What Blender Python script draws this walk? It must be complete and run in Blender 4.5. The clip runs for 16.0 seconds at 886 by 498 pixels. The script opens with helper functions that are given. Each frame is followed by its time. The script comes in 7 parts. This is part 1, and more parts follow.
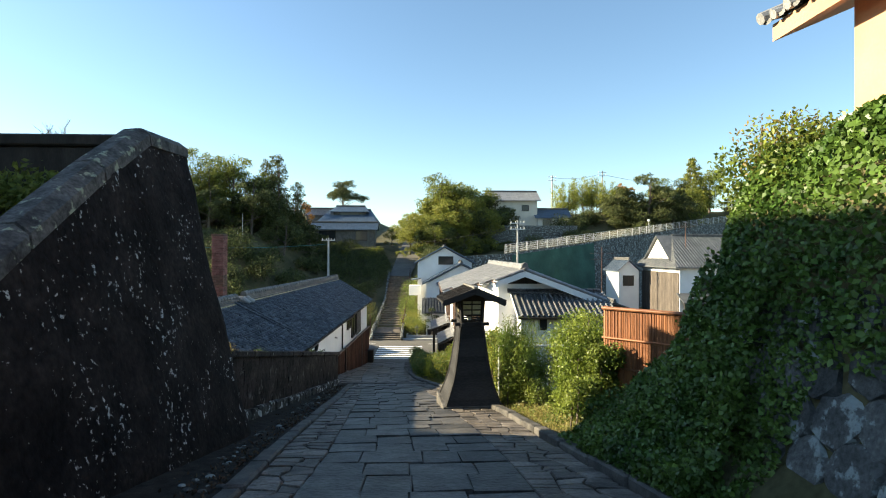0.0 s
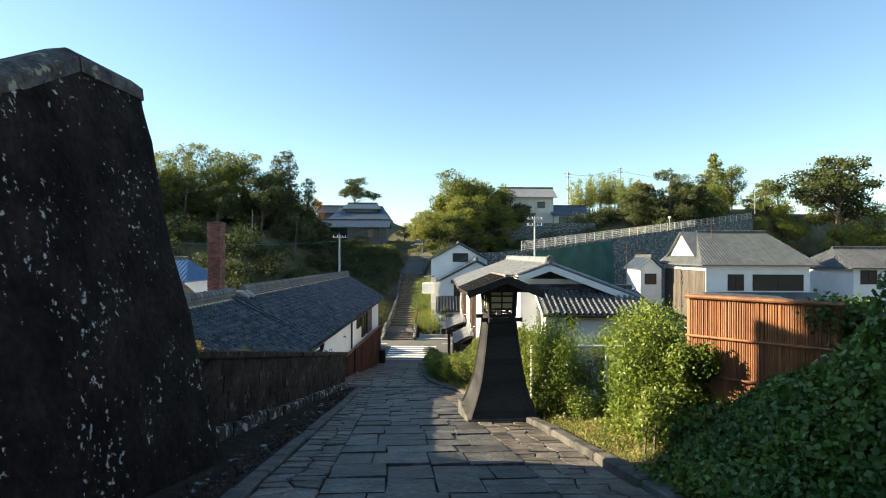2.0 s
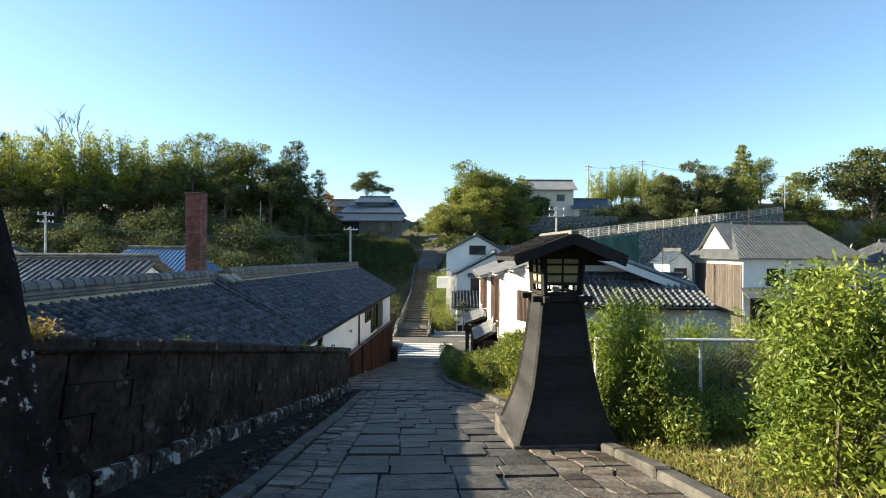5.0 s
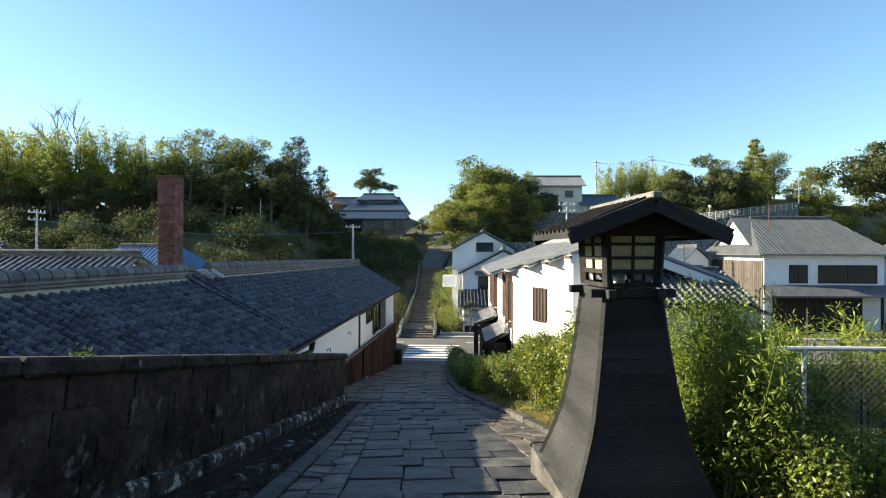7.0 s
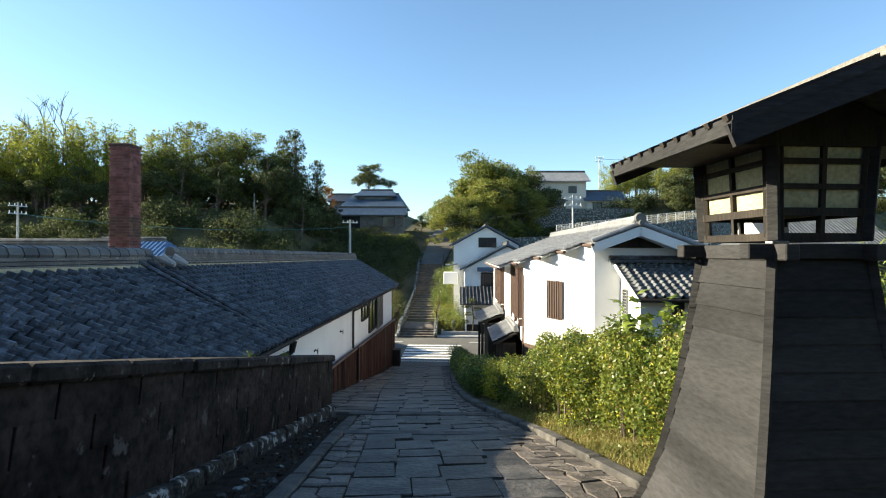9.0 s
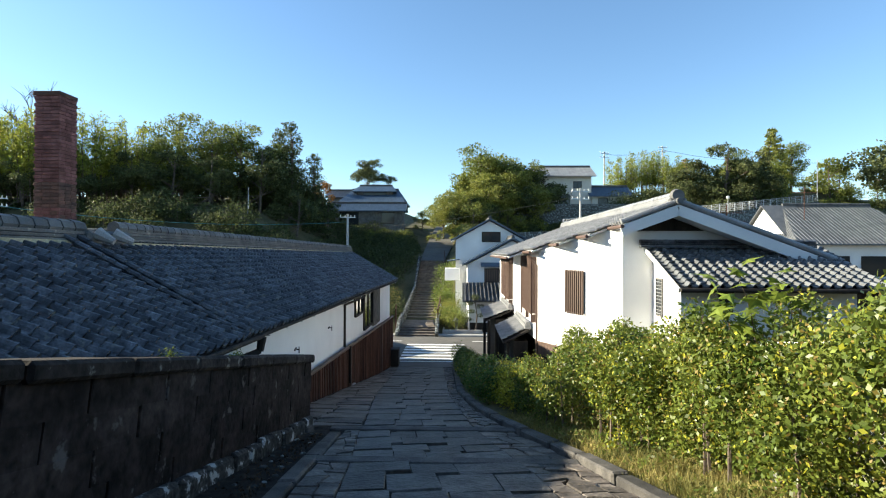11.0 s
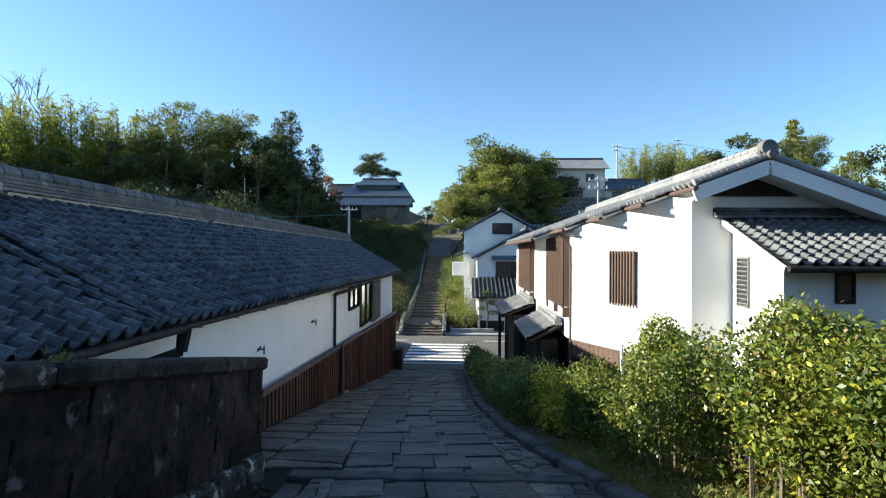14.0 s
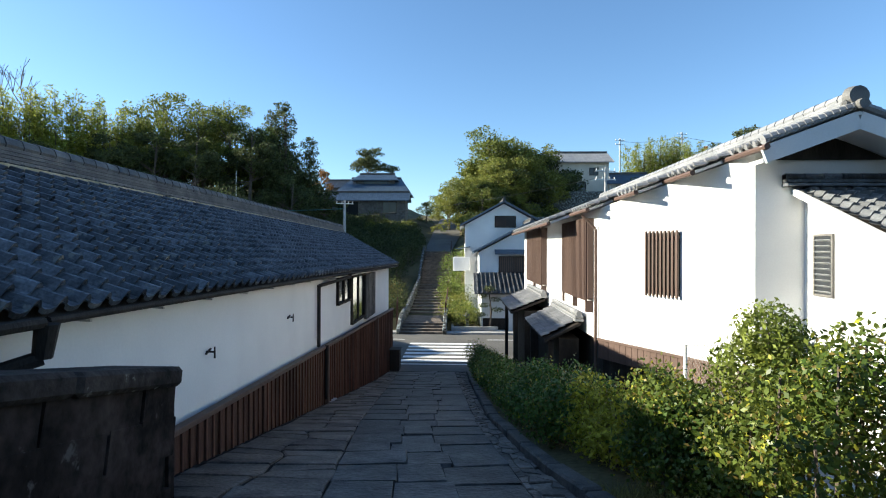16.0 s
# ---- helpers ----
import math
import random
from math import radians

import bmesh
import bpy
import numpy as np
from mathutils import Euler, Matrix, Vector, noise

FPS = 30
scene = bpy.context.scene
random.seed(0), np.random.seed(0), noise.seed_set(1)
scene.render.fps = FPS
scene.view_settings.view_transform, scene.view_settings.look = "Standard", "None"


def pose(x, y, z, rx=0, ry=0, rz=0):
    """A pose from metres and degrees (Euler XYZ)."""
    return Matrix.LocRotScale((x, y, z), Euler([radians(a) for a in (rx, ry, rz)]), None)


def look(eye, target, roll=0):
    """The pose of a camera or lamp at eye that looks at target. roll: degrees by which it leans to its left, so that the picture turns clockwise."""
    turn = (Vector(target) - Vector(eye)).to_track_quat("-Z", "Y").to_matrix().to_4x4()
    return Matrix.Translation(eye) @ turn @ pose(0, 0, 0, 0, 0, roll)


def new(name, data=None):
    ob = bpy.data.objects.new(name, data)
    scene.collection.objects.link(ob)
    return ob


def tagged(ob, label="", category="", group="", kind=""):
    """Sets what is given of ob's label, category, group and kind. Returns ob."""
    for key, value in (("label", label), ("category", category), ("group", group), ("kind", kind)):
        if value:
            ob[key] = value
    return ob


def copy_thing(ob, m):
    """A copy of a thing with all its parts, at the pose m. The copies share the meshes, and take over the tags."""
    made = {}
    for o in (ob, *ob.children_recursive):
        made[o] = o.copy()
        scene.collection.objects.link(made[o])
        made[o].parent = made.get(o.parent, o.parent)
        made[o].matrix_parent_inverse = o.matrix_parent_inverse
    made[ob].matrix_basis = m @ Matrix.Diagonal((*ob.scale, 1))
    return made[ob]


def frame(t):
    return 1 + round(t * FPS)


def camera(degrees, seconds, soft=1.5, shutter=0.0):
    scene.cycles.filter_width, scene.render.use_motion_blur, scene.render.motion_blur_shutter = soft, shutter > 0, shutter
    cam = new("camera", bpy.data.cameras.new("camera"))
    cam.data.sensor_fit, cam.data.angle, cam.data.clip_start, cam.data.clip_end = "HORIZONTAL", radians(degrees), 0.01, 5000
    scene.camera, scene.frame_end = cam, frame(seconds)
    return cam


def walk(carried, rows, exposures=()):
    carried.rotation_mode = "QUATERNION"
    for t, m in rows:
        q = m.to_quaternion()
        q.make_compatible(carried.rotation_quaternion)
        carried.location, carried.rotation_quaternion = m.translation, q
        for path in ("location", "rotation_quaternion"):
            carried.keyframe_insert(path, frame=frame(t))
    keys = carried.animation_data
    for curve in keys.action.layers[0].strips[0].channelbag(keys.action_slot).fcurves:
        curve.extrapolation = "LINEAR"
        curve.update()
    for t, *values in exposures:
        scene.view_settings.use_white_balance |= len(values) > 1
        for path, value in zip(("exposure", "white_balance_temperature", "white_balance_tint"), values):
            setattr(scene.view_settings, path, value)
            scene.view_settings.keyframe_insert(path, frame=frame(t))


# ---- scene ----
# the walk
cam = camera(77.7, 16.0, 1.1)
METRES, EYE, TILT, LEAN, TURN = 20.0, 1.5, 0.0, 0.0, -1.5
ROWS = [
    (0.0, 0.0, 0.0, 0.0, -0.0, 0.39, -0.2),
    (0.5, -0.0034, 0.0289, -0.0082, 0.4, 0.39, -0.18),
    (1.0, -0.0051, 0.0595, -0.0127, 0.54, 0.36, -0.2),
    (1.5, -0.0094, 0.0895, -0.0169, 1.13, 0.38, -0.21),
    (2.0, -0.0125, 0.1161, -0.0202, 1.27, 0.41, -0.25),
    (2.5, -0.0132, 0.1456, -0.0237, 1.56, 0.38, -0.1),
    (3.0, -0.017, 0.1757, -0.0304, 1.68, 0.39, -0.22),
    (3.5, -0.0182, 0.2075, -0.0352, 1.85, 0.33, -0.17),
    (4.0, -0.0223, 0.2391, -0.0438, 2.22, 0.3, -0.24),
    (6.5, -0.0409, 0.3831, -0.0661, 2.98, 0.28, -0.27),
    (7.0, -0.0442, 0.4143, -0.0695, 3.12, 0.26, -0.16),
    (7.5, -0.0477, 0.4451, -0.075, 3.13, 0.29, -0.21),
    (8.0, -0.0497, 0.4766, -0.08, 3.09, 0.28, -0.12),
    (8.5, -0.0571, 0.5091, -0.0864, 3.04, 0.24, -0.22),
    (9.0, -0.06, 0.541, -0.0908, 3.01, 0.24, -0.18),
    (11.5, -0.0761, 0.703, -0.1227, 3.04, 0.25, -0.25),
    (12.0, -0.0791, 0.7343, -0.129, 3.1, 0.27, -0.26),
    (12.5, -0.0819, 0.7645, -0.1345, 3.62, 0.27, -0.21),
    (13.0, -0.0849, 0.7956, -0.1405, 3.58, 0.28, -0.23),
    (13.5, -0.0888, 0.8265, -0.1454, 3.58, 0.25, -0.22),
    (14.0, -0.0942, 0.8566, -0.149, 3.53, 0.27, -0.33),
    (14.5, -0.0972, 0.8868, -0.1521, 3.58, 0.24, -0.15),
    (15.0, -0.1024, 0.9164, -0.1584, 3.55, 0.25, -0.28),
    (15.5, -0.1041, 0.9469, -0.1632, 3.46, 0.21, -0.13),
    (16.0, -0.1075, 0.9777, -0.1687, 3.38, 0.17, -0.18),
]
walk(cam, [(t, pose(0, 0, EYE, TILT, LEAN, TURN) @ pose(METRES * x, METRES * y, METRES * z, 90 + pitch, roll, yaw)) for t, x, y, z, yaw, pitch, roll in ROWS],
     ((0.0, 1.89, 6950, 2), (4.0, 1.83, 6750, 2), (7.0, 1.76, 6350, 3), (9.0, 1.8, 6400, 3), (12.5, 1.64, 5880, 3), (16.0, 1.52, 5770, 4)))

# sky and the low sun
SUN_ELEV, SUN_SIDE = radians(21), radians(-84)
world = bpy.data.worlds.new("sky")
scene.world = world
world.use_nodes = True
sky = world.node_tree.nodes.new("ShaderNodeTexSky")
sky.sky_type, sky.sun_disc = "NISHITA", False
sky.sun_elevation, sky.sun_rotation = SUN_ELEV, SUN_SIDE
sky.air_density, sky.dust_density, sky.ozone_density = 1.0, 0.25, 3.0
background = world.node_tree.nodes["Background"]
background.inputs["Strength"].default_value = 0.075
world.node_tree.links.new(sky.outputs["Color"], background.inputs["Color"])
sun_data = bpy.data.lights.new("sun", "SUN")
sun_data.energy, sun_data.angle, sun_data.color = 5.0, radians(0.5), (1.0, 0.85, 0.64)
sun_ob = new("sun", sun_data)
SUN_DIR = Vector((math.sin(SUN_SIDE) * math.cos(SUN_ELEV), math.cos(SUN_SIDE) * math.cos(SUN_ELEV), math.sin(SUN_ELEV)))
sun_ob.matrix_world = look(SUN_DIR * 60, (0, 0, 0))


# materials
def surface(name, a, b, scale=4.0, rough=0.8, bump=0.3, grain=60.0, spots=None, spot_scale=9.0, spot_edge=0.66, spot_patches=False, metal=0.0, random_tint=0.0, island=0.0, stretch=(1, 1, 1), translucent=0.0, spec=0.5, contrast=0.28):
    """Colour between a and b by coarse noise, fine grain, optional spots, and a bump."""
    m = bpy.data.materials.new(name)
    m.use_nodes = True
    nt = m.node_tree
    n, l = nt.nodes, nt.links
    bsdf = n["Principled BSDF"]
    geo = n.new("ShaderNodeNewGeometry")
    mapping = n.new("ShaderNodeMapping")
    mapping.inputs["Scale"].default_value = stretch
    l.new(geo.outputs["Position"], mapping.inputs["Vector"])
    big = n.new("ShaderNodeTexNoise")
    big.inputs["Scale"].default_value, big.inputs["Detail"].default_value = scale, 5
    l.new(mapping.outputs["Vector"], big.inputs["Vector"])
    fine = n.new("ShaderNodeTexNoise")
    fine.inputs["Scale"].default_value, fine.inputs["Detail"].default_value = grain, 4
    l.new(mapping.outputs["Vector"], fine.inputs["Vector"])
    ramp = n.new("ShaderNodeValToRGB")
    ramp.color_ramp.elements[0].position, ramp.color_ramp.elements[1].position = 0.32, 0.68
    ramp.color_ramp.elements[0].color, ramp.color_ramp.elements[1].color = (*a, 1), (*b, 1)
    l.new(big.outputs["Fac"], ramp.inputs["Fac"])
    shade = n.new("ShaderNodeMapRange")
    shade.inputs["To Min"].default_value, shade.inputs["To Max"].default_value = 1 - contrast, 1 + contrast
    shade.inputs["From Min"].default_value, shade.inputs["From Max"].default_value = 0.25, 0.75
    l.new(fine.outputs["Fac"], shade.inputs["Value"])
    mul = n.new("ShaderNodeVectorMath")
    mul.operation = "SCALE"
    l.new(ramp.outputs["Color"], mul.inputs[0])
    l.new(shade.outputs["Result"], mul.inputs["Scale"])
    colour = mul.outputs["Vector"]
    if random_tint or island:
        info = n.new("ShaderNodeObjectInfo") if random_tint else geo
        tint = n.new("ShaderNodeMapRange")
        amount = random_tint or island
        tint.inputs["To Min"].default_value, tint.inputs["To Max"].default_value = 1 - amount, 1 + amount
        l.new(info.outputs["Random" if random_tint else "Random Per Island"], tint.inputs["Value"])
        again = n.new("ShaderNodeVectorMath")
        again.operation = "SCALE"
        l.new(colour, again.inputs[0])
        l.new(tint.outputs["Result"], again.inputs["Scale"])
        colour = again.outputs["Vector"]
    if spots:
        patch = n.new("ShaderNodeTexNoise")
        patch.inputs["Scale"].default_value, patch.inputs["Detail"].default_value, patch.inputs["Roughness"].default_value = spot_scale, 6, 0.62
        l.new(geo.outputs["Position"], patch.inputs["Vector"])
        step = n.new("ShaderNodeMapRange")
        step.inputs["From Min"].default_value, step.inputs["From Max"].default_value = spot_edge, spot_edge + 0.05
        l.new(patch.outputs["Fac"], step.inputs["Value"])
        amount_of_spots = step.outputs["Result"]
        if spot_patches:
            where = n.new("ShaderNodeTexNoise")
            where.inputs["Scale"].default_value, where.inputs["Detail"].default_value = 1.1, 3
            l.new(geo.outputs["Position"], where.inputs["Vector"])
            grown = n.new("ShaderNodeMapRange")
            grown.inputs["From Min"].default_value, grown.inputs["From Max"].default_value = 0.44, 0.6
            grown.inputs["To Min"].default_value, grown.inputs["To Max"].default_value = -0.07, 0.03
            l.new(where.outputs["Fac"], grown.inputs["Value"])
            raised = n.new("ShaderNodeMath")
            raised.operation = "ADD"
            l.new(patch.outputs["Fac"], raised.inputs[0])
            l.new(grown.outputs["Result"], raised.inputs[1])
            l.new(raised.outputs["Value"], step.inputs["Value"])
        mix = n.new("ShaderNodeMix")
        mix.data_type = "RGBA"
        l.new(amount_of_spots, mix.inputs["Factor"])
        l.new(colour, mix.inputs["A"])
        mix.inputs["B"].default_value = (*spots, 1)
        colour = mix.outputs["Result"]
    l.new(colour, bsdf.inputs["Base Color"])
    bsdf.inputs["Specular IOR Level"].default_value = spec
    bsdf.inputs["Roughness"].default_value, bsdf.inputs["Metallic"].default_value = rough, metal
    if bump:
        relief = n.new("ShaderNodeBump")
        relief.inputs["Strength"].default_value, relief.inputs["Distance"].default_value = bump, 0.02
        l.new(fine.outputs["Fac"], relief.inputs["Height"])
        l.new(relief.outputs["Normal"], bsdf.inputs["Normal"])
    if translucent:
        through_leaf = n.new("ShaderNodeBsdfTranslucent")
        l.new(colour, through_leaf.inputs["Color"])
        blend = n.new("ShaderNodeMixShader")
        blend.inputs["Fac"].default_value = translucent
        l.new(bsdf.outputs["BSDF"], blend.inputs[1])
        l.new(through_leaf.outputs["BSDF"], blend.inputs[2])
        l.new(blend.outputs["Shader"], n["Material Output"].inputs["Surface"])
    return m


M_FLAG = surface("flagstone", (0.029, 0.027, 0.0255), (0.095, 0.088, 0.081), 3.0, 0.58, 1.0, 16, random_tint=0.36, spec=0.35, contrast=0.45)
M_FLAG_J = surface("flagstone_far", (0.058, 0.049, 0.042), (0.165, 0.141, 0.12), 2.3, 0.66, 0.8, 22, island=0.4, spec=0.3, contrast=0.42)
M_JOINT = surface("joint_soil", (0.015, 0.013, 0.011), (0.042, 0.036, 0.03), 6, 0.95, 0.5, 50, spec=0.1)
M_KERB = surface("kerb_stone", (0.042, 0.04, 0.038), (0.115, 0.106, 0.096), 3, 0.75, 0.5, 40, random_tint=0.15, spec=0.25)
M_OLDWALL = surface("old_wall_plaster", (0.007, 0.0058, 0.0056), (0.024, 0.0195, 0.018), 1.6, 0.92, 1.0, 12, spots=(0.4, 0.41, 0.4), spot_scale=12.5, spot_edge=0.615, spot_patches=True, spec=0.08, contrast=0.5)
M_COPING = surface("coping_stone", (0.03, 0.029, 0.028), (0.11, 0.105, 0.098), 4, 0.85, 0.8, 22, contrast=0.5, spots=(0.26, 0.28, 0.2), spot_scale=5, spot_edge=0.58, spec=0.2)
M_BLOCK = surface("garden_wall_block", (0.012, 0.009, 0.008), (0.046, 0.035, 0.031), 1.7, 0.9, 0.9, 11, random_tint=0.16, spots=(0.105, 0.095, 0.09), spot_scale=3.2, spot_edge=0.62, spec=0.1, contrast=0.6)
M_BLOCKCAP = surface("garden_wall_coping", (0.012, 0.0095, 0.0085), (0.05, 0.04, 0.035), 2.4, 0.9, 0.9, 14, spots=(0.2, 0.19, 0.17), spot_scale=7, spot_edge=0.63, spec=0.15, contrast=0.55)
M_FOOT = surface("limewashed_footing", (0.02, 0.018, 0.016), (0.09, 0.085, 0.078), 5, 0.9, 0.7, 20, spec=0.15, contrast=0.5, spots=(0.42, 0.42, 0.41), spot_scale=5, spot_edge=0.56)
M_TILE = surface("roof_tile", (0.017, 0.018, 0.021), (0.115, 0.12, 0.13), 4.5, 0.36, 0.4, 30, random_tint=0.45, contrast=0.5, spots=(0.15, 0.145, 0.125), spot_scale=6, spot_edge=0.6)
M_TILE_J = surface("roof_tile_far", (0.017, 0.018, 0.021), (0.115, 0.12, 0.13), 4.5, 0.36, 0.4, 30, island=0.45, contrast=0.5, spots=(0.15, 0.145, 0.125), spot_scale=6, spot_edge=0.6)
M_TILE_NEW = surface("silver_roof_tile", (0.2, 0.205, 0.21), (0.3, 0.3, 0.305), 1.3, 0.42, 0.15, 40, island=0.15)
M_TILE_MID = surface("grey_roof_tile", (0.075, 0.08, 0.085), (0.13, 0.135, 0.14), 1.3, 0.5, 0.15, 40, island=0.15)
M_RIDGE = surface("ridge_tile", (0.055, 0.056, 0.058), (0.14, 0.135, 0.125), 2.4, 0.6, 0.3, 40, island=0.25, spots=(0.24, 0.23, 0.2), spot_scale=5, spot_edge=0.64)
M_PLASTER = surface("white_plaster", (0.68, 0.68, 0.675), (0.76, 0.76, 0.75), 0.8, 0.85, 0.03, 30, spec=0.3, contrast=0.03)
M_CREAM = surface("cream_plaster", (0.6, 0.55, 0.46), (0.68, 0.63, 0.54), 0.8, 0.85, 0.12, 30, spec=0.3, contrast=0.05)
M_OCHRE = surface("ochre_plaster", (0.44, 0.25, 0.155), (0.51, 0.3, 0.195), 1.2, 0.85, 0.15, 30, spec=0.2, contrast=0.05)
M_BROWNWOOD = surface("brown_board", (0.045, 0.022, 0.016), (0.13, 0.063, 0.041), 5, 0.75, 0.4, 70, random_tint=0.4, stretch=(1, 1, 0.12), spec=0.25)
M_BROWNPAINT = surface("brown_painted_wood", (0.085, 0.054, 0.042), (0.115, 0.074, 0.058), 3, 0.6, 0.2, 50, stretch=(1, 1, 0.2), spec=0.3, contrast=0.12)
M_DARKWOOD = surface("dark_stained_wood", (0.02, 0.017, 0.015), (0.045, 0.038, 0.032), 4, 0.7, 0.3, 60, stretch=(1, 1, 0.2), spec=0.15)
M_BLACKWOOD = surface("black_stained_board", (0.022, 0.022, 0.023), (0.042, 0.041, 0.042), 2.5, 0.8, 0.35, 50, random_tint=0.18, stretch=(0.25, 0.25, 1), spec=0.15)
M_GREYWOOD = surface("weathered_wood", (0.10, 0.095, 0.09), (0.2, 0.19, 0.17), 3, 0.8, 0.4, 50)
M_CONC = surface("concrete", (0.28, 0.27, 0.26), (0.42, 0.41, 0.39), 2.2, 0.85, 0.3, 45)
M_ASPHALT = surface("asphalt", (0.085, 0.08, 0.072), (0.125, 0.118, 0.105), 0.6, 0.9, 0.4, 70)
M_PAINT = surface("road_paint", (0.72, 0.72, 0.7), (0.82, 0.82, 0.8), 3, 0.7, 0.1, 60)
M_STEP = surface("stone_step", (0.085, 0.066, 0.05), (0.17, 0.135, 0.105), 2.5, 0.85, 0.5, 30, random_tint=0.15)
M_BRICK = surface("chimney_brick", (0.125, 0.055, 0.05), (0.215, 0.105, 0.095), 5, 0.85, 0.4, 50, random_tint=0.25, spec=0.2)
M_BRICKOLD = surface("sooty_brick", (0.045, 0.03, 0.025), (0.14, 0.07, 0.05), 4, 0.85, 0.4, 50, random_tint=0.35)
M_MORTAR = surface("mortar", (0.14, 0.09, 0.075), (0.24, 0.16, 0.13), 6, 0.9, 0.3, 60)
M_BAMBOO = surface("dried_bamboo", (0.17, 0.062, 0.026), (0.3, 0.125, 0.052), 3, 0.55, 0.2, 40, random_tint=0.2, stretch=(1, 1, 0.2))
M_POLE = surface("concrete_pole", (0.35, 0.35, 0.34), (0.45, 0.45, 0.44), 2, 0.8, 0.1, 50)
M_STEEL = surface("galvanised_steel", (0.45, 0.46, 0.47), (0.58, 0.58, 0.58), 6, 0.45, 0.05, 60, metal=0.6)
M_MESH = surface("weathered_zinc_wire", (0.16, 0.155, 0.14), (0.26, 0.25, 0.225), 6, 0.7, 0.05, 60)
M_WHITEPIPE = surface("white_painted_pipe", (0.62, 0.62, 0.6), (0.72, 0.72, 0.7), 6, 0.45, 0.05, 60)
M_NET = surface("green_net", (0.012, 0.055, 0.04), (0.03, 0.10, 0.07), 0.5, 0.8, 0.3, 20)
M_SOIL = surface("ground_soil", (0.06, 0.06, 0.03), (0.14, 0.12, 0.065), 0.35, 0.95, 0.6, 12, spec=0.1)
M_BARK = surface("bark", (0.06, 0.045, 0.035), (0.14, 0.11, 0.085), 4, 0.9, 0.6, 30)
M_STONE = surface("field_stone", (0.05, 0.052, 0.05), (0.13, 0.13, 0.122), 2.0, 0.9, 0.9, 25, random_tint=0.25, spec=0.15, spots=(0.27, 0.3, 0.29), spot_scale=4, spot_edge=0.53, contrast=0.4)
M_METALROOF = surface("blue_grey_roof", (0.06, 0.085, 0.12), (0.10, 0.13, 0.17), 2, 0.5, 0.1, 40)
M_SLATE = surface("blue_slate_tile", (0.075, 0.11, 0.155), (0.12, 0.165, 0.22), 2, 0.5, 0.1, 40)
M_PAPER = surface("lantern_paper", (0.36, 0.34, 0.2), (0.46, 0.43, 0.27), 6, 0.8, 0.2, 40)
M_WIRE = surface("black_cable", (0.02, 0.02, 0.02), (0.035, 0.035, 0.035), 5, 0.6, 0.0, 40)
M_BLUECABLE = surface("blue_sleeved_cable", (0.03, 0.13, 0.15), (0.05, 0.17, 0.19), 5, 0.6, 0.0, 40)
M_ORANGE = surface("orange_sign", (0.5, 0.2, 0.03), (0.58, 0.25, 0.04), 5, 0.7, 0.0, 40)
M_RED = surface("red_paint", (0.4, 0.03, 0.04), (0.5, 0.05, 0.06), 5, 0.7, 0.0, 40)
M_GREYBROWN = surface("grey_brown_board", (0.06, 0.048, 0.04), (0.11, 0.09, 0.075), 4, 0.8, 0.3, 60, stretch=(1, 1, 0.2), random_tint=0.2)
M_LATTICE = surface("brown_lattice", (0.14, 0.09, 0.05), (0.2, 0.13, 0.08), 5, 0.7, 0.1, 40)


def leaf(name, a, b, trans=0.25, rough=0.5):
    return surface(name, a, b, 1.2, rough, 0.0, 9, island=0.4, translucent=trans, spec=0.28)


M_LEAF_TREE = leaf("broadleaf", (0.085, 0.115, 0.022), (0.21, 0.225, 0.045), 0.4, 0.65)
M_LEAF_YEL = leaf("yellow_green_leaf", (0.13, 0.16, 0.03), (0.25, 0.25, 0.05), 0.35)
M_LEAF_DARK = leaf("dark_evergreen", (0.045, 0.06, 0.021), (0.11, 0.125, 0.042), 0.35, 0.65)
M_LEAF_BAMBOO = leaf("bamboo_leaf", (0.16, 0.2, 0.025), (0.33, 0.335, 0.055), 0.42)
M_LEAF_YOUNG = leaf("young_bamboo_leaf", (0.11, 0.165, 0.025), (0.25, 0.295, 0.05), 0.4)
M_LEAF_HEDGE = leaf("hedge_leaf", (0.06, 0.1, 0.018), (0.19, 0.225, 0.042), 0.35, 0.38)
M_LEAF_YHEDGE = leaf("yellow_hedge_leaf", (0.26, 0.28, 0.02), (0.45, 0.42, 0.05), 0.4)
M_LEAF_IVY = leaf("ivy_leaf", (0.042, 0.09, 0.017), (0.12, 0.185, 0.035), 0.25, 0.4)
M_LEAF_RUST = leaf("autumn_leaf", (0.22, 0.10, 0.03), (0.3, 0.17, 0.05), 0.3)
M_LEAF_DRY = leaf("dry_leaf", (0.035, 0.022, 0.013), (0.09, 0.06, 0.035), 0.1, 0.8)
M_LEAF_GOLD = leaf("tan_leaf", (0.16, 0.13, 0.03), (0.3, 0.22, 0.06), 0.3)
M_GRASS = leaf("dry_grass", (0.13, 0.135, 0.036), (0.32, 0.26, 0.09), 0.3, 0.7)


def glass_mat():
    m = bpy.data.materials.new("window_glass")
    m.use_nodes = True
    b = m.node_tree.nodes["Principled BSDF"]
    b.inputs["Base Color"].default_value = (0.03, 0.033, 0.036, 1)
    b.inputs["Roughness"].default_value, b.inputs["IOR"].default_value = 0.06, 1.5
    return m


M_GLASS = glass_mat()


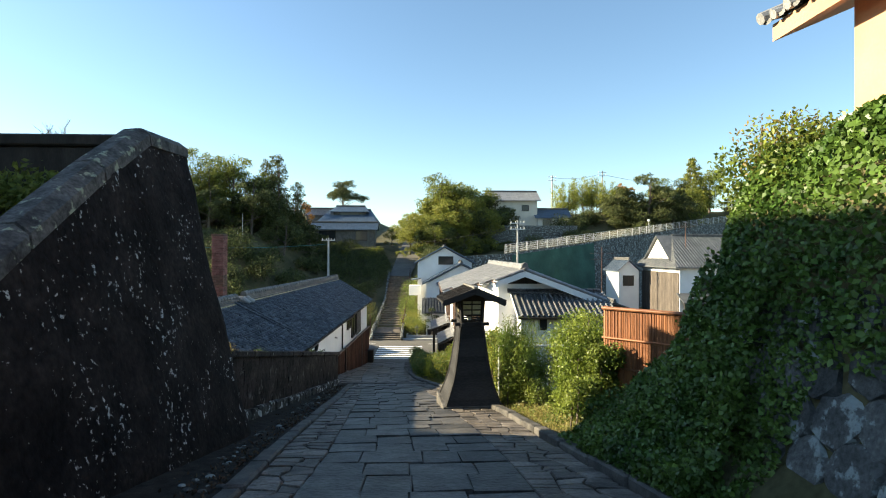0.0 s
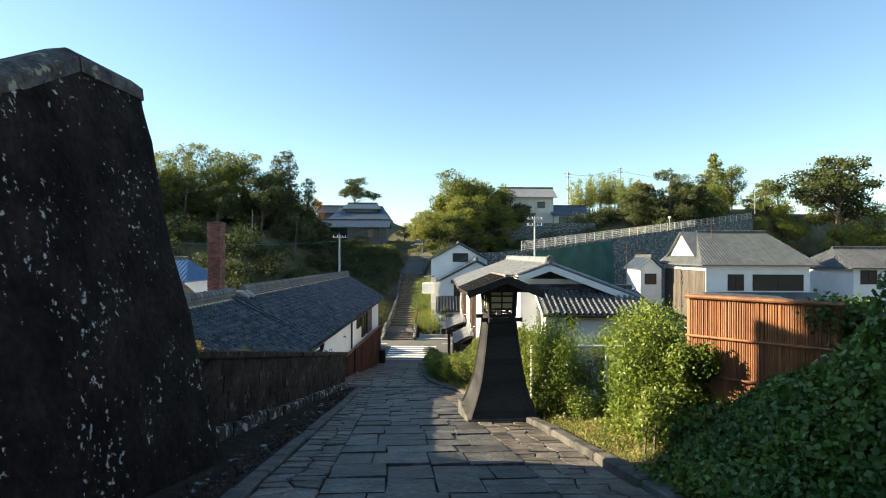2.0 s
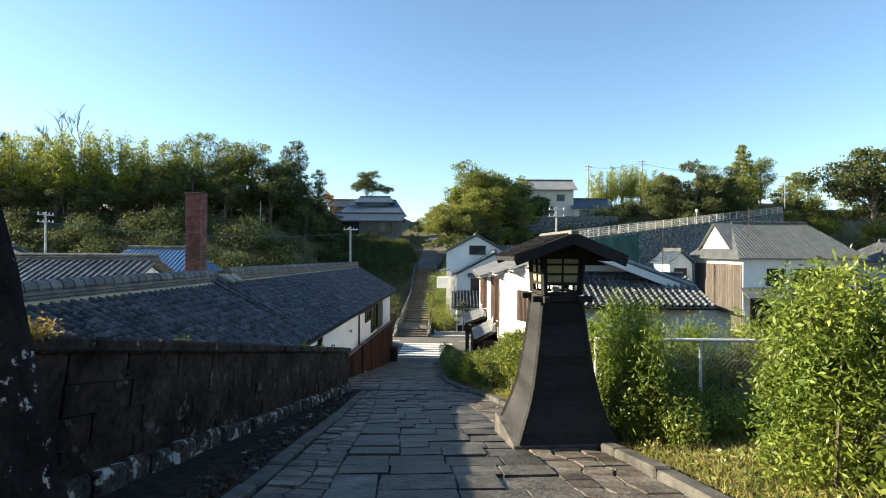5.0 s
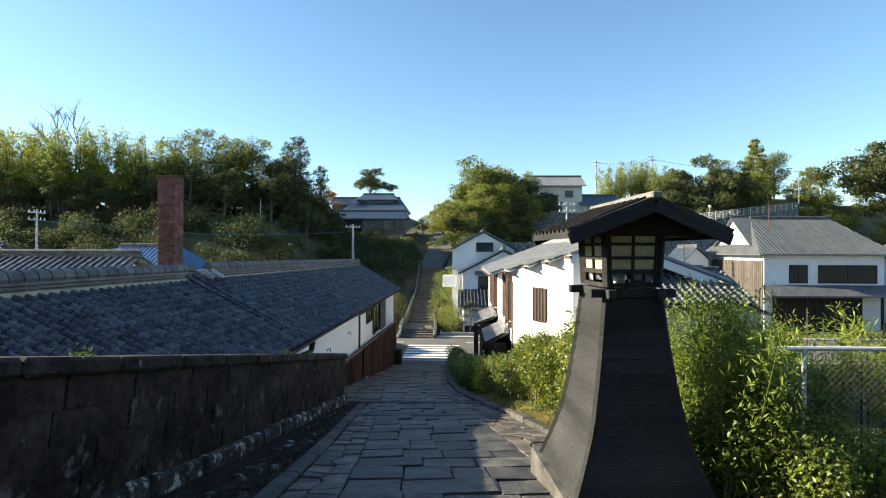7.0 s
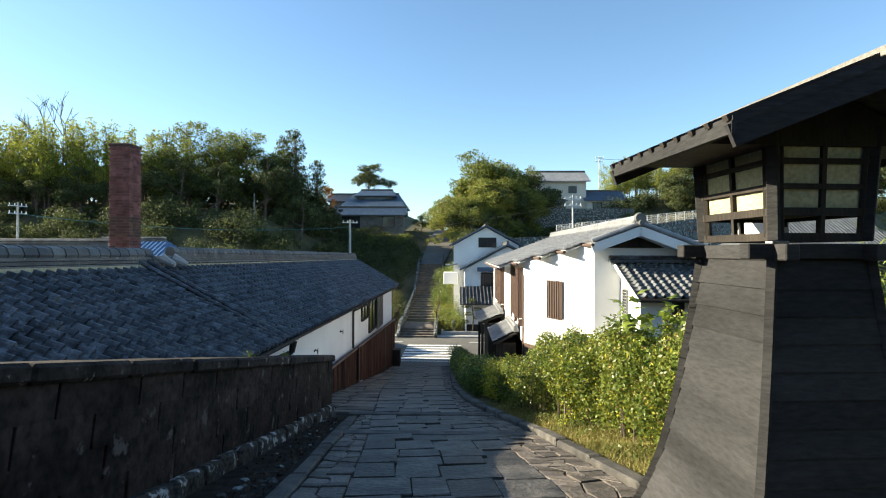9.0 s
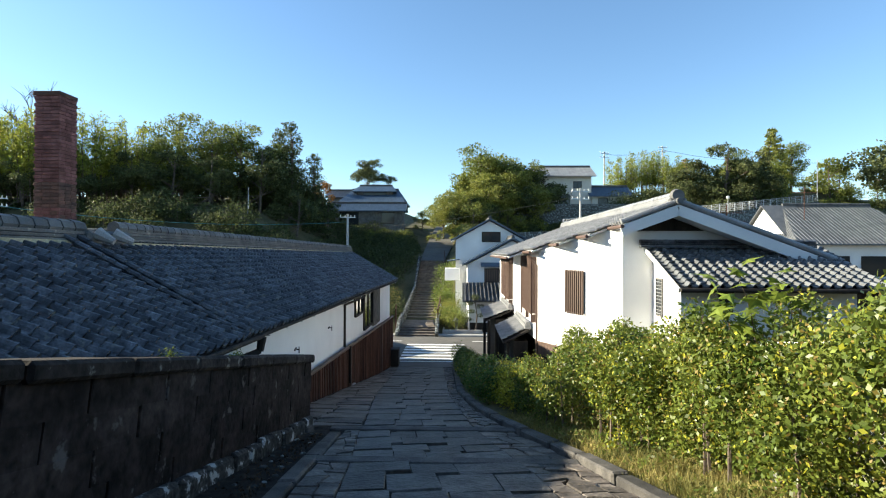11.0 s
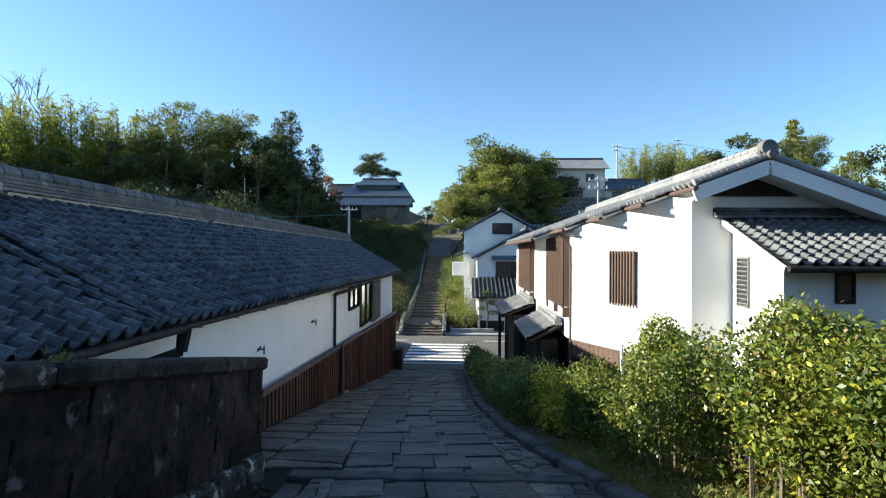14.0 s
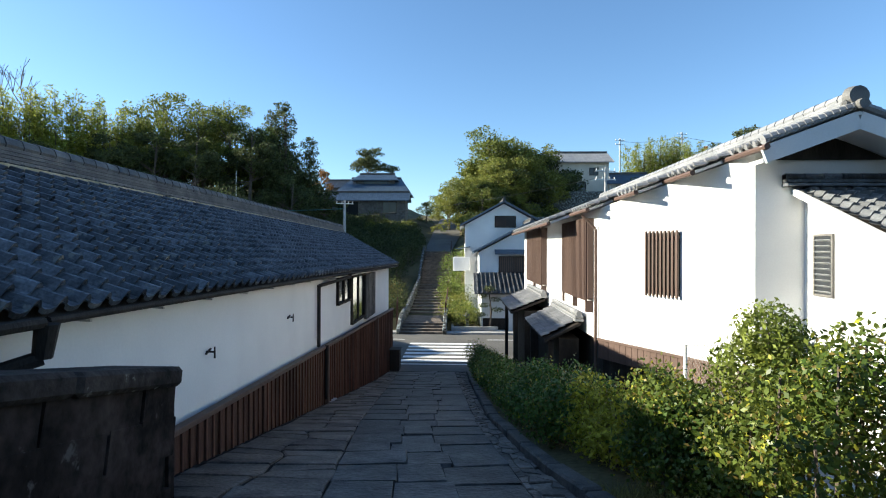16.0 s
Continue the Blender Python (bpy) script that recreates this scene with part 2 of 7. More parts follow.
# building helpers
def link(name, bm, material, parent=None, label=""):
    me = bpy.data.meshes.new(name)
    if isinstance(bm, bmesh.types.BMesh):
        bm.normal_update()
        bm.to_mesh(me)
        bm.free()
    else:
        me.from_pydata(*bm)
        me.update()
    me.materials.append(material)
    ob = new(name, me)
    if parent is not None:
        ob.parent = parent
    if label:
        ob["label"] = label
    return ob


def part(name, bm, material, parent, label=""):
    return link(name, bm, material, parent, label)


def thing(name, label, category, group="", kind="", at=(0, 0, 0), turn=0.0):
    ob = new(name)
    ob.empty_display_size = 0.1
    ob.matrix_world = pose(*at, 0, 0, turn)
    return tagged(ob, label, category, group, kind)


def piece(name, me, parent, m):
    """An object of its own on a shared mesh."""
    ob = new(name, me)
    ob.parent = parent
    ob.matrix_basis = m
    return ob


def box(bm, lo, hi, bevel=0.0, m=None):
    """A box between two corners, with its edges taken off."""
    c = [(a + b) / 2 for a, b in zip(lo, hi)]
    s = [abs(b - a) for a, b in zip(lo, hi)]
    mat = Matrix.Translation(c) @ Matrix.Diagonal((*s, 1))
    if m is not None:
        mat = m @ mat
    made = bmesh.ops.create_cube(bm, size=1.0, matrix=mat)
    if bevel:
        edges = {e for v in made["verts"] for e in v.link_edges}
        bmesh.ops.bevel(bm, geom=list(edges), offset=bevel, segments=1, affect="EDGES", profile=0.5)
    return bm


def boxes(*pairs, bevel=0.0, m=None):
    bm = bmesh.new()
    for lo, hi in pairs:
        box(bm, lo, hi, bevel, m)
    return bm


def beam(bm, a, b, w, h, bevel=0.0):
    """A squared timber from a to b, w wide and h high."""
    a, b = Vector(a), Vector(b)
    d = b - a
    m = Matrix.Translation((a + b) / 2) @ d.to_track_quat("Y", "Z").to_matrix().to_4x4()
    return box(bm, (-w / 2, -d.length / 2, -h / 2), (w / 2, d.length / 2, h / 2), bevel, m)


def rod(bm, a, b, r, r2=None, sides=8):
    a, b = Vector(a), Vector(b)
    d = b - a
    m = Matrix.Translation((a + b) / 2) @ d.to_track_quat("Z", "Y").to_matrix().to_4x4()
    bmesh.ops.create_cone(bm, cap_ends=True, segments=sides, radius1=r, radius2=r if r2 is None else r2, depth=d.length, matrix=m)
    return bm


def prism(bm, outline, lift):
    """A flat outline (list of 3D points) given a thickness along the vector lift."""
    lift = Vector(lift)
    low = [bm.verts.new(p) for p in outline]
    high = [bm.verts.new(Vector(p) + lift) for p in outline]
    n = len(low)
    bm.faces.new(low[::-1])
    bm.faces.new(high)
    for i in range(n):
        bm.faces.new((low[i], low[(i + 1) % n], high[(i + 1) % n], high[i]))
    bmesh.ops.recalc_face_normals(bm, faces=bm.faces)
    return bm


def lerp(table, y):
    """Straight-line reading of a table of (y, value)."""
    return float(np.interp(y, [r[0] for r in table], [r[1] for r in table]))


# the lie of the land
ROAD = [(-30, 5.2), (0, 0.0), (25, -4.33), (40, -6.75), (45, -7.45), (46, -7.5)]
KERB_L = [(-12, -1.3), (5.8, -1.95), (8.5, -2.2), (16.5, -2.66), (20, -2.9), (23.5, -3.15), (23.7, -4.86), (45, -4.92)]
KERB_R = [(-12, 3.1), (6, 2.15), (9, 1.92), (12.5, 1.72), (18.4, 0.87), (21, 0.45), (23.5, -0.1), (26.7, -0.7), (31, -1.1), (45, -1.4)]
STAIR = [(56.5, -7.5), (58.6, -6.95), (63, -6.6), (74.5, -5.1), (82, -1.95), (100, 1.0), (125, 4.2), (160, 5.5)]


def road_z(y):
    return lerp(ROAD, y)


def smooth(a, b, v):
    u = min(1.0, max(0.0, (v - a) / (b - a)))
    return u * u * (3 - 2 * u)


def land(x, y):
    """Height of the bare ground."""
    if y > 45:
        if y < 57.2:
            return -7.62
        s = lerp(STAIR, y)
        base = s - 0.25
        if x > -2.6:
            edge = 66 + 0.75 * max(0.0, x - 4)
            terrace = -7.55
            top = 0.6 + 0.13 * min(34.0, max(0.0, x - 7))
            side = smooth(-2.6, 0.5, x)
            hill = terrace + (top - terrace) * smooth(edge, edge + 5, y) + smooth(85, 125, y) * 6 + smooth(130, 260, y) * 8
            return base * (1 - side) + hill * side
        if x < -6.0:
            side = smooth(6.0, 9.0, -x)
            w = smooth(15, 27, -x)
            hill = -7.3 + (6.0 + 4.0 * w) * smooth(58, 98 - 14 * w, y) + (5.0 - 1.5 * w) * smooth(85, 118, y) + smooth(130, 260, y) * 9
            hill += 3.0 * smooth(14, 40, -x) * smooth(60, 90, y)
            return base * (1 - side) + hill * side
        return base
    r = road_z(y)
    left, right = lerp(KERB_L, y), lerp(KERB_R, y)
    if x < left:
        if y < 10.2:
            return r - 0.3 + (1.9 - r + 0.3) * smooth(4.3, 5.0, -x) if x < -3.9 else r - 0.15
        lot = -4.2 + (-7.5 + 4.2) * smooth(20, 30, y)
        return r - 0.15 + (min(lot, r - 0.1) - r + 0.15) * smooth(4.6, 5.4, -x)
    if x > right:
        d = x - right
        high = min(r + 3.4 * smooth(0.5, 1.5, d) + 1.2 * smooth(1.4, 2.4, d), 2.35 + 0.03 * d)
        mound = r + lerp([(6.8, 1.5), (7.5, 1.1), (8.3, 0.8), (9.2, 0.65), (10.4, 0.5)], y) * smooth(0.3, 1.5, d) * (1 - smooth(3.4, 5.2, d)) - 3.0 * smooth(4.2, 6.5, d)
        tall = smooth(5.9, 6.8, y)
        high = high * (1 - tall) + mound * tall
        low = r - 0.05 + 0.05 * d + (-6.4 - r) * smooth(3.6, 6.6, d)
        k = smooth(9.0, 10.6, y)
        low = r - 0.05 + 0.05 * d + (min(-6.4, r - 0.2) - r) * smooth(lerp([(15, 3.6), (18, 1.6)], y), lerp([(15, 6.6), (18, 5.0)], y), d) if y > 12 else low
        drop = smooth(30, 42, y)
        low = low * (1 - drop) + (r - 0.1 + (-7.55 - r) * smooth(1.5, 3, d)) * drop
        return high * (1 - k) + low * k
    return r - 0.16


# leaves: many small folded quads
def leaf_mesh(points, normals, size, rnd, slim=0.55, droop=0.0):
    n = len(points)
    size = size * rnd.uniform(0.7, 1.35, n)
    axis = rnd.normal(size=(n, 3))
    axis[:, 2] -= droop
    side = np.cross(axis, normals + 0.6 * rnd.normal(size=(n, 3)))
    axis /= np.linalg.norm(axis, axis=1, keepdims=True) + 1e-9
    side /= np.linalg.norm(side, axis=1, keepdims=True) + 1e-9
    a, s = axis * size[:, None] * 0.5, side * size[:, None] * 0.5 * slim
    verts = np.stack([points - a, points + s, points + a, points - s], 1).reshape(-1, 3)
    faces = np.arange(4 * n).reshape(-1, 4)
    return verts.tolist(), [], faces.tolist()


def blob_points(blobs, n, rnd, shell=0.55):
    """Points scattered in the outer part of ellipsoids, with the way out of each."""
    weight = np.array([b[3] * b[4] + b[4] * b[5] + b[3] * b[5] for b in blobs])
    pick = rnd.choice(len(blobs), n, p=weight / weight.sum())
    b = np.array(blobs, float)[pick]
    d = rnd.normal(size=(n, 3))
    d /= np.linalg.norm(d, axis=1, keepdims=True)
    r = shell + (1.05 - shell) * rnd.random(n) ** 0.7
    r *= 1 + 0.12 * rnd.normal(size=n)
    return b[:, :3] + d * b[:, 3:] * r[:, None], d


def bush(name, label, category, blobs, n, size, material, seed, slim=0.55, stems=6, group="", droop=0.0, mixed=None):
    rnd = np.random.default_rng(seed)
    cx, cy = np.mean([b[0] for b in blobs]), np.mean([b[1] for b in blobs])
    low = min(b[2] - b[5] for b in blobs)
    ob = thing(name, label, category, group)
    bm = bmesh.new()
    for b in blobs[:: max(1, len(blobs) // stems)]:
        z0 = land(b[0], b[1]) - 0.05
        rod(bm, (b[0] + rnd.uniform(-0.1, 0.1), b[1], min(z0, b[2] - 0.1)), (b[0], b[1], b[2] + b[5] * 0.5), 0.025, 0.01, 5)
    tagged(part("stem", bm, M_BARK, ob), kind="stuff")
    pts, nor = blob_points(blobs, n, rnd)
    part("foliage", leaf_mesh(pts, nor, size, rnd, slim, droop), material, ob)
    if mixed:
        for name2, mat2, share, size2 in mixed:
            pts, nor = blob_points(blobs, int(n * share), rnd, 0.75)
            part(name2, leaf_mesh(pts, nor, size2, rnd, slim), mat2, ob)
    return ob


def tree(name, label, height, spread, material, seed, kind="broad", n=5200, size=0.34, crown_from=0.35):
    """A tree at the origin: tapered trunk, limbs, and a crown of small leaves."""
    rnd = np.random.default_rng(seed)
    ob = thing(name, label, "tree")
    bm = bmesh.new()
    bend = Vector((rnd.uniform(-0.4, 0.4), rnd.uniform(-0.4, 0.4), 0))
    mid, top = bend + Vector((0, 0, height * 0.45)), bend * 1.6 + Vector((0, 0, height * 0.9))
    r0 = 0.02 * height + 0.05
    rod(bm, (0, 0, -0.6), mid, r0, r0 * 0.65)
    rod(bm, mid, top, r0 * 0.65, r0 * 0.15)
    blobs = []
    if kind == "broad":
        count = 15
        for i in range(count):
            u = rnd.uniform(crown_from, 1.0)
            wide = spread * (1 - 0.75 * max(0, (u - 0.6) / 0.4) ** 1.5) * rnd.uniform(0.35, 0.85)
            a = i * 2.4 + rnd.uniform(-0.4, 0.4)
            r = rnd.uniform(0.13, 0.24) * height
            blobs.append((wide * math.cos(a), wide * math.sin(a), u * height - r * 0.5, r, r, r * 0.68))
    elif kind == "cone":
        for i in range(16):
            u = crown_from + (1 - crown_from) * i / 15
            wide = spread * (1.05 - u) * 1.1
            a = i * 2.4
            r = 0.09 * height + 0.09 * height * (1 - u)
            blobs.append((wide * math.cos(a) * 0.7, wide * math.sin(a) * 0.7, u * height, r, r, r * 0.7))
    elif kind == "pine":
        for i in range(17):
            u = rnd.uniform(0.68, 1.0)
            a = i * 2.4
            wide = spread * rnd.uniform(0.1, 1.0) * math.sqrt(max(0.05, (1.04 - u) / 0.36))
            r = rnd.uniform(0.2, 0.3) * spread
            blobs.append((wide * math.cos(a), wide * math.sin(a), u * height, r * 1.4, r * 1.4, r * 0.75))
    else:
        for i in range(26):
            a, w = rnd.uniform(0, 6.28), spread * math.sqrt(rnd.random())
            x, y, h = w * math.cos(a), w * math.sin(a), height * rnd.uniform(0.7, 1.05)
            rod(bm, (x, y, -0.5), (x * 1.25, y * 1.25, h), 0.06, 0.015, 5)
            for k in range(4):
                u = 0.45 + 0.17 * k
                blobs.append((x * (1 + 0.4 * u) + rnd.normal() * 0.35, y * (1 + 0.4 * u), h * u, 1.25 - 0.2 * k, 1.25 - 0.2 * k, 0.085 * height))
    if kind != "bamboo":
        for b in blobs:
            base = Vector((bend.x * 1.2, bend.y * 1.2, max(height * 0.25, b[2] - 0.2 * height)))
            rod(bm, base, b[:3], r0 * 0.3, r0 * 0.08, 5)
    trunk = part("trunk", bm, M_BARK, ob)
    if kind == "bamboo":
        tagged(trunk, kind="stuff")
    if kind != "bamboo":
        clumps = [(b[0], b[1], b[2], b[3] * 0.8, b[4] * 0.8, b[5] * 0.8) for b in blobs]
        for b in blobs:
            for _ in range(6):
                d = rnd.normal(size=3)
                d /= np.linalg.norm(d)
                q = rnd.uniform(0.28, 0.45)
                clumps.append((b[0] + d[0] * b[3] * 0.8, b[1] + d[1] * b[4] * 0.8, b[2] + d[2] * b[5] * 0.85, b[3] * q, b[4] * q, b[5] * q))
        blobs = clumps
    pts, nor = blob_points(blobs, n, rnd, 0.45)
    part("crown", leaf_mesh(pts, nor, size, rnd, 0.6 if kind != "bamboo" else 0.3), material, ob)
    return ob


# pantiles
TILE_W, TILE_L = 0.27, 0.24


def tile_shape(w=TILE_W, l=TILE_L):
    us = [0, 0.2, 0.42, 0.62, 0.7, 0.78, 0.86, 0.94, 1.02]
    hs = [0.03, 0.0, -0.006, 0.012, 0.06, 0.092, 0.1, 0.08, 0.034]
    top = [(u * w, 0, h + 0.046) for u, h in zip(us, hs)]
    back = [(u * w, l * 1.08, h) for u, h in zip(us, hs)]
    low = [(u * w, 0.004, h) for u, h in zip(us, hs)]
    verts = top + back + low
    k = len(us)
    faces = [(i, i + 1, k + i + 1, k + i) for i in range(k - 1)] + [(2 * k + i, 2 * k + i + 1, i + 1, i) for i in range(k - 1)]
    return verts, faces


def tile_frame(origin, along, up):
    along, up = Vector(along).normalized(), Vector(up).normalized()
    return Matrix.Translation(origin) @ Matrix((along, up, along.cross(up))).transposed().to_4x4()


def tile_field(m, nu, nv, keep, w=TILE_W, l=TILE_L, seed=1):
    """All tiles of a slope as one mesh; keep(u, v) picks them, m takes the slope's plane into the world."""
    verts, faces = tile_shape(w, l)
    base, f = np.array(verts), np.array(faces)
    r = np.array(m.to_3x3())
    t = np.array(m.translation)
    rnd = np.random.default_rng(seed)
    vs, fs, count = [], [], 0
    for j in range(nv):
        for i in range(nu):
            if not keep(i * w, j * l):
                continue
            off = np.array((i * w, j * l, 0)) + rnd.normal(size=3) * (0.003, 0.004, 0.003)
            vs.append((base + off) @ r.T + t)
            fs.append(f + count * len(base))
            count += 1
    return np.concatenate(vs).tolist(), [], np.concatenate(fs).tolist()


def ridge_run(bm, a, b, width, height, layers=3):
    """A built-up ridge: thin flat courses under a row of half-round tiles."""
    a, b = Vector(a), Vector(b)
    h = height / (layers + 1)
    for k in range(layers):
        w = width * (1 - 0.12 * k)
        beam(bm, a + Vector((0, 0, h * (k + 0.5))), b + Vector((0, 0, h * (k + 0.5))), w, h * 0.86, 0.006)
    d = (b - a)
    n = max(1, int(d.length / 0.32))
    for k in range(n):
        p, q = a + d * (k / n), a + d * ((k + 0.97) / n)
        rod(bm, p + Vector((0, 0, height - h * 0.3)), q + Vector((0, 0, height - h * 0.3)), width * 0.33, width * 0.30, 8)
    return bm


def round_caps(bm, a, b, step, r, out):
    """Round eave-end tiles along an edge."""
    a, b, out = Vector(a), Vector(b), Vector(out)
    n = int((b - a).length / step)
    for k in range(n):
        p = a + (b - a) * ((k + 0.8) / n)
        rod(bm, p, p + out, r, r, 8)
    return bm


def utility_pole(label, base, height, arms=2, turn=0.0, r=0.15, material=None):
    p = thing("utility_pole", label, "utility pole", at=base, turn=turn)
    bm = bmesh.new()
    rod(bm, (0, 0, -0.8), (0, 0, height), r, r * 0.6, 10)
    part("pole", bm, material or M_POLE, p)
    for k in range(arms):
        z = height - 0.35 - 0.75 * k
        bm = bmesh.new()
        beam(bm, (-0.95, 0, z), (0.95, 0, z), 0.1, 0.1)
        arm = part("crossarm", bm, M_STEEL, p)
        for x in (-0.85, -0.3, 0.4, 0.85):
            bm = bmesh.new()
            rod(bm, (x, 0, z + 0.05), (x, 0, z + 0.27), 0.05, 0.035, 6)
            part("insulator", bm, M_WHITEPIPE, arm)
    return p


def cable(a, b, sag, r, material, label):
    a, b = Vector(a), Vector(b)
    bm = bmesh.new()
    n = 14
    pts = [a.lerp(b, k / n) - Vector((0, 0, sag * 4 * (k / n) * (1 - k / n))) for k in range(n + 1)]
    across = (b - a).cross(Vector((0, 0, 1))).normalized()
    rings = [[bm.verts.new(p + r * (math.cos(t * 1.0472) * across + Vector((0, 0, math.sin(t * 1.0472))))) for t in range(6)] for p in pts]
    for u, v in zip(rings, rings[1:]):
        for t in range(6):
            bm.faces.new((u[t], u[(t + 1) % 6], v[(t + 1) % 6], v[t]))
    return tagged(link("cable", bm, material), label, "cable")


# ground: one sheet to the horizon, finer near the walk
def ground_sheet():
    xs = sorted(set([-3000, -1200, -500, -250] + list(np.arange(-160, -40, 8.0)) + list(np.arange(-40, -12, 2.0)) + list(np.arange(-12, 14, 0.5)) + list(np.arange(14, 60, 2.0)) + list(np.arange(60, 180, 8.0)) + [250, 500, 1200, 3000]))
    ys = sorted(set([-3000, -1000, -300, -100, -40] + list(np.arange(-24, 46, 0.5)) + list(np.arange(46, 130, 1.5)) + list(np.arange(130, 300, 10.0)) + [400, 800, 1600, 3000]))
    verts, faces = [], []
    for y in ys:
        for x in xs:
            z = land(x, y)
            if y > 300 or abs(x) > 200:
                z = min(z, 12)
            verts.append((x, y, z + 0.05 * noise.noise((x * 0.9, y * 0.9, 0))))
    w = len(xs)
    for j in range(len(ys) - 1):
        for i in range(w - 1):
            a = j * w + i
            faces.append((a, a + 1, a + w + 1, a + w))
    ob = link("ground", (verts, [], faces), M_SOIL)
    for p in ob.data.polygons:
        p.use_smooth = True
    return tagged(ob, "grassy brown soil bank and hillside", "ground", kind="structure")


ground_sheet()


def strip(table_l, table_r, y0, y1, step, height, lift=0.0):
    """A sheet between two edges given as tables over y."""
    verts, faces = [], []
    ys = np.arange(y0, y1 + step / 2, step)
    for y in ys:
        a, b = lerp(table_l, y), lerp(table_r, y)
        for k in range(5):
            verts.append((a + (b - a) * k / 4, float(y), height(y) + lift))
    for j in range(len(ys) - 1):
        for i in range(4):
            a = j * 5 + i
            faces.append((a, a + 1, a + 6, a + 5))
    return verts, [], faces


road_bed = tagged(link("road", strip([(y, min(-4.1, x - 0.9)) for y, x in KERB_L], KERB_R, -12, 45, 0.5, road_z, -0.035), M_JOINT), "stone-paved sloping lane with dark soil joints", "road", kind="structure")

# cross street
street = tagged(link("street", boxes(((-90, 45.2, -8.0), (90, 56.6, -7.5))), M_ASPHALT), "pale grey asphalt cross street", "road", kind="structure")
crossing = tagged(thing("crosswalk", "white painted zebra crossing on the asphalt", "crosswalk", kind="structure"))
for k in range(6):
    part("stripe", boxes(((-4.7, 47.45 + k * 1.02, -7.5), (-0.6, 47.97 + k * 1.02, -7.494))), M_PAINT, crossing)
edge_line = tagged(link("edge_line", boxes(((-60, 46.75, -7.5), (60, 46.9, -7.494)), ((-60, 54.3, -7.5), (-5.2, 54.45, -7.494)), ((0, 54.3, -7.5), (60, 54.45, -7.494))), M_PAINT), "white painted road edge lines", "road marking", kind="structure")

# tall battered wall at the head of the lane
def big_wall():
    wall = thing("wall_west", "tall battered dark stone wall speckled with white lichen", "wall", kind="structure")
    def x_face(y, z):
        h = max(0.0, z - road_z(y))
        return -3.12 - 0.035 * (9.85 - y) - 0.275 * h + 0.007 * h * h
    def top(y):
        return lerp([(-14, 1.6), (4.0, 0.8), (5.64, 1.72), (8.4, 3.24), (8.7, 3.28), (9.85, 3.3)], y)
    ys = [-14, -9, -5, -2] + list(np.arange(0, 9.9, 0.25)) + [9.85]
    verts, faces = [], []
    n = 22
    for y in ys:
        for k in range(n + 1):
            zb = road_z(y) - 0.2
            z = zb + (top(y) - 0.02 - zb) * k / n
            r = 0.035 * noise.noise((y * 2.1, z * 2.1, 3)) + 0.05 * noise.noise((y * 0.6, z * 0.6, 8))
            verts.append((x_face(y, z) + r, y, z))
    for j in range(len(ys) - 1):
        for k in range(n):
            a = j * (n + 1) + k
            faces.append((a, a + n + 1, a + n + 2, a + 1))
    front = len(verts)
    # the end and the back
    for k in range(n + 1):
        zb = road_z(9.85) - 2.2
        z = zb + (top(9.85) - 0.02 - zb) * k / n
        verts.append((-5.4, 9.85 + 0.03 * noise.noise((z, 2, 5)), z))
    last = (len(ys) - 1) * (n + 1)
    for k in range(n):
        faces.append((last + k, front + k, front + k + 1, last + k + 1))
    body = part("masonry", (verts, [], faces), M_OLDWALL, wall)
    for p in body.data.polygons:
        p.use_smooth = True
    # coping of dressed slabs along the sloping top
    bm = bmesh.new()
    for y0, y1 in ((-6, -3), (-3, 0), (0, 2.2), (2.2, 4.0), (4.0, 5.5), (5.5, 7.1), (7.1, 8.55), (8.55, 9.9)):
        b = 0.02
        pts = []
        for y in (y0 + b, y1 - b):
            x = x_face(y, top(y))
            pts.append([(x + 0.05, y, top(y) - 0.13), (x + 0.03, y, top(y) + 0.03), (x - 0.12, y, top(y) + 0.14), (x - 0.36, y, top(y) + 0.12), (x - 0.4, y, top(y) - 0.22)])
        vs = [[bm.verts.new(p) for p in row] for row in pts]
        m = len(vs[0])
        for i in range(m):
            bm.faces.new((vs[0][i], vs[0][(i + 1) % m], vs[1][(i + 1) % m], vs[1][i]))
        bm.faces.new(vs[0][::-1])
        bm.faces.new(vs[1])
    bmesh.ops.recalc_face_normals(bm, faces=bm.faces)
    part("coping", bm, M_COPING, wall, "grey mossy coping stones")


big_wall()

# upper garden wall behind the planting bed
tagged(link("wall_garden", boxes(((-16, 9.45, -4.5), (-5.05, 9.75, 3.28)), ((-16, 9.38, 3.28), (-5.0, 9.82, 3.48)), bevel=0.03), M_DARKWOOD), "dark timber-clad garden wall with capping", "wall", kind="structure")
# unseen house-shaped block beyond the wall, added to shade lane and ivy
def terrace_house():
    h = thing("terrace_house", "tall plastered block with a grey tiled roof, unseen, added to cast shade", "house", at=(-21, 3.5, 0))
    part("wall", boxes(((-3.2, -12, -5.0), (3.2, 7.5, 9.9))), M_PLASTER, h)
    bm = bmesh.new()
    prism(bm, [(-3.9, -12.6, 9.8), (3.9, -12.6, 9.8), (0, -12.6, 11.0)], (0, 20.4, 0))
    part("roof", bm, M_TILE_NEW, h)


terrace_house()

# low garden wall of stone blocks, stepped with the lane
GW_Y0, GW_Y1, GW_X = 9.9, 23.85, -3.9


def wall_lift(y):
    """How the wall's height over the lane shrinks downhill."""
    return lerp([(10, 1.015), (23.85, 0.925)], y)


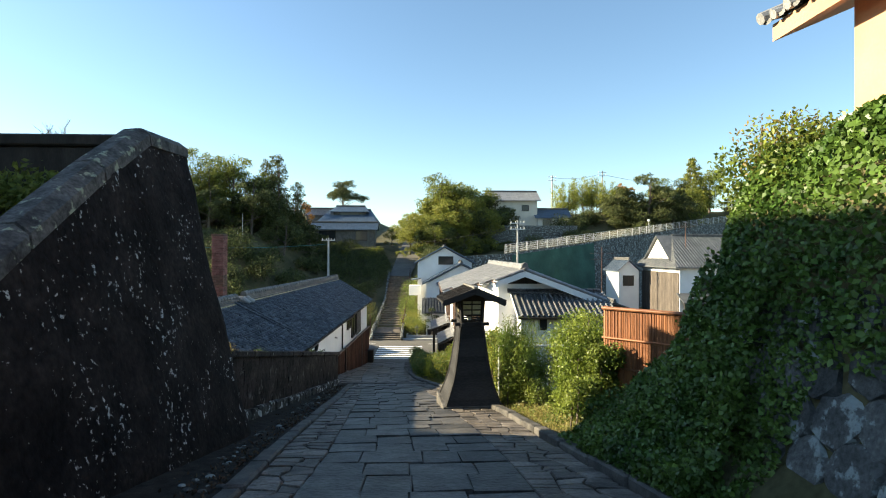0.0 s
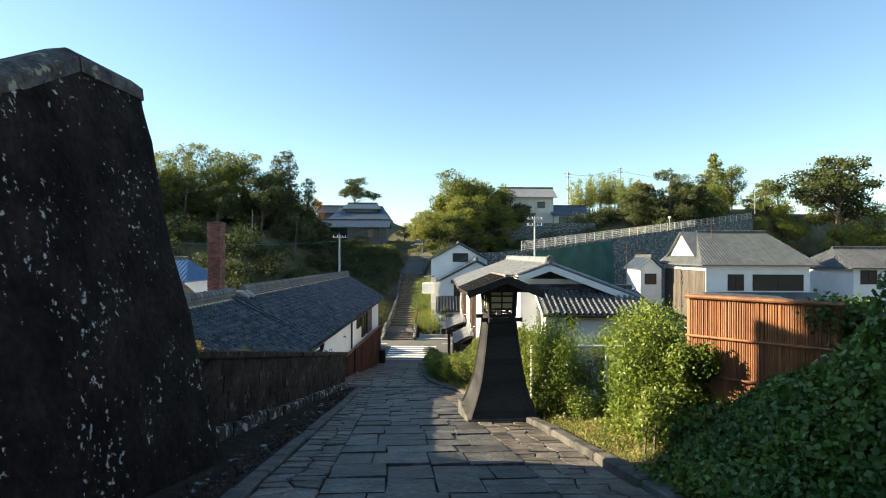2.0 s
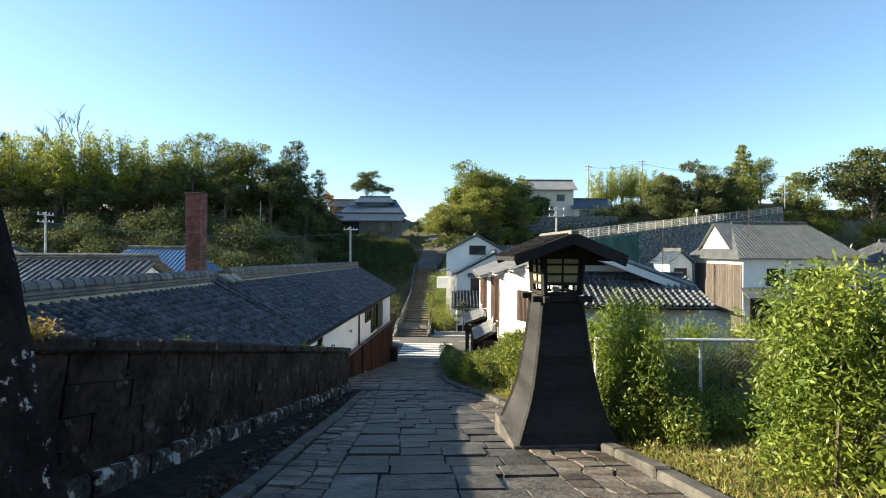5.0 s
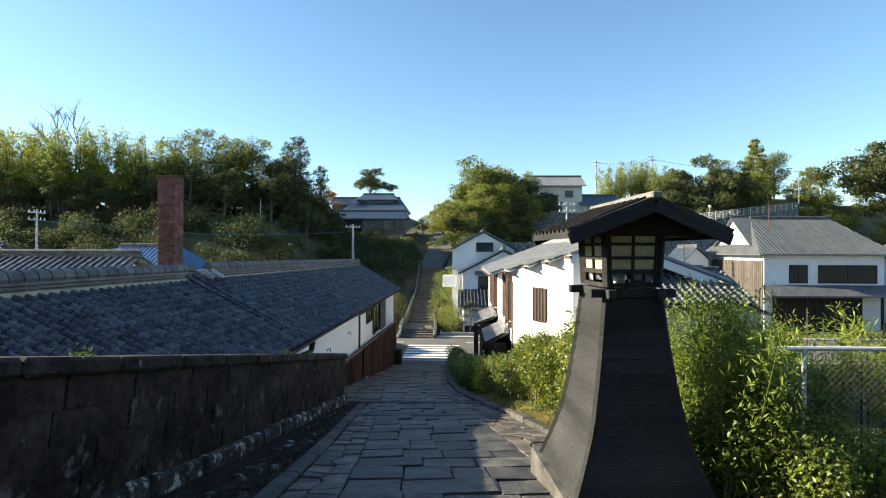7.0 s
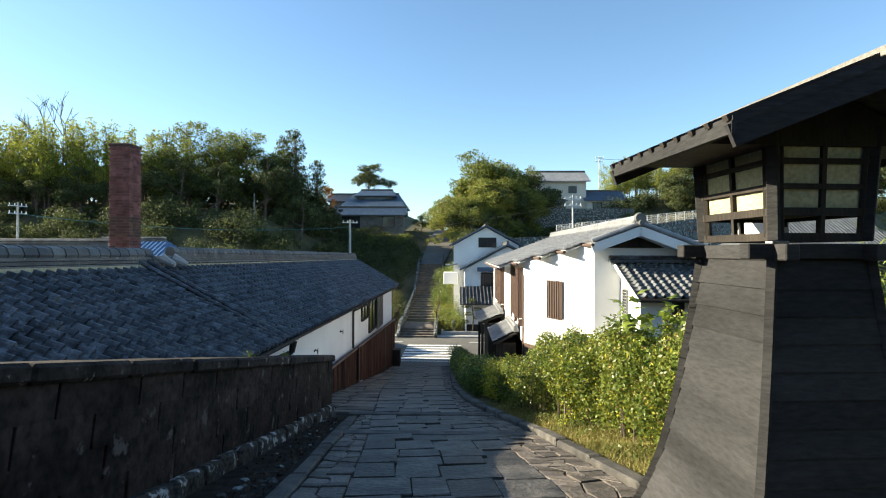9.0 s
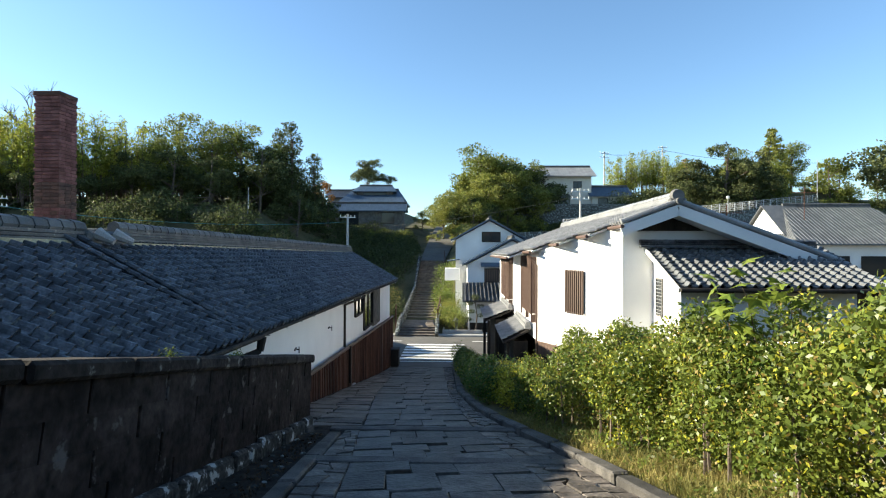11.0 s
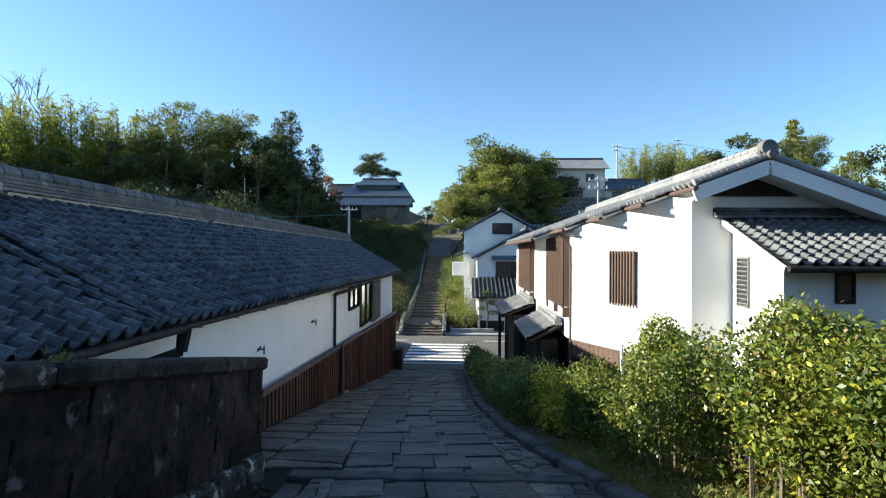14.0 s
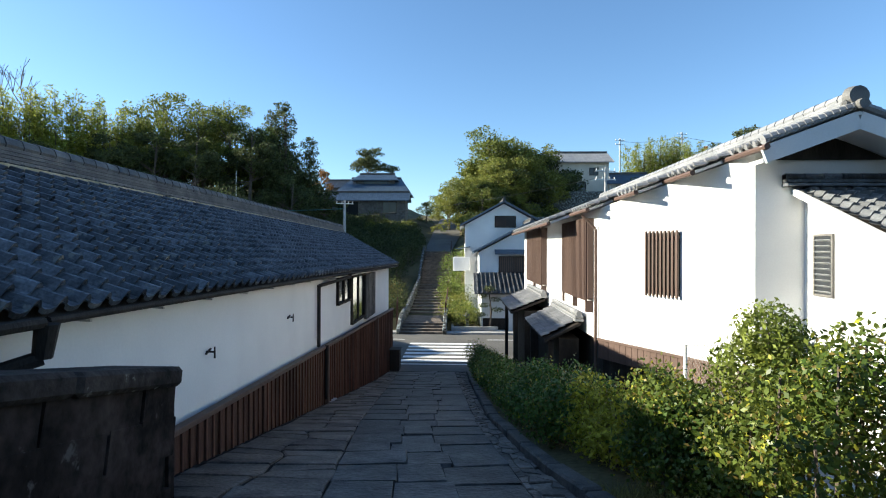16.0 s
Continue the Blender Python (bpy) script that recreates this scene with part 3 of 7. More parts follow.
def wall_block_shape(seed, size):
    rnd = random.Random(seed)
    bm = boxes(((-size[0] / 2, -size[1] / 2, -size[2] / 2), tuple(s / 2 for s in size)), bevel=0.005)
    for v in bm.verts:
        v.co += Vector([rnd.uniform(-0.004, 0.004) for _ in range(3)])
    me = bpy.data.meshes.new("block")
    bm.to_mesh(me)
    bm.free()
    me.materials.append(M_BLOCK)
    return me


garden_wall = thing("wall_lane", "weathered dark stone block wall with a capping course", "wall", kind="structure")
bm = bmesh.new()
prism(bm, [(GW_X - 0.36, GW_Y0, road_z(GW_Y0) - 0.4), (GW_X - 0.36, GW_Y1, road_z(GW_Y1) - 0.4), (GW_X - 0.36, GW_Y1, road_z(GW_Y1) + 1.1), (GW_X - 0.36, GW_Y0, road_z(GW_Y0) + 1.2)], (0.33, 0, 0))
part("core", bm, M_JOINT, garden_wall)


def garden_wall_rest():
    slope = math.atan2(road_z(23.5) - road_z(10.3) - 0.12, 13.2)
    cap = bpy.data.meshes.new("coping_stone")
    bm = boxes(((-0.29, -0.585, -0.075), (0.29, 0.585, 0.075)), bevel=0.03)
    bm.to_mesh(cap)
    bm.free()
    cap.materials.append(M_BLOCKCAP)
    n = 12
    for k in range(n):
        y = GW_Y0 + 0.58 + k * 1.162
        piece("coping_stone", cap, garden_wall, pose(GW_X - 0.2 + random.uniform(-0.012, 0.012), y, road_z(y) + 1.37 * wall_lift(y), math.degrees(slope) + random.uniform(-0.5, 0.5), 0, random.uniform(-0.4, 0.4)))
    shapes = [wall_block_shape(s, (0.14, 0.76, 0.286)) for s in range(5)]
    for c in range(4):
        y = GW_Y0 + (0.0 if c % 2 else -0.34)
        while y < GW_Y1 - 0.3:
            l = random.uniform(0.8, 1.2)
            l = min(l, GW_Y1 - y)
            yc = y + l / 2
            if yc - l / 2 > GW_Y0 - 0.4:
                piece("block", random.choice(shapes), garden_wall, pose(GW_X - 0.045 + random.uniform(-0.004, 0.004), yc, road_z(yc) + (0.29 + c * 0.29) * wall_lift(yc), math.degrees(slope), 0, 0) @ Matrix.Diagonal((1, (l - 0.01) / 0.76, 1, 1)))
            y += l
    # end face blocks
    for c in range(4):
        piece("block", shapes[c], garden_wall, pose(GW_X - 0.2, GW_Y1, road_z(GW_Y1) + (0.29 + c * 0.29) * 0.925, 0, 0, 90) @ Matrix.Diagonal((0.6, 0.52, 1, 1)))
    # limewashed footing stones
    foot = bpy.data.meshes.new("footing_stone")
    bm = boxes(((-0.1, -0.3, -0.16), (0.1, 0.3, 0.16)), bevel=0.04)
    bmesh.ops.subdivide_edges(bm, edges=bm.edges[:], cuts=1)
    for v in bm.verts:
        v.co += v.co.normalized() * 0.03 * noise.noise(v.co * 9)
    bm.to_mesh(foot)
    bm.free()
    foot.materials.append(M_FOOT)
    y = GW_Y0
    while y < GW_Y1 - 0.3:
        l = random.uniform(0.4, 0.8)
        piece("footing_stone", foot, garden_wall, pose(GW_X - 0.0 + random.uniform(0, 0.05), y + l / 2, road_z(y + l / 2) + 0.03, math.degrees(slope), 0, random.uniform(-3, 3)) @ Matrix.Diagonal((1, l / 0.62, random.uniform(0.8, 1.1), 1)))
        y += l


garden_wall_rest()


# kerbs of long stones
def kerb(name, table, y0, y1, label, side, height=0.12):
    k = thing(name, label, "kerb", kind="structure")
    me = bpy.data.meshes.new("kerb_stone")
    bm = boxes(((-0.11, -0.5, -0.2), (0.11, 0.5, height)), bevel=0.025)
    bm.to_mesh(me)
    bm.free()
    me.materials.append(M_KERB)
    y = y0
    while y < y1:
        l = random.uniform(0.8, 1.5)
        a, b = lerp(table, y), lerp(table, y + l)
        za, zb = road_z(y), road_z(y + l)
        m = pose((a + b) / 2 + side * 0.11, y + l / 2, (za + zb) / 2 + random.uniform(-0.015, 0.015), math.degrees(math.atan2(zb - za, l)), 0, -math.degrees(math.atan2(b - a, l)))
        piece("kerb_stone", me, k, m @ Matrix.Diagonal((random.uniform(0.85, 1.1), (l - 0.02) * 1.0, 1, 1)))
        y += l


kerb("kerb_east", KERB_R, -6, 44, "grey stone kerb along the planted bank", 1, 0.1)
kerb("kerb_west", KERB_L, -6, 23.3, "grey stone kerb along the gutter", -1, 0.03)
# threshold course across the lane
tagged(link("drain_course", boxes(((-3.4, 23.32, road_z(23.4) - 0.1), (0.0, 23.52, road_z(23.4) + 0.035)), bevel=0.015), M_KERB), "stone course laid across the lane", "paving", kind="structure")
tagged(link("step_course", boxes(((-3.0, 20.6, road_z(20.7) - 0.1), (0.5, 20.8, road_z(20.7) + 0.03)), bevel=0.015), M_KERB), "stone course laid across the lane", "paving", kind="structure")


# opposite stairway
def stairway():
    s = thing("stairway", "worn dark stone stairway with landings climbing the hill", "stairs", kind="structure")
    me = bpy.data.meshes.new("step")
    bm = boxes(((-1.42, 0, -0.6), (1.42, 1.0, 0.0)), bevel=0.02)
    bm.to_mesh(me)
    bm.free()
    me.materials.append(M_STEP)
    cx = -4.29
    rows = []
    for k in range(4):
        rows.append((56.6 + k * 0.5, 0.52, -7.5 + 0.14 * (k + 1)))
    rows.append((58.6, 4.6, -6.9))
    n = 11
    for k in range(n):
        rows.append((63.0 + k * 1.05, 1.08, -6.75 + k * 0.15))
    n = 20
    for k in range(n):
        rows.append((74.5 + k * 0.375, 0.4, -5.1 + (k + 1) * 0.157))
    for y, l, z in rows:
        piece("step", me, s, pose(cx, y, z) @ Matrix.Diagonal((1, l, 1, 1)))
    for x in (-5.85, -2.73):
        bm = bmesh.new()
        for (y0, z0), (y1, z1) in zip([(56.5, -7.2), (58.6, -6.4), (63, -6.2), (74.5, -4.75), (82, -1.6)], [(58.6, -6.4), (63, -6.2), (74.5, -4.75), (82, -1.6), (84, -1.5)]):
            beam(bm, (x, y0, z0 - 0.35), (x, y1, z1 - 0.35), 0.26, 0.9, 0.03)
        part("side_wall", bm, M_STONE, s)
    rail = part("handrail", bmesh.new(), M_BROWNWOOD, s)
    bm = bmesh.new()
    pts = [(58.8, -5.6), (63, -5.4), (74.5, -3.9), (82, -0.8)]
    for a, b in zip(pts, pts[1:]):
        beam(bm, (-2.73, a[0], a[1]), (-2.73, b[0], b[1]), 0.09, 0.09)
        for u in np.linspace(0, 1, 5):
            y, z = a[0] + (b[0] - a[0]) * u, a[1] + (b[1] - a[1]) * u
            beam(bm, (-2.73, y, z - 1.0), (-2.73, y, z), 0.07, 0.07)
    bm.to_mesh(rail.data)
    bm.free()
    verts, _, faces = strip([(80, -5.75), (84, -5.75), (100, -5.6), (160, -5.4)], [(80, -2.83), (84, -2.6), (100, -1.4), (160, -1.2)], 81.8, 150, 2.0, lambda y: lerp(STAIR, y), 0.02)
    part("upper_lane", (verts, [], faces), M_ASPHALT, s)
    return s


stairway()
tagged(link("pavement_north", boxes(((-90, 56.6, -8.0), (-5.9, 57.4, -7.38)), ((-2.6, 56.6, -8.0), (90, 57.4, -7.38)), bevel=0.02), M_CONC), "concrete kerb and gutter along the street", "kerb", kind="structure")


# long storehouse with a tiled roof below the lane wall
EAVE_X, EAVE_Z, RIDGE_Z, WALL_X = -4.85, -2.33, -0.64, -5.2


def sag(y):
    """The long roof settles towards the street."""
    return -0.009 * (y - 24)


def ridge_x(y):
    return -8.2


def storehouse():
    h = thing("storehouse", "long white-plastered storehouse with a dark tiled roof", "house")
    bm = bmesh.new()
    foot = [(-11.6, 12.5), (-5.2, 12.5), (-5.2, 46.6), (-11.9, 48.6)]
    prism(bm, [(x, y, -8.0) for x, y in foot], (0, 0, 5.5))
    part("wall", bm, M_PLASTER, h)
    bm = bmesh.new()
    prism(bm, [(-5.2, 46.5, -2.8), (-11.9, 48.5, -2.8), (ridge_x(48), 47.5, -0.72)], (0, 0.1, 0))
    part("gable_wall", bm, M_PLASTER, h)
    deck = -0.07
    bm = bmesh.new()
    prism(bm, [(EAVE_X + 0.02, 12.0, EAVE_Z + deck + sag(12)), (EAVE_X + 0.02, 47.0, EAVE_Z + deck + sag(47)), (ridge_x(49.4), 49.4, RIDGE_Z + deck + sag(49.4)), (ridge_x(12), 12.0, RIDGE_Z + deck + sag(12))], (0, 0, -0.05))
    part("roof_deck", bm, M_DARKWOOD, h)
    bm = bmesh.new()
    prism(bm, [(-11.9, 12.0, -2.9), (-12.4, 49.4, -2.9), (ridge_x(49.4), 49.4, RIDGE_Z + sag(49.4)), (ridge_x(12), 12.0, RIDGE_Z + sag(12))], (0, 0, -0.12))
    part("roof_west", bm, M_TILE_J, h)
    run = EAVE_X - ridge_x(24)
    up = Vector((-run, 0, RIDGE_Z - EAVE_Z))
    m = tile_frame((EAVE_X + 0.05, 12.0, EAVE_Z - 0.045 + sag(12)), (0, 1, -0.009), up)
    # tiles are laid from the south end; u runs along the eave
    length = up.length
    nv = int(length / TILE_L) + 1
    nu = int(37.4 / TILE_W)
    def keep(u, v):
        y = 12 + u
        x = EAVE_X - run * v / length
        return x > ridge_x(y) - 0.05 and y < 47.0 + 2.4 * v / length - 0.1
    near = lambda u: 23.6 < 12 + u < 27.9
    field = part("roof_tiling", tile_field(m, nu, nv, lambda u, v: keep(u, v) and not near(u)), M_TILE_J, h, "rows of dark glazed pantiles")
    tagged(field, kind="stuff")
    verts, faces = tile_shape()
    me = bpy.data.meshes.new("roof_tile")
    me.from_pydata(verts, [], faces)
    me.materials.append(M_TILE)
    for j in range(nv):
        for i in range(nu):
            if near(i * TILE_W) and keep(i * TILE_W, j * TILE_L):
                piece("roof_tile", me, h, m @ pose(i * TILE_W + random.gauss(0, 0.003), j * TILE_L + random.gauss(0, 0.004), random.gauss(0, 0.003), random.gauss(0, 0.5), 0, random.gauss(0, 0.5)))
    # ridge with pale mortar bedding, in two heights
    bm = bmesh.new()
    ridge_run(bm, (ridge_x(24.6), 24.6, RIDGE_Z), (ridge_x(49.4), 49.4, RIDGE_Z + sag(49.4)), 0.42, 0.3, 4)
    part("ridge", bm, M_RIDGE, h, "weathered built-up ridge of grey tiles")
    bm = bmesh.new()
    ridge_run(bm, (ridge_x(12), 12.0, RIDGE_Z + 0.04), (ridge_x(23.6), 23.6, RIDGE_Z - 0.04), 0.5, 0.28, 3)
    part("ridge", bm, M_RIDGE, h, "lower built-up ridge of grey tiles")
    bm = bmesh.new()
    for y0, y1 in ((12, 23.4), (24.8, 31), (31.3, 38), (38.3, 49)):
        beam(bm, (ridge_x(y0) + 0.24, y0, RIDGE_Z - 0.05 + sag(y0)), (ridge_x(y1) + 0.24, y1, RIDGE_Z - 0.05 + sag(y1)), 0.07, 0.07)
    part("mortar_bed", bm, surface("lime_mortar", (0.36, 0.31, 0.18), (0.5, 0.44, 0.3), 3, 0.9, 0.2, 30), h, "pale lime mortar under the ridge")
    bm = boxes(((-8.5, 23.45, -0.85), (-7.9, 24.75, -0.45)), bevel=0.06)
    part("ridge_saddle", bm, M_RIDGE, h)
    for s in (-1, 1):
        bm = rod(bmesh.new(), (-7.9, 23.9 + s * 0.25, -0.5), (-7.6, 24.0 + s * 0.3, -0.66), 0.13, 0.06, 8)
        part("mortar_lump", bm, M_CONC, h)
    # descending ridges of doubled round tiles
    for y, w in ((23.25, 0.1), (22.92, 0.09)):
        top, low = Vector((ridge_x(y) + 0.2, y, RIDGE_Z + 0.02)), Vector((EAVE_X + 0.02, y, EAVE_Z + 0.02))
        n = 14
        for k in range(n):
            a, b = low.lerp(top, k / n), low.lerp(top, (k + 1.06) / n)
            bm = rod(bmesh.new(), a + Vector((0, 0, 0.06)), b + Vector((0, 0, 0.045)), w * 0.62, w * 0.52, 8)
            part("round_tile", bm, M_TILE, h)
    # verge at the far end
    bm = bmesh.new()
    low, top = Vector((EAVE_X, 47.0, EAVE_Z + 0.03 + sag(47))), Vector((ridge_x(49.4), 49.4, RIDGE_Z + 0.03 + sag(49.4)))
    for k in range(16):
        rod(bm, low.lerp(top, k / 16), low.lerp(top, (k + 1.05) / 16), 0.09, 0.075, 8)
    part("verge", bm, M_TILE_J, h)
    # eave board, rafters, gutter and pipes
    bm = bmesh.new()
    rod(bm, (EAVE_X + 0.1, 12, EAVE_Z - 0.09 + sag(12)), (EAVE_X + 0.1, 23.6, EAVE_Z - 0.09), 0.045, 0.045, 8)
    rod(bm, (EAVE_X + 0.06, 23.7, EAVE_Z - 0.09), (EAVE_X + 0.06, 47.0, EAVE_Z - 0.1 + sag(47)), 0.035, 0.035, 8)
    part("gutter", bm, M_DARKWOOD, h, "dark metal gutter")
    for y in np.arange(24.2, 47, 1.15):
        bm = bmesh.new()
        beam(bm, (EAVE_X + 0.06, float(y), EAVE_Z - 0.15 + sag(y)), (WALL_X, float(y), EAVE_Z - 0.13 + sag(y)), 0.025, 0.02)
        part("gutter_hook", bm, M_STEEL, h)
    for y, z1 in ((33.0, -6.0),):
        bm = bmesh.new()
        rod(bm, (EAVE_X + 0.05, y + 2.2, EAVE_Z - 0.12), (EAVE_X + 0.05, y + 2.2, EAVE_Z - 0.3), 0.045)
        rod(bm, (EAVE_X + 0.05, y + 2.2, EAVE_Z - 0.3), (WALL_X + 0.08, y + 0.1, EAVE_Z - 0.42), 0.045)
        rod(bm, (WALL_X + 0.08, y, EAVE_Z - 0.4), (WALL_X + 0.08, y, -4.25), 0.045)
        rod(bm, (-4.92, y, -4.2), (-4.92, y, road_z(y) + 0.1), 0.045)
        part("downpipe", bm, M_DARKWOOD, h, "dark brown downpipe")
    bm = bmesh.new()
    rod(bm, (EAVE_X + 0.1, 23.65, EAVE_Z - 0.1), (EAVE_X + 0.06, 23.65, EAVE_Z - 0.36), 0.085, 0.07)
    rod(bm, (EAVE_X + 0.06, 23.65, EAVE_Z - 0.36), (WALL_X + 0.04, 23.3, EAVE_Z - 0.5), 0.06)
    part("hopper", bm, M_DARKWOOD, h, "rusty iron rainwater hopper")
    # windows at the far end
    z_lo, z_hi = -4.2, -2.86
    def window(y0, y1, lo, hi, name, open_part=False):
        w = part(name, boxes(((WALL_X + 0.005, y0, lo), (WALL_X + 0.02, y1, hi))), M_GLASS, h, "dark glazed window")
        f = boxes(((WALL_X, y0 - 0.05, lo - 0.06), (WALL_X + 0.09, y1 + 0.05, lo)), ((WALL_X, y0 - 0.05, hi), (WALL_X + 0.09, y1 + 0.05, hi + 0.05)), ((WALL_X, y0 - 0.06, lo), (WALL_X + 0.08, y0, hi)), ((WALL_X, y1, lo), (WALL_X + 0.08, y1 + 0.06, hi)), ((WALL_X, (y0 + y1) / 2 - 0.03, lo), (WALL_X + 0.06, (y0 + y1) / 2 + 0.03, hi)))
        part("window_frame", f, M_DARKWOOD, w, "dark brown timber frame")
    window(35.25, 36.95, -3.4, -2.72, "window")
    window(37.3, 39.6, -4.22, -2.76, "window")
    bm = boxes(((WALL_X + 0.0, 39.7, -4.4), (WALL_X + 0.1, 41.8, -2.74)))
    sh = part("shutter_box", bm, M_GREYWOOD, h, "weathered grey board shutter box")
    for y in np.arange(39.75, 41.7, 0.3):
        part("batten", boxes(((WALL_X + 0.1, float(y), -4.4), (WALL_X + 0.125, float(y) + 0.04, -2.74))), M_GREYWOOD, sh)
    # iron wall hooks
    for y, z in ((27.2, -3.3), (30.8, -3.25), (24.6, -3.35)):
        bm = bmesh.new()
        rod(bm, (WALL_X, y, z), (WALL_X + 0.12, y, z), 0.014, 0.014, 6)
        rod(bm, (WALL_X + 0.12, y, z - 0.09), (WALL_X + 0.12, y, z + 0.07), 0.014, 0.01, 6)
        rod(bm, (WALL_X + 0.03, y - 0.07, z - 0.02), (WALL_X + 0.03, y + 0.07, z + 0.03), 0.016, 0.016, 6)
        part("wall_hook", bm, M_DARKWOOD, h, "small iron wall hook")
    return h


storehouse_ob = storehouse()


# board skirting along the storehouse
def skirting():
    f = thing("board_skirting", "reddish-brown vertical board skirting with battens", "wall cladding")
    def top(y):
        return lerp([(23.6, -3.95), (46.6, -4.75)], y)
    me = bpy.data.meshes.new("board")
    bm = boxes(((0, 0, 0), (0.03, 0.205, 1.0)), bevel=0.004)
    bm.to_mesh(me)
    bm.free()
    me.materials.append(M_BROWNWOOD)
    strip_me = bpy.data.meshes.new("batten")
    bm = boxes(((0, 0, 0), (0.03, 0.045, 1.0)), bevel=0.006)
    bm.to_mesh(strip_me)
    bm.free()
    strip_me.materials.append(M_BROWNWOOD)
    y = 23.6
    while y < 46.5:
        lo = road_z(y) - 0.12
        piece("board", me, f, pose(-5.03 + random.uniform(-0.004, 0.004), y, lo) @ Matrix.Diagonal((1, 1, top(y + 0.1) - lo, 1)))
        piece("batten", strip_me, f, pose(-5.0, y - 0.02, lo) @ Matrix.Diagonal((1, 1, top(y) - lo - 0.01, 1)))
        y += 0.21
    bm = bmesh.new()
    beam(bm, (-5.0, 23.6, top(23.6) + 0.02), (-5.0, 46.6, top(46.6) + 0.02), 0.14, 0.07, 0.008)
    part("cap_rail", bm, M_BROWNPAINT, f)
    for y in (33.1, 41.2):
        bm = bmesh.new()
        beam(bm, (-4.95, y, road_z(y) - 0.1), (-4.95, y, top(y) + 0.05), 0.13, 0.09, 0.006)
        part("post", bm, M_BROWNPAINT, f)
    bm = boxes(((-5.2, 23.6, -8.0), (-5.06, 46.6, -4.85)))
    part("backing", bm, M_DARKWOOD, f)
    tagged(link("wall_footing", boxes(((-5.06, 23.6, -8.0), (-4.88, 34, -5.75)), bevel=0.02), M_CONC), "low grey footing along the cladding", "footing", kind="structure")
    box_ob = thing("street_box", "dark metal cabinet at the street corner", "cabinet")
    part("body", boxes(((-4.95, 45.2, -7.5), (-4.5, 45.9, -6.55)), bevel=0.02), M_DARKWOOD, box_ob)
    part("lid", boxes(((-4.98, 45.17, -6.55), (-4.47, 45.93, -6.5)), bevel=0.01), M_DARKWOOD, box_ob)


skirting()


# brick chimney behind the ridge
def chimney():
    c = thing("brick_chimney", "tall red brick chimney with a sooty lower band", "chimney", at=(-9.08, 24.15, -0.42))
    w = 0.245
    part("core", boxes(((-w + 0.02, -w + 0.02, -1.6), (w - 0.02, w - 0.02, 2.65))), M_MORTAR, c)
    bw, bh = 0.188, 0.062
    red, soot = bpy.data.meshes.new("brick"), bpy.data.meshes.new("old_brick")
    for me, mt in ((red, M_BRICK), (soot, M_BRICKOLD)):
        bm = boxes(((-0.08, -0.02, -0.031), (0.08, 0.02, 0.031)), bevel=0.004)
        bm.to_mesh(me)
        bm.free()
        me.materials.append(mt)
    # bricks on the two sides that the lane sees
    verts, faces = [], []
    n = 0
    for k in range(38):
        z = 0.04 + k * 0.07
        for side in range(4):
            for i in range(3):
                off = -w + 0.0817 + i * 0.1633
                shift = 0.012 if k % 2 else -0.012
                x, y, turn = ((off + shift, -w + 0.012, 0), (w - 0.012, off + shift, 90), (off, w - 0.012, 0), (-w + 0.012, off, 90))[side]
                m = pose(x, y, z, 0, 0, turn + random.uniform(-0.6, 0.6))
                if side < 2:
                    piece("brick", soot if 5 < k < 13 or (k < 6 and random.random() < 0.15) else red, c, m)
                elif n < 60:
                    piece("brick", soot if 5 < k < 13 else red, c, m)
                    n += 1
    bm = boxes(((-w - 0.03, -w - 0.015, 2.61), (w + 0.015, w + 0.015, 2.69)), bevel=0.01)
    part("cap", bm, M_BRICKOLD, c)
    bm = boxes(((-w - 0.12, -w - 0.12, -0.12), (w + 0.12, w + 0.12, 0.0)), bevel=0.03)
    part("flashing", bm, M_CONC, c)
    return c


chimney()


# white house with the gable
R_X, R_Z, R_S = 5.15, 0.58, 0.371


def roof_z(x):
    return R_Z - R_S * abs(x - R_X)


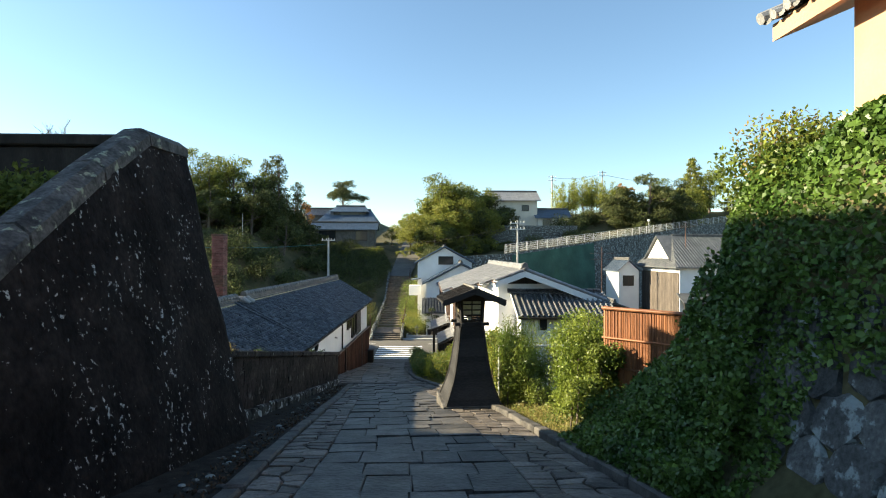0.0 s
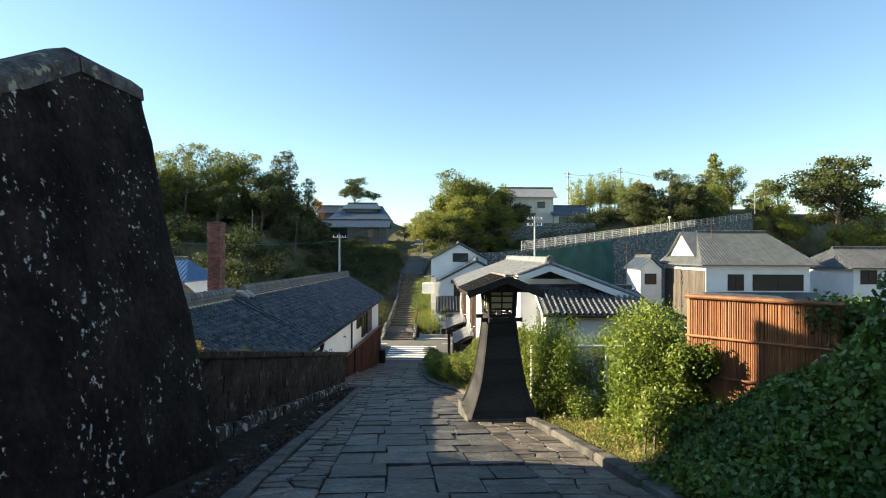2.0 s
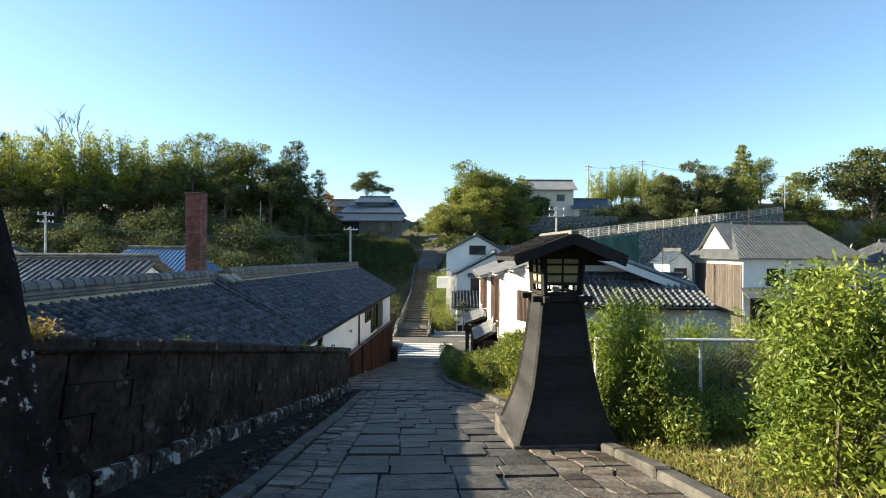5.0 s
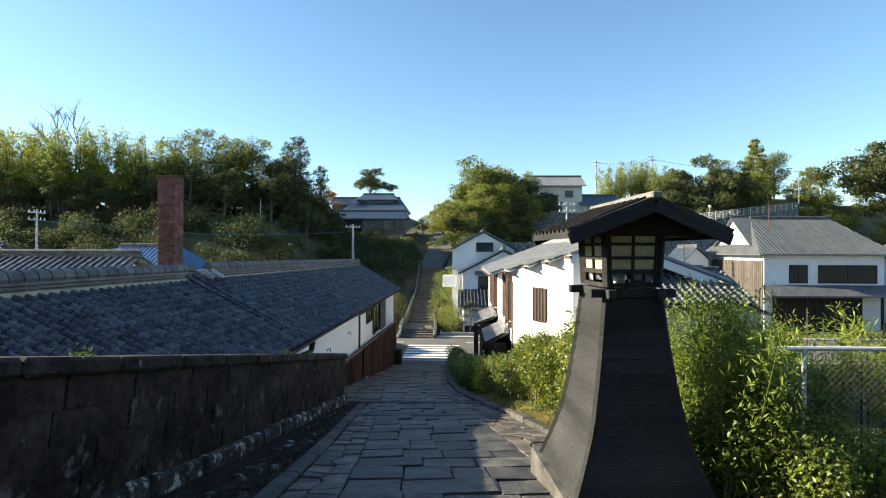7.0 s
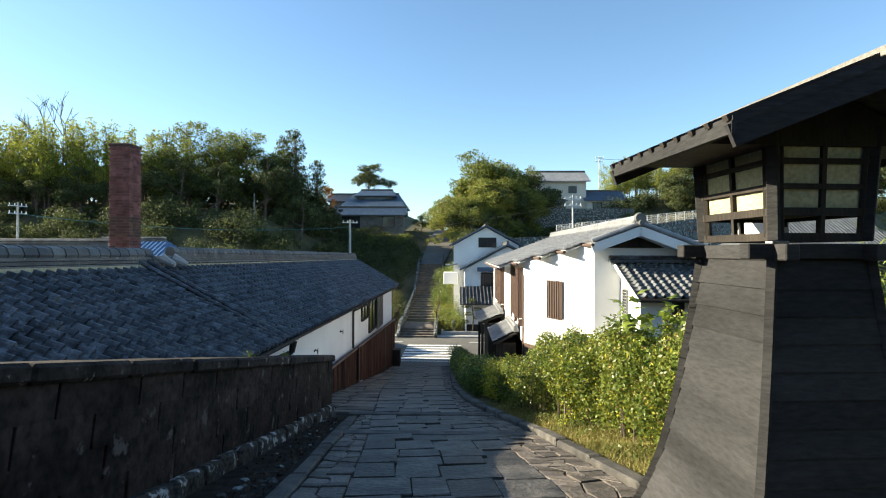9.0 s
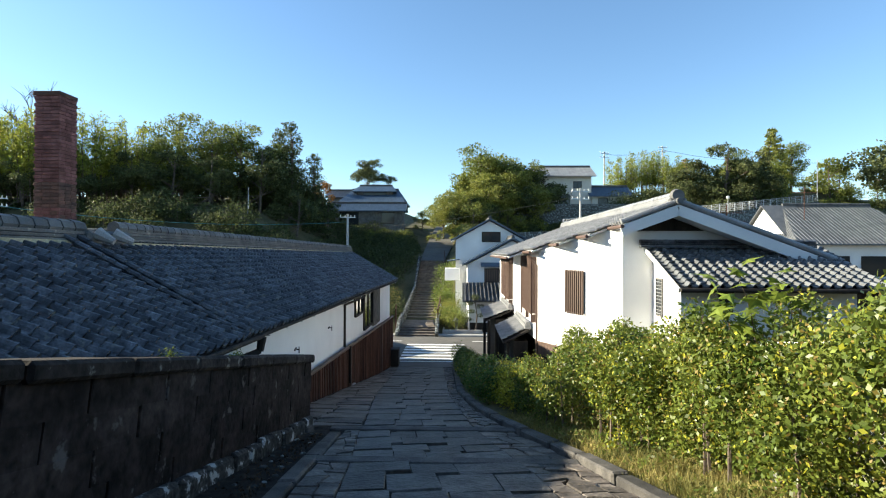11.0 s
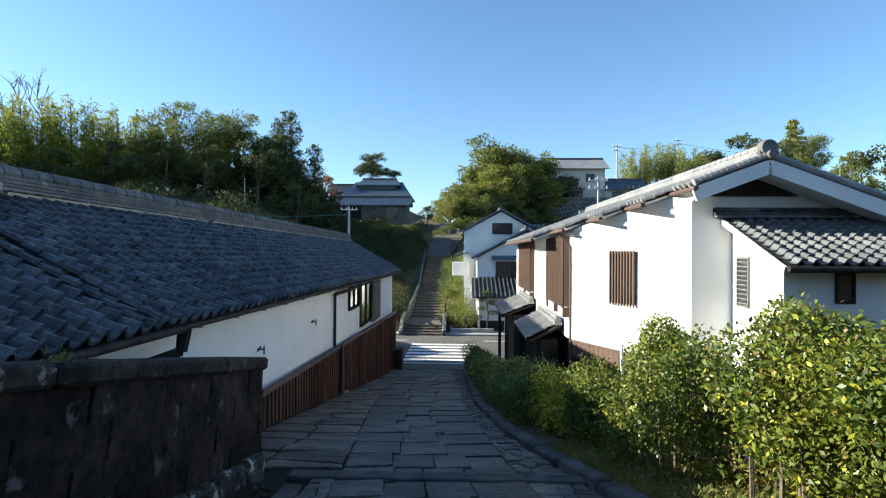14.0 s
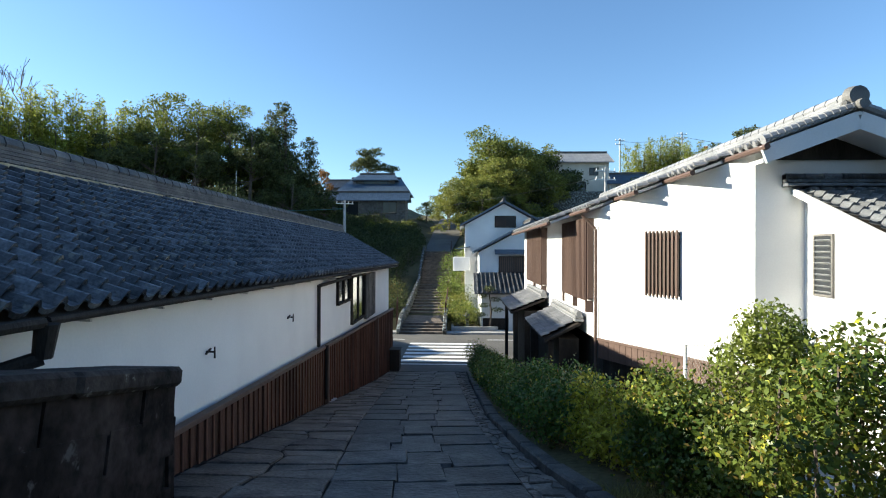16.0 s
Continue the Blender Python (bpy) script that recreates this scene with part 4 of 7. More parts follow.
def white_house():
    h = thing("white_house", "white plastered two-storey house with a silver-grey tiled gable roof", "house")
    foot = [(1.9, 33.8), (3.82, 30.0), (5.15, 30.0), (9.2, 30.0), (9.2, 46.0), (5.15, 46.0), (1.4, 46.0)]
    bm = bmesh.new()
    low = [bm.verts.new((x, y, -4.15)) for x, y in foot]
    top = [bm.verts.new((x, y, roof_z(x) - 0.14)) for x, y in foot]
    n = len(foot)
    for i in range(n):
        bm.faces.new((low[i], low[(i + 1) % n], top[(i + 1) % n], top[i]))
    bm.faces.new(low[::-1])
    bmesh.ops.recalc_face_normals(bm, faces=bm.faces)
    part("wall", bm, M_PLASTER, h)
    bm = bmesh.new()
    prism(bm, [(x + (0.12 if x < 3 else 0), y + 0.1, -7.6) for x, y in foot], (0, 0, 3.46))
    part("ground_storey", bm, M_DARKWOOD, h, "dark timber ground storey")
    # board skirt under the plaster
    d = Vector((3.82 - 1.9, 30 - 33.8, 0)).normalized()
    nrm = Vector((d.y, -d.x, 0))
    nrm = nrm if nrm.x < 0 else -nrm
    length = Vector((3.82 - 1.9, 30 - 33.8, 0)).length
    for k in range(22):
        a = Vector((1.9, 33.8, -4.6)) + d * (k * length / 22 + 0.006)
        b = a + d * (length / 22 - 0.012)
        bm = bmesh.new()
        prism(bm, [a, b, b + nrm * 0.035, a + nrm * 0.035], (0, 0, 0.47))
        part("skirt_board", bm, M_BROWNPAINT, h)
    bm = bmesh.new()
    beam(bm, Vector((1.9, 33.8, -4.12)) + nrm * 0.03, Vector((3.82, 30, -4.12)) + nrm * 0.03, 0.08, 0.05)
    part("skirt_rail", bm, M_BROWNPAINT, h)
    # roof decks; the west eave steps back where the wall turns away
    steps = [(46.5, 35.6, 0.95), (35.6, 33.6, 1.6), (33.6, 32.0, 2.3), (32.0, 30.6, 2.95), (30.6, 29.2, 3.62)]
    for y1, y0, x in steps:
        bm = bmesh.new()
        prism(bm, [(x, y0, roof_z(x) - 0.05), (x, y1, roof_z(x) - 0.05), (R_X, y1, R_Z - 0.05), (R_X, y0, R_Z - 0.05)], (0, 0, -0.06))
        part("roof_deck", bm, M_PLASTER, h)
        bm = bmesh.new()
        rod(bm, (x - 0.07, y0 - 0.1, roof_z(x) - 0.1), (x - 0.07, y1 + 0.02, roof_z(x) - 0.1), 0.055)
        part("gutter", bm, M_BROWNPAINT, h, "dark brown gutter")
    bm = bmesh.new()
    rod(bm, (1.5, 34.0, -0.95), (1.82, 33.88, -1.3), 0.035)
    rod(bm, (1.82, 33.85, -1.3), (1.82, 33.85, -6.5), 0.04)
    part("downpipe", bm, M_BROWNPAINT, h, "dark brown downpipe")
    def x_min(y):
        for y1, y0, x in steps:
            if y0 <= y <= y1:
                return x
        return 9
    up = Vector((1, 0, R_S))
    slope = math.sqrt(1 + R_S * R_S)
    m = tile_frame((0.93, 46.45, roof_z(0.93) - 0.03), (0, -1, 0), up)
    n_up = int((R_X - 0.95) * slope / TILE_L) + 1
    tagged(part("roof_tiling", tile_field(m, 64, n_up, lambda u, v: 0.93 + v / slope >= x_min(46.45 - u - 0.13) - 0.12), M_TILE_NEW, h, "rows of silver-grey pantiles"), kind="stuff")
    bm = bmesh.new()
    for y1, y0, x in steps:
        round_caps(bm, (x - 0.02, y1, roof_z(x) + 0.05), (x - 0.02, y0, roof_z(x) + 0.05), TILE_W, 0.05, (-0.05, 0, -0.02))
    tagged(part("eave_tiles", bm, M_TILE_NEW, h), kind="stuff")
    m = tile_frame((9.65, 29.2, roof_z(9.65) - 0.03), (0, 1, 0), (-1, 0, R_S))
    tagged(part("roof_tiling", tile_field(m, 64, 20, lambda u, v: True), M_TILE_NEW, h, "rows of silver-grey pantiles"), kind="stuff")
    bm = bmesh.new()
    prism(bm, [(9.6, 29.2, roof_z(9.6) - 0.05), (9.6, 46.5, roof_z(9.6) - 0.05), (R_X, 46.5, R_Z - 0.05), (R_X, 29.2, R_Z - 0.05)], (0, 0, -0.06))
    part("roof_deck", bm, M_PLASTER, h)
    bm = bmesh.new()
    ridge_run(bm, (R_X, 29.3, R_Z - 0.02), (R_X, 46.5, R_Z - 0.02), 0.34, 0.28, 4)
    part("ridge", bm, M_TILE_NEW, h, "built-up silver tile ridge")
    bm = bmesh.new()
    rod(bm, (R_X, 29.2, R_Z + 0.22), (R_X, 29.36, R_Z + 0.22), 0.17, 0.2, 16)
    box(bm, (R_X - 0.25, 29.22, R_Z - 0.1), (R_X + 0.25, 29.36, R_Z + 0.16), 0.05)
    rod(bm, (R_X, 29.08, R_Z + 0.06), (R_X, 29.3, R_Z + 0.06), 0.09, 0.1, 12)
    part("ridge_end_tile", bm, M_RIDGE, h, "round ornamental ridge-end tile")
    # verge: white barge boards and a row of verge tiles
    for s, x_end in ((-1, 3.55), (1, 9.65)):
        bm = bmesh.new()
        beam(bm, (R_X, 29.22, R_Z - 0.2), (x_end, 29.22, roof_z(x_end) - 0.2), 0.06, 0.3)
        part("barge_board", bm, M_PLASTER, h, "white barge board")
        bm = bmesh.new()
        beam(bm, (R_X, 29.6, R_Z - 0.3), (x_end + 0.0, 29.6, roof_z(x_end) - 0.3), 0.7, 0.06)
        part("soffit", bm, M_PLASTER, h)
        bm = bmesh.new()
        for k in range(14):
            a = Vector((R_X, 29.24, R_Z + 0.07)).lerp(Vector((x_end, 29.24, roof_z(x_end) + 0.07)), k / 14)
            b = Vector((R_X, 29.24, R_Z + 0.07)).lerp(Vector((x_end, 29.24, roof_z(x_end) + 0.07)), (k + 1.04) / 14)
            rod(bm, a, b, 0.07, 0.085, 8)
        part("verge_tiles", bm, M_TILE_NEW, h)
    bm = bmesh.new()
    prism(bm, [(4.08, 29.97, -0.18), (6.22, 29.97, -0.18), (R_X, 29.97, 0.27)], (0, -0.03, 0))
    part("gable_vent", bm, M_DARKWOOD, h, "dark triangular gable vent")
    bm = bmesh.new()
    beam(bm, (4.3, 29.93, -0.5), (8.4, 29.93, -0.5), 0.12, 0.1)
    part("gable_beam", bm, M_BROWNPAINT, h)
    # barred window on the turned wall
    def on_wall(u, out, z):
        return Vector((1.9, 33.8, z)) + d * u + nrm * out
    u0, u1, z0, z1 = 1.62, 2.55, -2.84, -1.46
    bm = bmesh.new()
    prism(bm, [on_wall(u0, 0.004, z0), on_wall(u1, 0.004, z0), on_wall(u1, 0.004, z1), on_wall(u0, 0.004, z1)], nrm * 0.012)
    w = part("window", bm, M_DARKWOOD, h, "window behind brown vertical bars")
    for k in range(9):
        u = u0 + 0.03 + k * (u1 - u0 - 0.06) / 8
        bm = bmesh.new()
        prism(bm, [on_wall(u - 0.02, 0.05, z0 - 0.04), on_wall(u + 0.02, 0.05, z0 - 0.04), on_wall(u + 0.02, 0.05, z1 + 0.04), on_wall(u - 0.02, 0.05, z1 + 0.04)], nrm * 0.045)
        part("bar", bm, M_BROWNPAINT, w)
    for z in (z0 + 0.12, z1 - 0.12):
        bm = bmesh.new()
        prism(bm, [on_wall(u0, 0.02, z - 0.03), on_wall(u1, 0.02, z - 0.03), on_wall(u1, 0.02, z + 0.03), on_wall(u0, 0.02, z + 0.03)], nrm * 0.035)
        part("cross_rail", bm, M_BROWNPAINT, w)
    # slatted bays over the street
    for y0, y1 in ((34.3, 37.8), (40.6, 45.4)):
        xw = 1.9 - 0.5 * (y0 - 33.8) / 12.2
        s = part("shutter_bay", boxes(((xw - 0.16, y0, -3.15), (xw + 0.05, y1, -1.0))), M_BROWNPAINT, h, "brown slatted shutter bay")
        for y in np.arange(y0 + 0.05, y1, 0.16):
            part("slat", boxes(((xw - 0.21, float(y), -3.2), (xw - 0.16, float(y) + 0.08, -0.98))), M_BROWNPAINT, s)
        for y in (y0 + 0.1, (y0 + y1) / 2, y1 - 0.1):
            part("bracket", boxes(((xw - 0.2, y - 0.05, -3.5), (xw, y + 0.05, -3.2))), M_BROWNPAINT, s)
    # tiled canopies over the entrance
    for k, (y0, y1, z, reach) in enumerate(((35.0, 39.3, -4.2, 1.0), (40.2, 44.8, -4.0, 1.25))):
        xw = 1.75 - 0.04 * (y0 - 33.8)
        bm = bmesh.new()
        prism(bm, [(xw, y0, z + 0.35), (xw, y1, z + 0.35), (xw - reach, y1, z - 0.15), (xw - reach, y0, z - 0.15)], (0, 0, -0.08))
        c = part("canopy", bm, M_DARKWOOD, h, "small tiled canopy over the shopfront")
        m = tile_frame((xw - reach - 0.03, y1, z - 0.14), (0, -1, 0), (reach, 0, 0.5))
        tagged(part("canopy_tiling", tile_field(m, int((y1 - y0) / TILE_W), int(math.hypot(reach, 0.5) / TILE_L) + 1, lambda u, v: True), M_TILE_NEW, c), kind="stuff")
        bm = bmesh.new()
        ridge_run(bm, (xw - 0.05, y0, z + 0.36), (xw - 0.05, y1, z + 0.36), 0.25, 0.25, 2)
        part("canopy_ridge", bm, M_TILE_NEW, c)
        part("shop_panel", boxes(((xw - reach * 0.6, y0 + 0.05, -7.5), (xw - 0.05, y1 - 0.05, z - 0.12))), M_DARKWOOD, c, "dark timber shopfront panel")
        for y in (y0 + 0.2, y1 - 0.2):
            part("canopy_post", boxes(((xw - reach + 0.12, y - 0.07, -7.5), (xw - reach + 0.26, y + 0.07, z - 0.2))), M_DARKWOOD, c)
    # annex with its own lean-to roof
    z_top, z_eave = -0.7, -1.66
    bm = bmesh.new()
    prism(bm, [(4.72, 27.95, -7.2), (4.72, 30.0, -7.2), (4.72, 30.0, z_top - 0.15), (4.72, 27.95, z_eave + 0.06)], (4.5, 0, 0))
    part("annex_wall", bm, M_PLASTER, h)
    bm = bmesh.new()
    prism(bm, [(4.53, 27.45, z_eave - 0.1), (9.6, 27.45, z_eave - 0.1), (9.6, 30.0, z_top - 0.03), (4.53, 30.0, z_top - 0.03)], (0, 0, -0.07))
    part("annex_roof_deck", bm, M_DARKWOOD, h)
    rise = (z_top - z_eave) / 2.55
    m = tile_frame((4.5, 27.42, z_eave - 0.05), (1, 0, 0), (0, 1, rise))
    tagged(part("annex_tiling", tile_field(m, 19, 12, lambda u, v: True), surface("slate_grey_tile", (0.10, 0.105, 0.11), (0.16, 0.165, 0.17), 1.5, 0.28, 0.1, 40, island=0.15), h, "rows of dark glossy pantiles"), kind="stuff")
    bm = bmesh.new()
    beam(bm, (4.5, 27.5, z_eave - 0.12), (4.5, 30.0, z_top - 0.05), 0.05, 0.12)
    part("annex_verge", bm, M_PLASTER, h)
    bm = bmesh.new()
    ridge_run(bm, (4.3, 29.9, z_top + 0.02), (9.4, 29.9, z_top + 0.02), 0.2, 0.2, 2)
    part("annex_ridge", bm, M_TILE_J, h)
    bm = bmesh.new()
    rod(bm, (4.48, 27.36, z_eave - 0.1), (9.6, 27.36, z_eave - 0.1), 0.055)
    part("gutter", bm, M_DARKWOOD, h)
    w = part("window", boxes(((4.7, 29.22, -2.62), (4.725, 29.66, -1.6))), M_GLASS, h, "louvred window with a brown frame")
    part("window_frame", boxes(((4.68, 29.18, -2.66), (4.715, 29.22, -1.56)), ((4.68, 29.66, -2.66), (4.715, 29.7, -1.56)), ((4.68, 29.22, -1.6), (4.715, 29.66, -1.56)), ((4.68, 29.22, -2.66), (4.715, 29.66, -2.62))), M_GREYWOOD, w)
    for k in range(10):
        z = -2.58 + k * 0.1
        part("louvre", boxes(((-0.03, 29.23, -0.004), (0.03, 29.65, 0.004)), m=pose(4.69, 0, z, 0, 35, 0)), M_STEEL, w, "glass louvre")
    w = part("window", boxes(((5.73, 27.935, -2.38), (6.0, 27.95, -1.9))), M_GLASS, h, "small dark window")
    part("window_frame", boxes(((5.68, 27.91, -2.43), (5.73, 27.945, -1.85)), ((6.0, 27.91, -2.43), (6.05, 27.945, -1.85)), ((5.73, 27.91, -1.9), (6.0, 27.945, -1.85)), ((5.73, 27.91, -2.43), (6.0, 27.945, -2.38))), M_DARKWOOD, w)
    return h


white_house_ob = white_house()


def shop_sign():
    s = thing("shop_sign", "orange wooden standing sign with dark brush marks", "sign", at=(1.15, 35.2, -5.35))
    part("board", boxes(((-0.4, -0.02, -0.22), (0.4, 0.02, 0.22)), bevel=0.005), M_ORANGE, s)
    part("mark", boxes(((-0.22, -0.026, -0.1), (-0.1, -0.02, 0.12)), ((0.0, -0.026, -0.12), (0.05, -0.02, 0.1)), ((0.1, -0.026, -0.02), (0.25, -0.02, 0.04))), M_DARKWOOD, s)
    for x in (-0.3, 0.3):
        part("leg", boxes(((x - 0.03, -0.03, -1.2), (x + 0.03, 0.03, -0.22))), M_BROWNWOOD, s)


shop_sign()


# wooden lantern tower beside the lane
def lantern():
    t = thing("lantern_tower", "tall black-stained wooden lantern tower with paper panes and gabled roof", "lantern", at=(1.075, 14.33, -2.28), turn=4.8)
    # plinth of concrete
    bm = boxes(((-0.77, -0.72, -0.55), (0.77, 0.9, -0.02)), bevel=0.015)
    part("plinth", bm, M_KERB, t, "low grey-brown stone plinth")
    prof = [(-0.03, 0.68, 0.69), (0.3, 0.555, 0.6), (0.58, 0.465, 0.54), (1.0, 0.39, 0.47), (1.4, 0.335, 0.42), (1.93, 0.28, 0.37)]
    def half(z):
        return lerp([(p[0], p[1]) for p in prof], z), lerp([(p[0], p[2]) for p in prof], z)
    bm = bmesh.new()
    zs = np.linspace(-0.02, 1.93, 12)
    rings = [[bm.verts.new((sx * (half(z)[0] - 0.02), sy * (half(z)[1] - 0.02), z)) for sx, sy in ((-1, -1), (1, -1), (1, 1), (-1, 1))] for z in zs]
    for r0, r1 in zip(rings, rings[1:]):
        for i in range(4):
            bm.faces.new((r0[i], r0[(i + 1) % 4], r1[(i + 1) % 4], r1[i]))
    bm.faces.new(rings[-1])
    part("core", bm, M_DARKWOOD, t)
    # lapped boards on the four sides
    n = 13
    hts = np.linspace(-0.01, 1.92, n + 1)
    for z0, z1 in zip(hts, hts[1:]):
        (a0, b0), (a1, b1) = half(z0), half(z1)
        for side in ("front", "back", "west", "east"):
            bm = bmesh.new()
            lap = 0.012
            if side in ("front", "back"):
                s = -1 if side == "front" else 1
                out = [(-a0, s * (b0 + lap), z0 - 0.012), (a0, s * (b0 + lap), z0 - 0.012), (a1, s * b1, z1), (-a1, s * b1, z1)]
                lift = (0, -s * 0.018, 0)
            else:
                s = -1 if side == "west" else 1
                out = [(s * (a0 + lap), -b0, z0 - 0.012), (s * (a0 + lap), b0, z0 - 0.012), (s * a1, b1, z1), (s * a1, -b1, z1)]
                lift = (-s * 0.018, 0, 0)
            prism(bm, out, lift)
            part("board", bm, M_BLACKWOOD, t)
    # corner trims that follow the flare
    for sx in (-1, 1):
        for sy in (-1, 1):
            bm = bmesh.new()
            for z0, z1 in zip(zs, zs[1:]):
                (a0, b0), (a1, b1) = half(z0), half(z1)
                beam(bm, (sx * (a0 + 0.008), sy * (b0 + 0.008), z0), (sx * (a1 + 0.008), sy * (b1 + 0.008), z1 + 0.01), 0.045, 0.045)
            part("corner_trim", bm, M_BLACKWOOD, t)
    # crossed shoulder beams
    for sy in (-1, 1):
        bm = bmesh.new()
        beam(bm, (-0.44, sy * 0.36, 1.97), (0.44, sy * 0.36, 1.97), 0.09, 0.085, 0.006)
        part("shoulder_beam", bm, M_BLACKWOOD, t)
    for sx in (-1, 1):
        bm = bmesh.new()
        beam(bm, (sx * 0.255, -0.5, 1.965), (sx * 0.255, 0.5, 1.965), 0.08, 0.09, 0.006)
        part("shoulder_beam", bm, M_BLACKWOOD, t)
    # light box: four raking posts, sliding frames, paper panes
    z0, z1 = 2.03, 2.66
    def wide(z):
        u = (z - z0) / (z1 - z0)
        return 0.27 + 0.03 * u, 0.365 + 0.03 * u
    for sx in (-1, 1):
        for sy in (-1, 1):
            bm = bmesh.new()
            (a0, b0), (a1, b1) = wide(z0), wide(z1)
            beam(bm, (sx * a0, sy * b0, z0), (sx * a1, sy * b1, z1), 0.06, 0.06, 0.005)
            part("post", bm, M_BLACKWOOD, t)
    def face(axis, s):
        window = part("lattice", bmesh.new(), M_DARKWOOD, t)
        bm = bmesh.new()
        rows = [z0 + 0.02, z0 + 0.16, z0 + 0.30, z0 + 0.44, z0 + 0.59]
        for k, z in enumerate(rows):
            a, b = wide(z)
            p, q = ((-a, s * b, z), (a, s * b, z)) if axis == "y" else ((s * a, -b, z), (s * a, b, z))
            beam(bm, p, q, 0.026, 0.03 if k not in (0, 1, 4) else 0.045)
        for u in (-0.84, 0.0, 0.84):
            (a0, b0), (a1, b1) = wide(rows[0]), wide(rows[-1])
            p, q = ((u * a0, s * b0, rows[0]), (u * a1, s * b1, rows[-1])) if axis == "y" else ((s * a0, u * b0, rows[0]), (s * a1, u * b1, rows[-1]))
            beam(bm, p, q, 0.026, 0.026)
        bm.to_mesh(window.data)
        bm.free()
        for lo, hi in zip(rows[1:], rows[2:]):
            for u0, u1 in ((-0.84, 0.0), (0.0, 0.84)):
                (a0, b0), (a1, b1) = wide(lo), wide(hi)
                bm = bmesh.new()
                g = 0.012
                if axis == "y":
                    prism(bm, [(u0 * a0, s * (b0 - g), lo), (u1 * a0, s * (b0 - g), lo), (u1 * a1, s * (b1 - g), hi), (u0 * a1, s * (b1 - g), hi)], (0, -s * 0.004, 0))
                else:
                    prism(bm, [(s * (a0 - g), u0 * b0, lo), (s * (a0 - g), u1 * b0, lo), (s * (a1 - g), u1 * b1, hi), (s * (a1 - g), u0 * b1, hi)], (-s * 0.004, 0, 0))
                part("pane", bm, M_PAPER, window, "yellowed paper pane")
    for axis, s in (("y", -1), ("y", 1), ("x", -1), ("x", 1)):
        face(axis, s)
    bm = boxes(((-0.05, -0.05, 2.0), (0.05, 0.05, 2.12)), bevel=0.01)
    part("lamp_holder", bm, M_STEEL, t)
    # roof: boards with raised joints, gable boards and rafters
    y0, y1, prow = -0.82, 0.72, -0.92
    ez, rz, ew = 2.56, 2.87, 0.78
    for s in (-1, 1):
        bm = bmesh.new()
        prism(bm, [(0, prow, rz), (s * ew, y0, ez), (s * ew, y1, ez), (0, y1 + 0.1, rz)], (0, 0, 0.045))
        part("roof_board", bm, M_BLACKWOOD, t)
        for k in range(10):
            u = y0 + 0.03 + k * (y1 - y0 - 0.06) / 9
            bm = bmesh.new()
            beam(bm, (s * 0.02, u, rz + 0.045), (s * (ew + 0.02), u, ez + 0.035), 0.04, 0.03)
            part("roof_batten", bm, M_DARKWOOD, t)
        for u in (y0 + 0.02, y1 - 0.02):
            part("barge_board", beam(bmesh.new(), (0, u * 1.12, rz - 0.05), (s * ew, u, ez - 0.05), 0.035, 0.11), M_BLACKWOOD, t)
        bm = bmesh.new()
        beam(bm, (s * (ew - 0.01), y0, ez - 0.01), (s * (ew - 0.01), y1, ez - 0.01), 0.03, 0.06)
        part("fascia", bm, M_BLACKWOOD, t)
    bm = bmesh.new()
    beam(bm, (0, prow - 0.03, rz + 0.05), (0, y1 + 0.13, rz + 0.05), 0.1, 0.06, 0.01)
    part("ridge_board", bm, M_GREYWOOD, t)
    bm = bmesh.new()
    prism(bm, [(-0.68, -0.42, 2.55), (0.68, -0.42, 2.55), (0, -0.42, 2.86)], (0, 0.84, 0))
    part("gable", bm, M_DARKWOOD, t)


lantern()


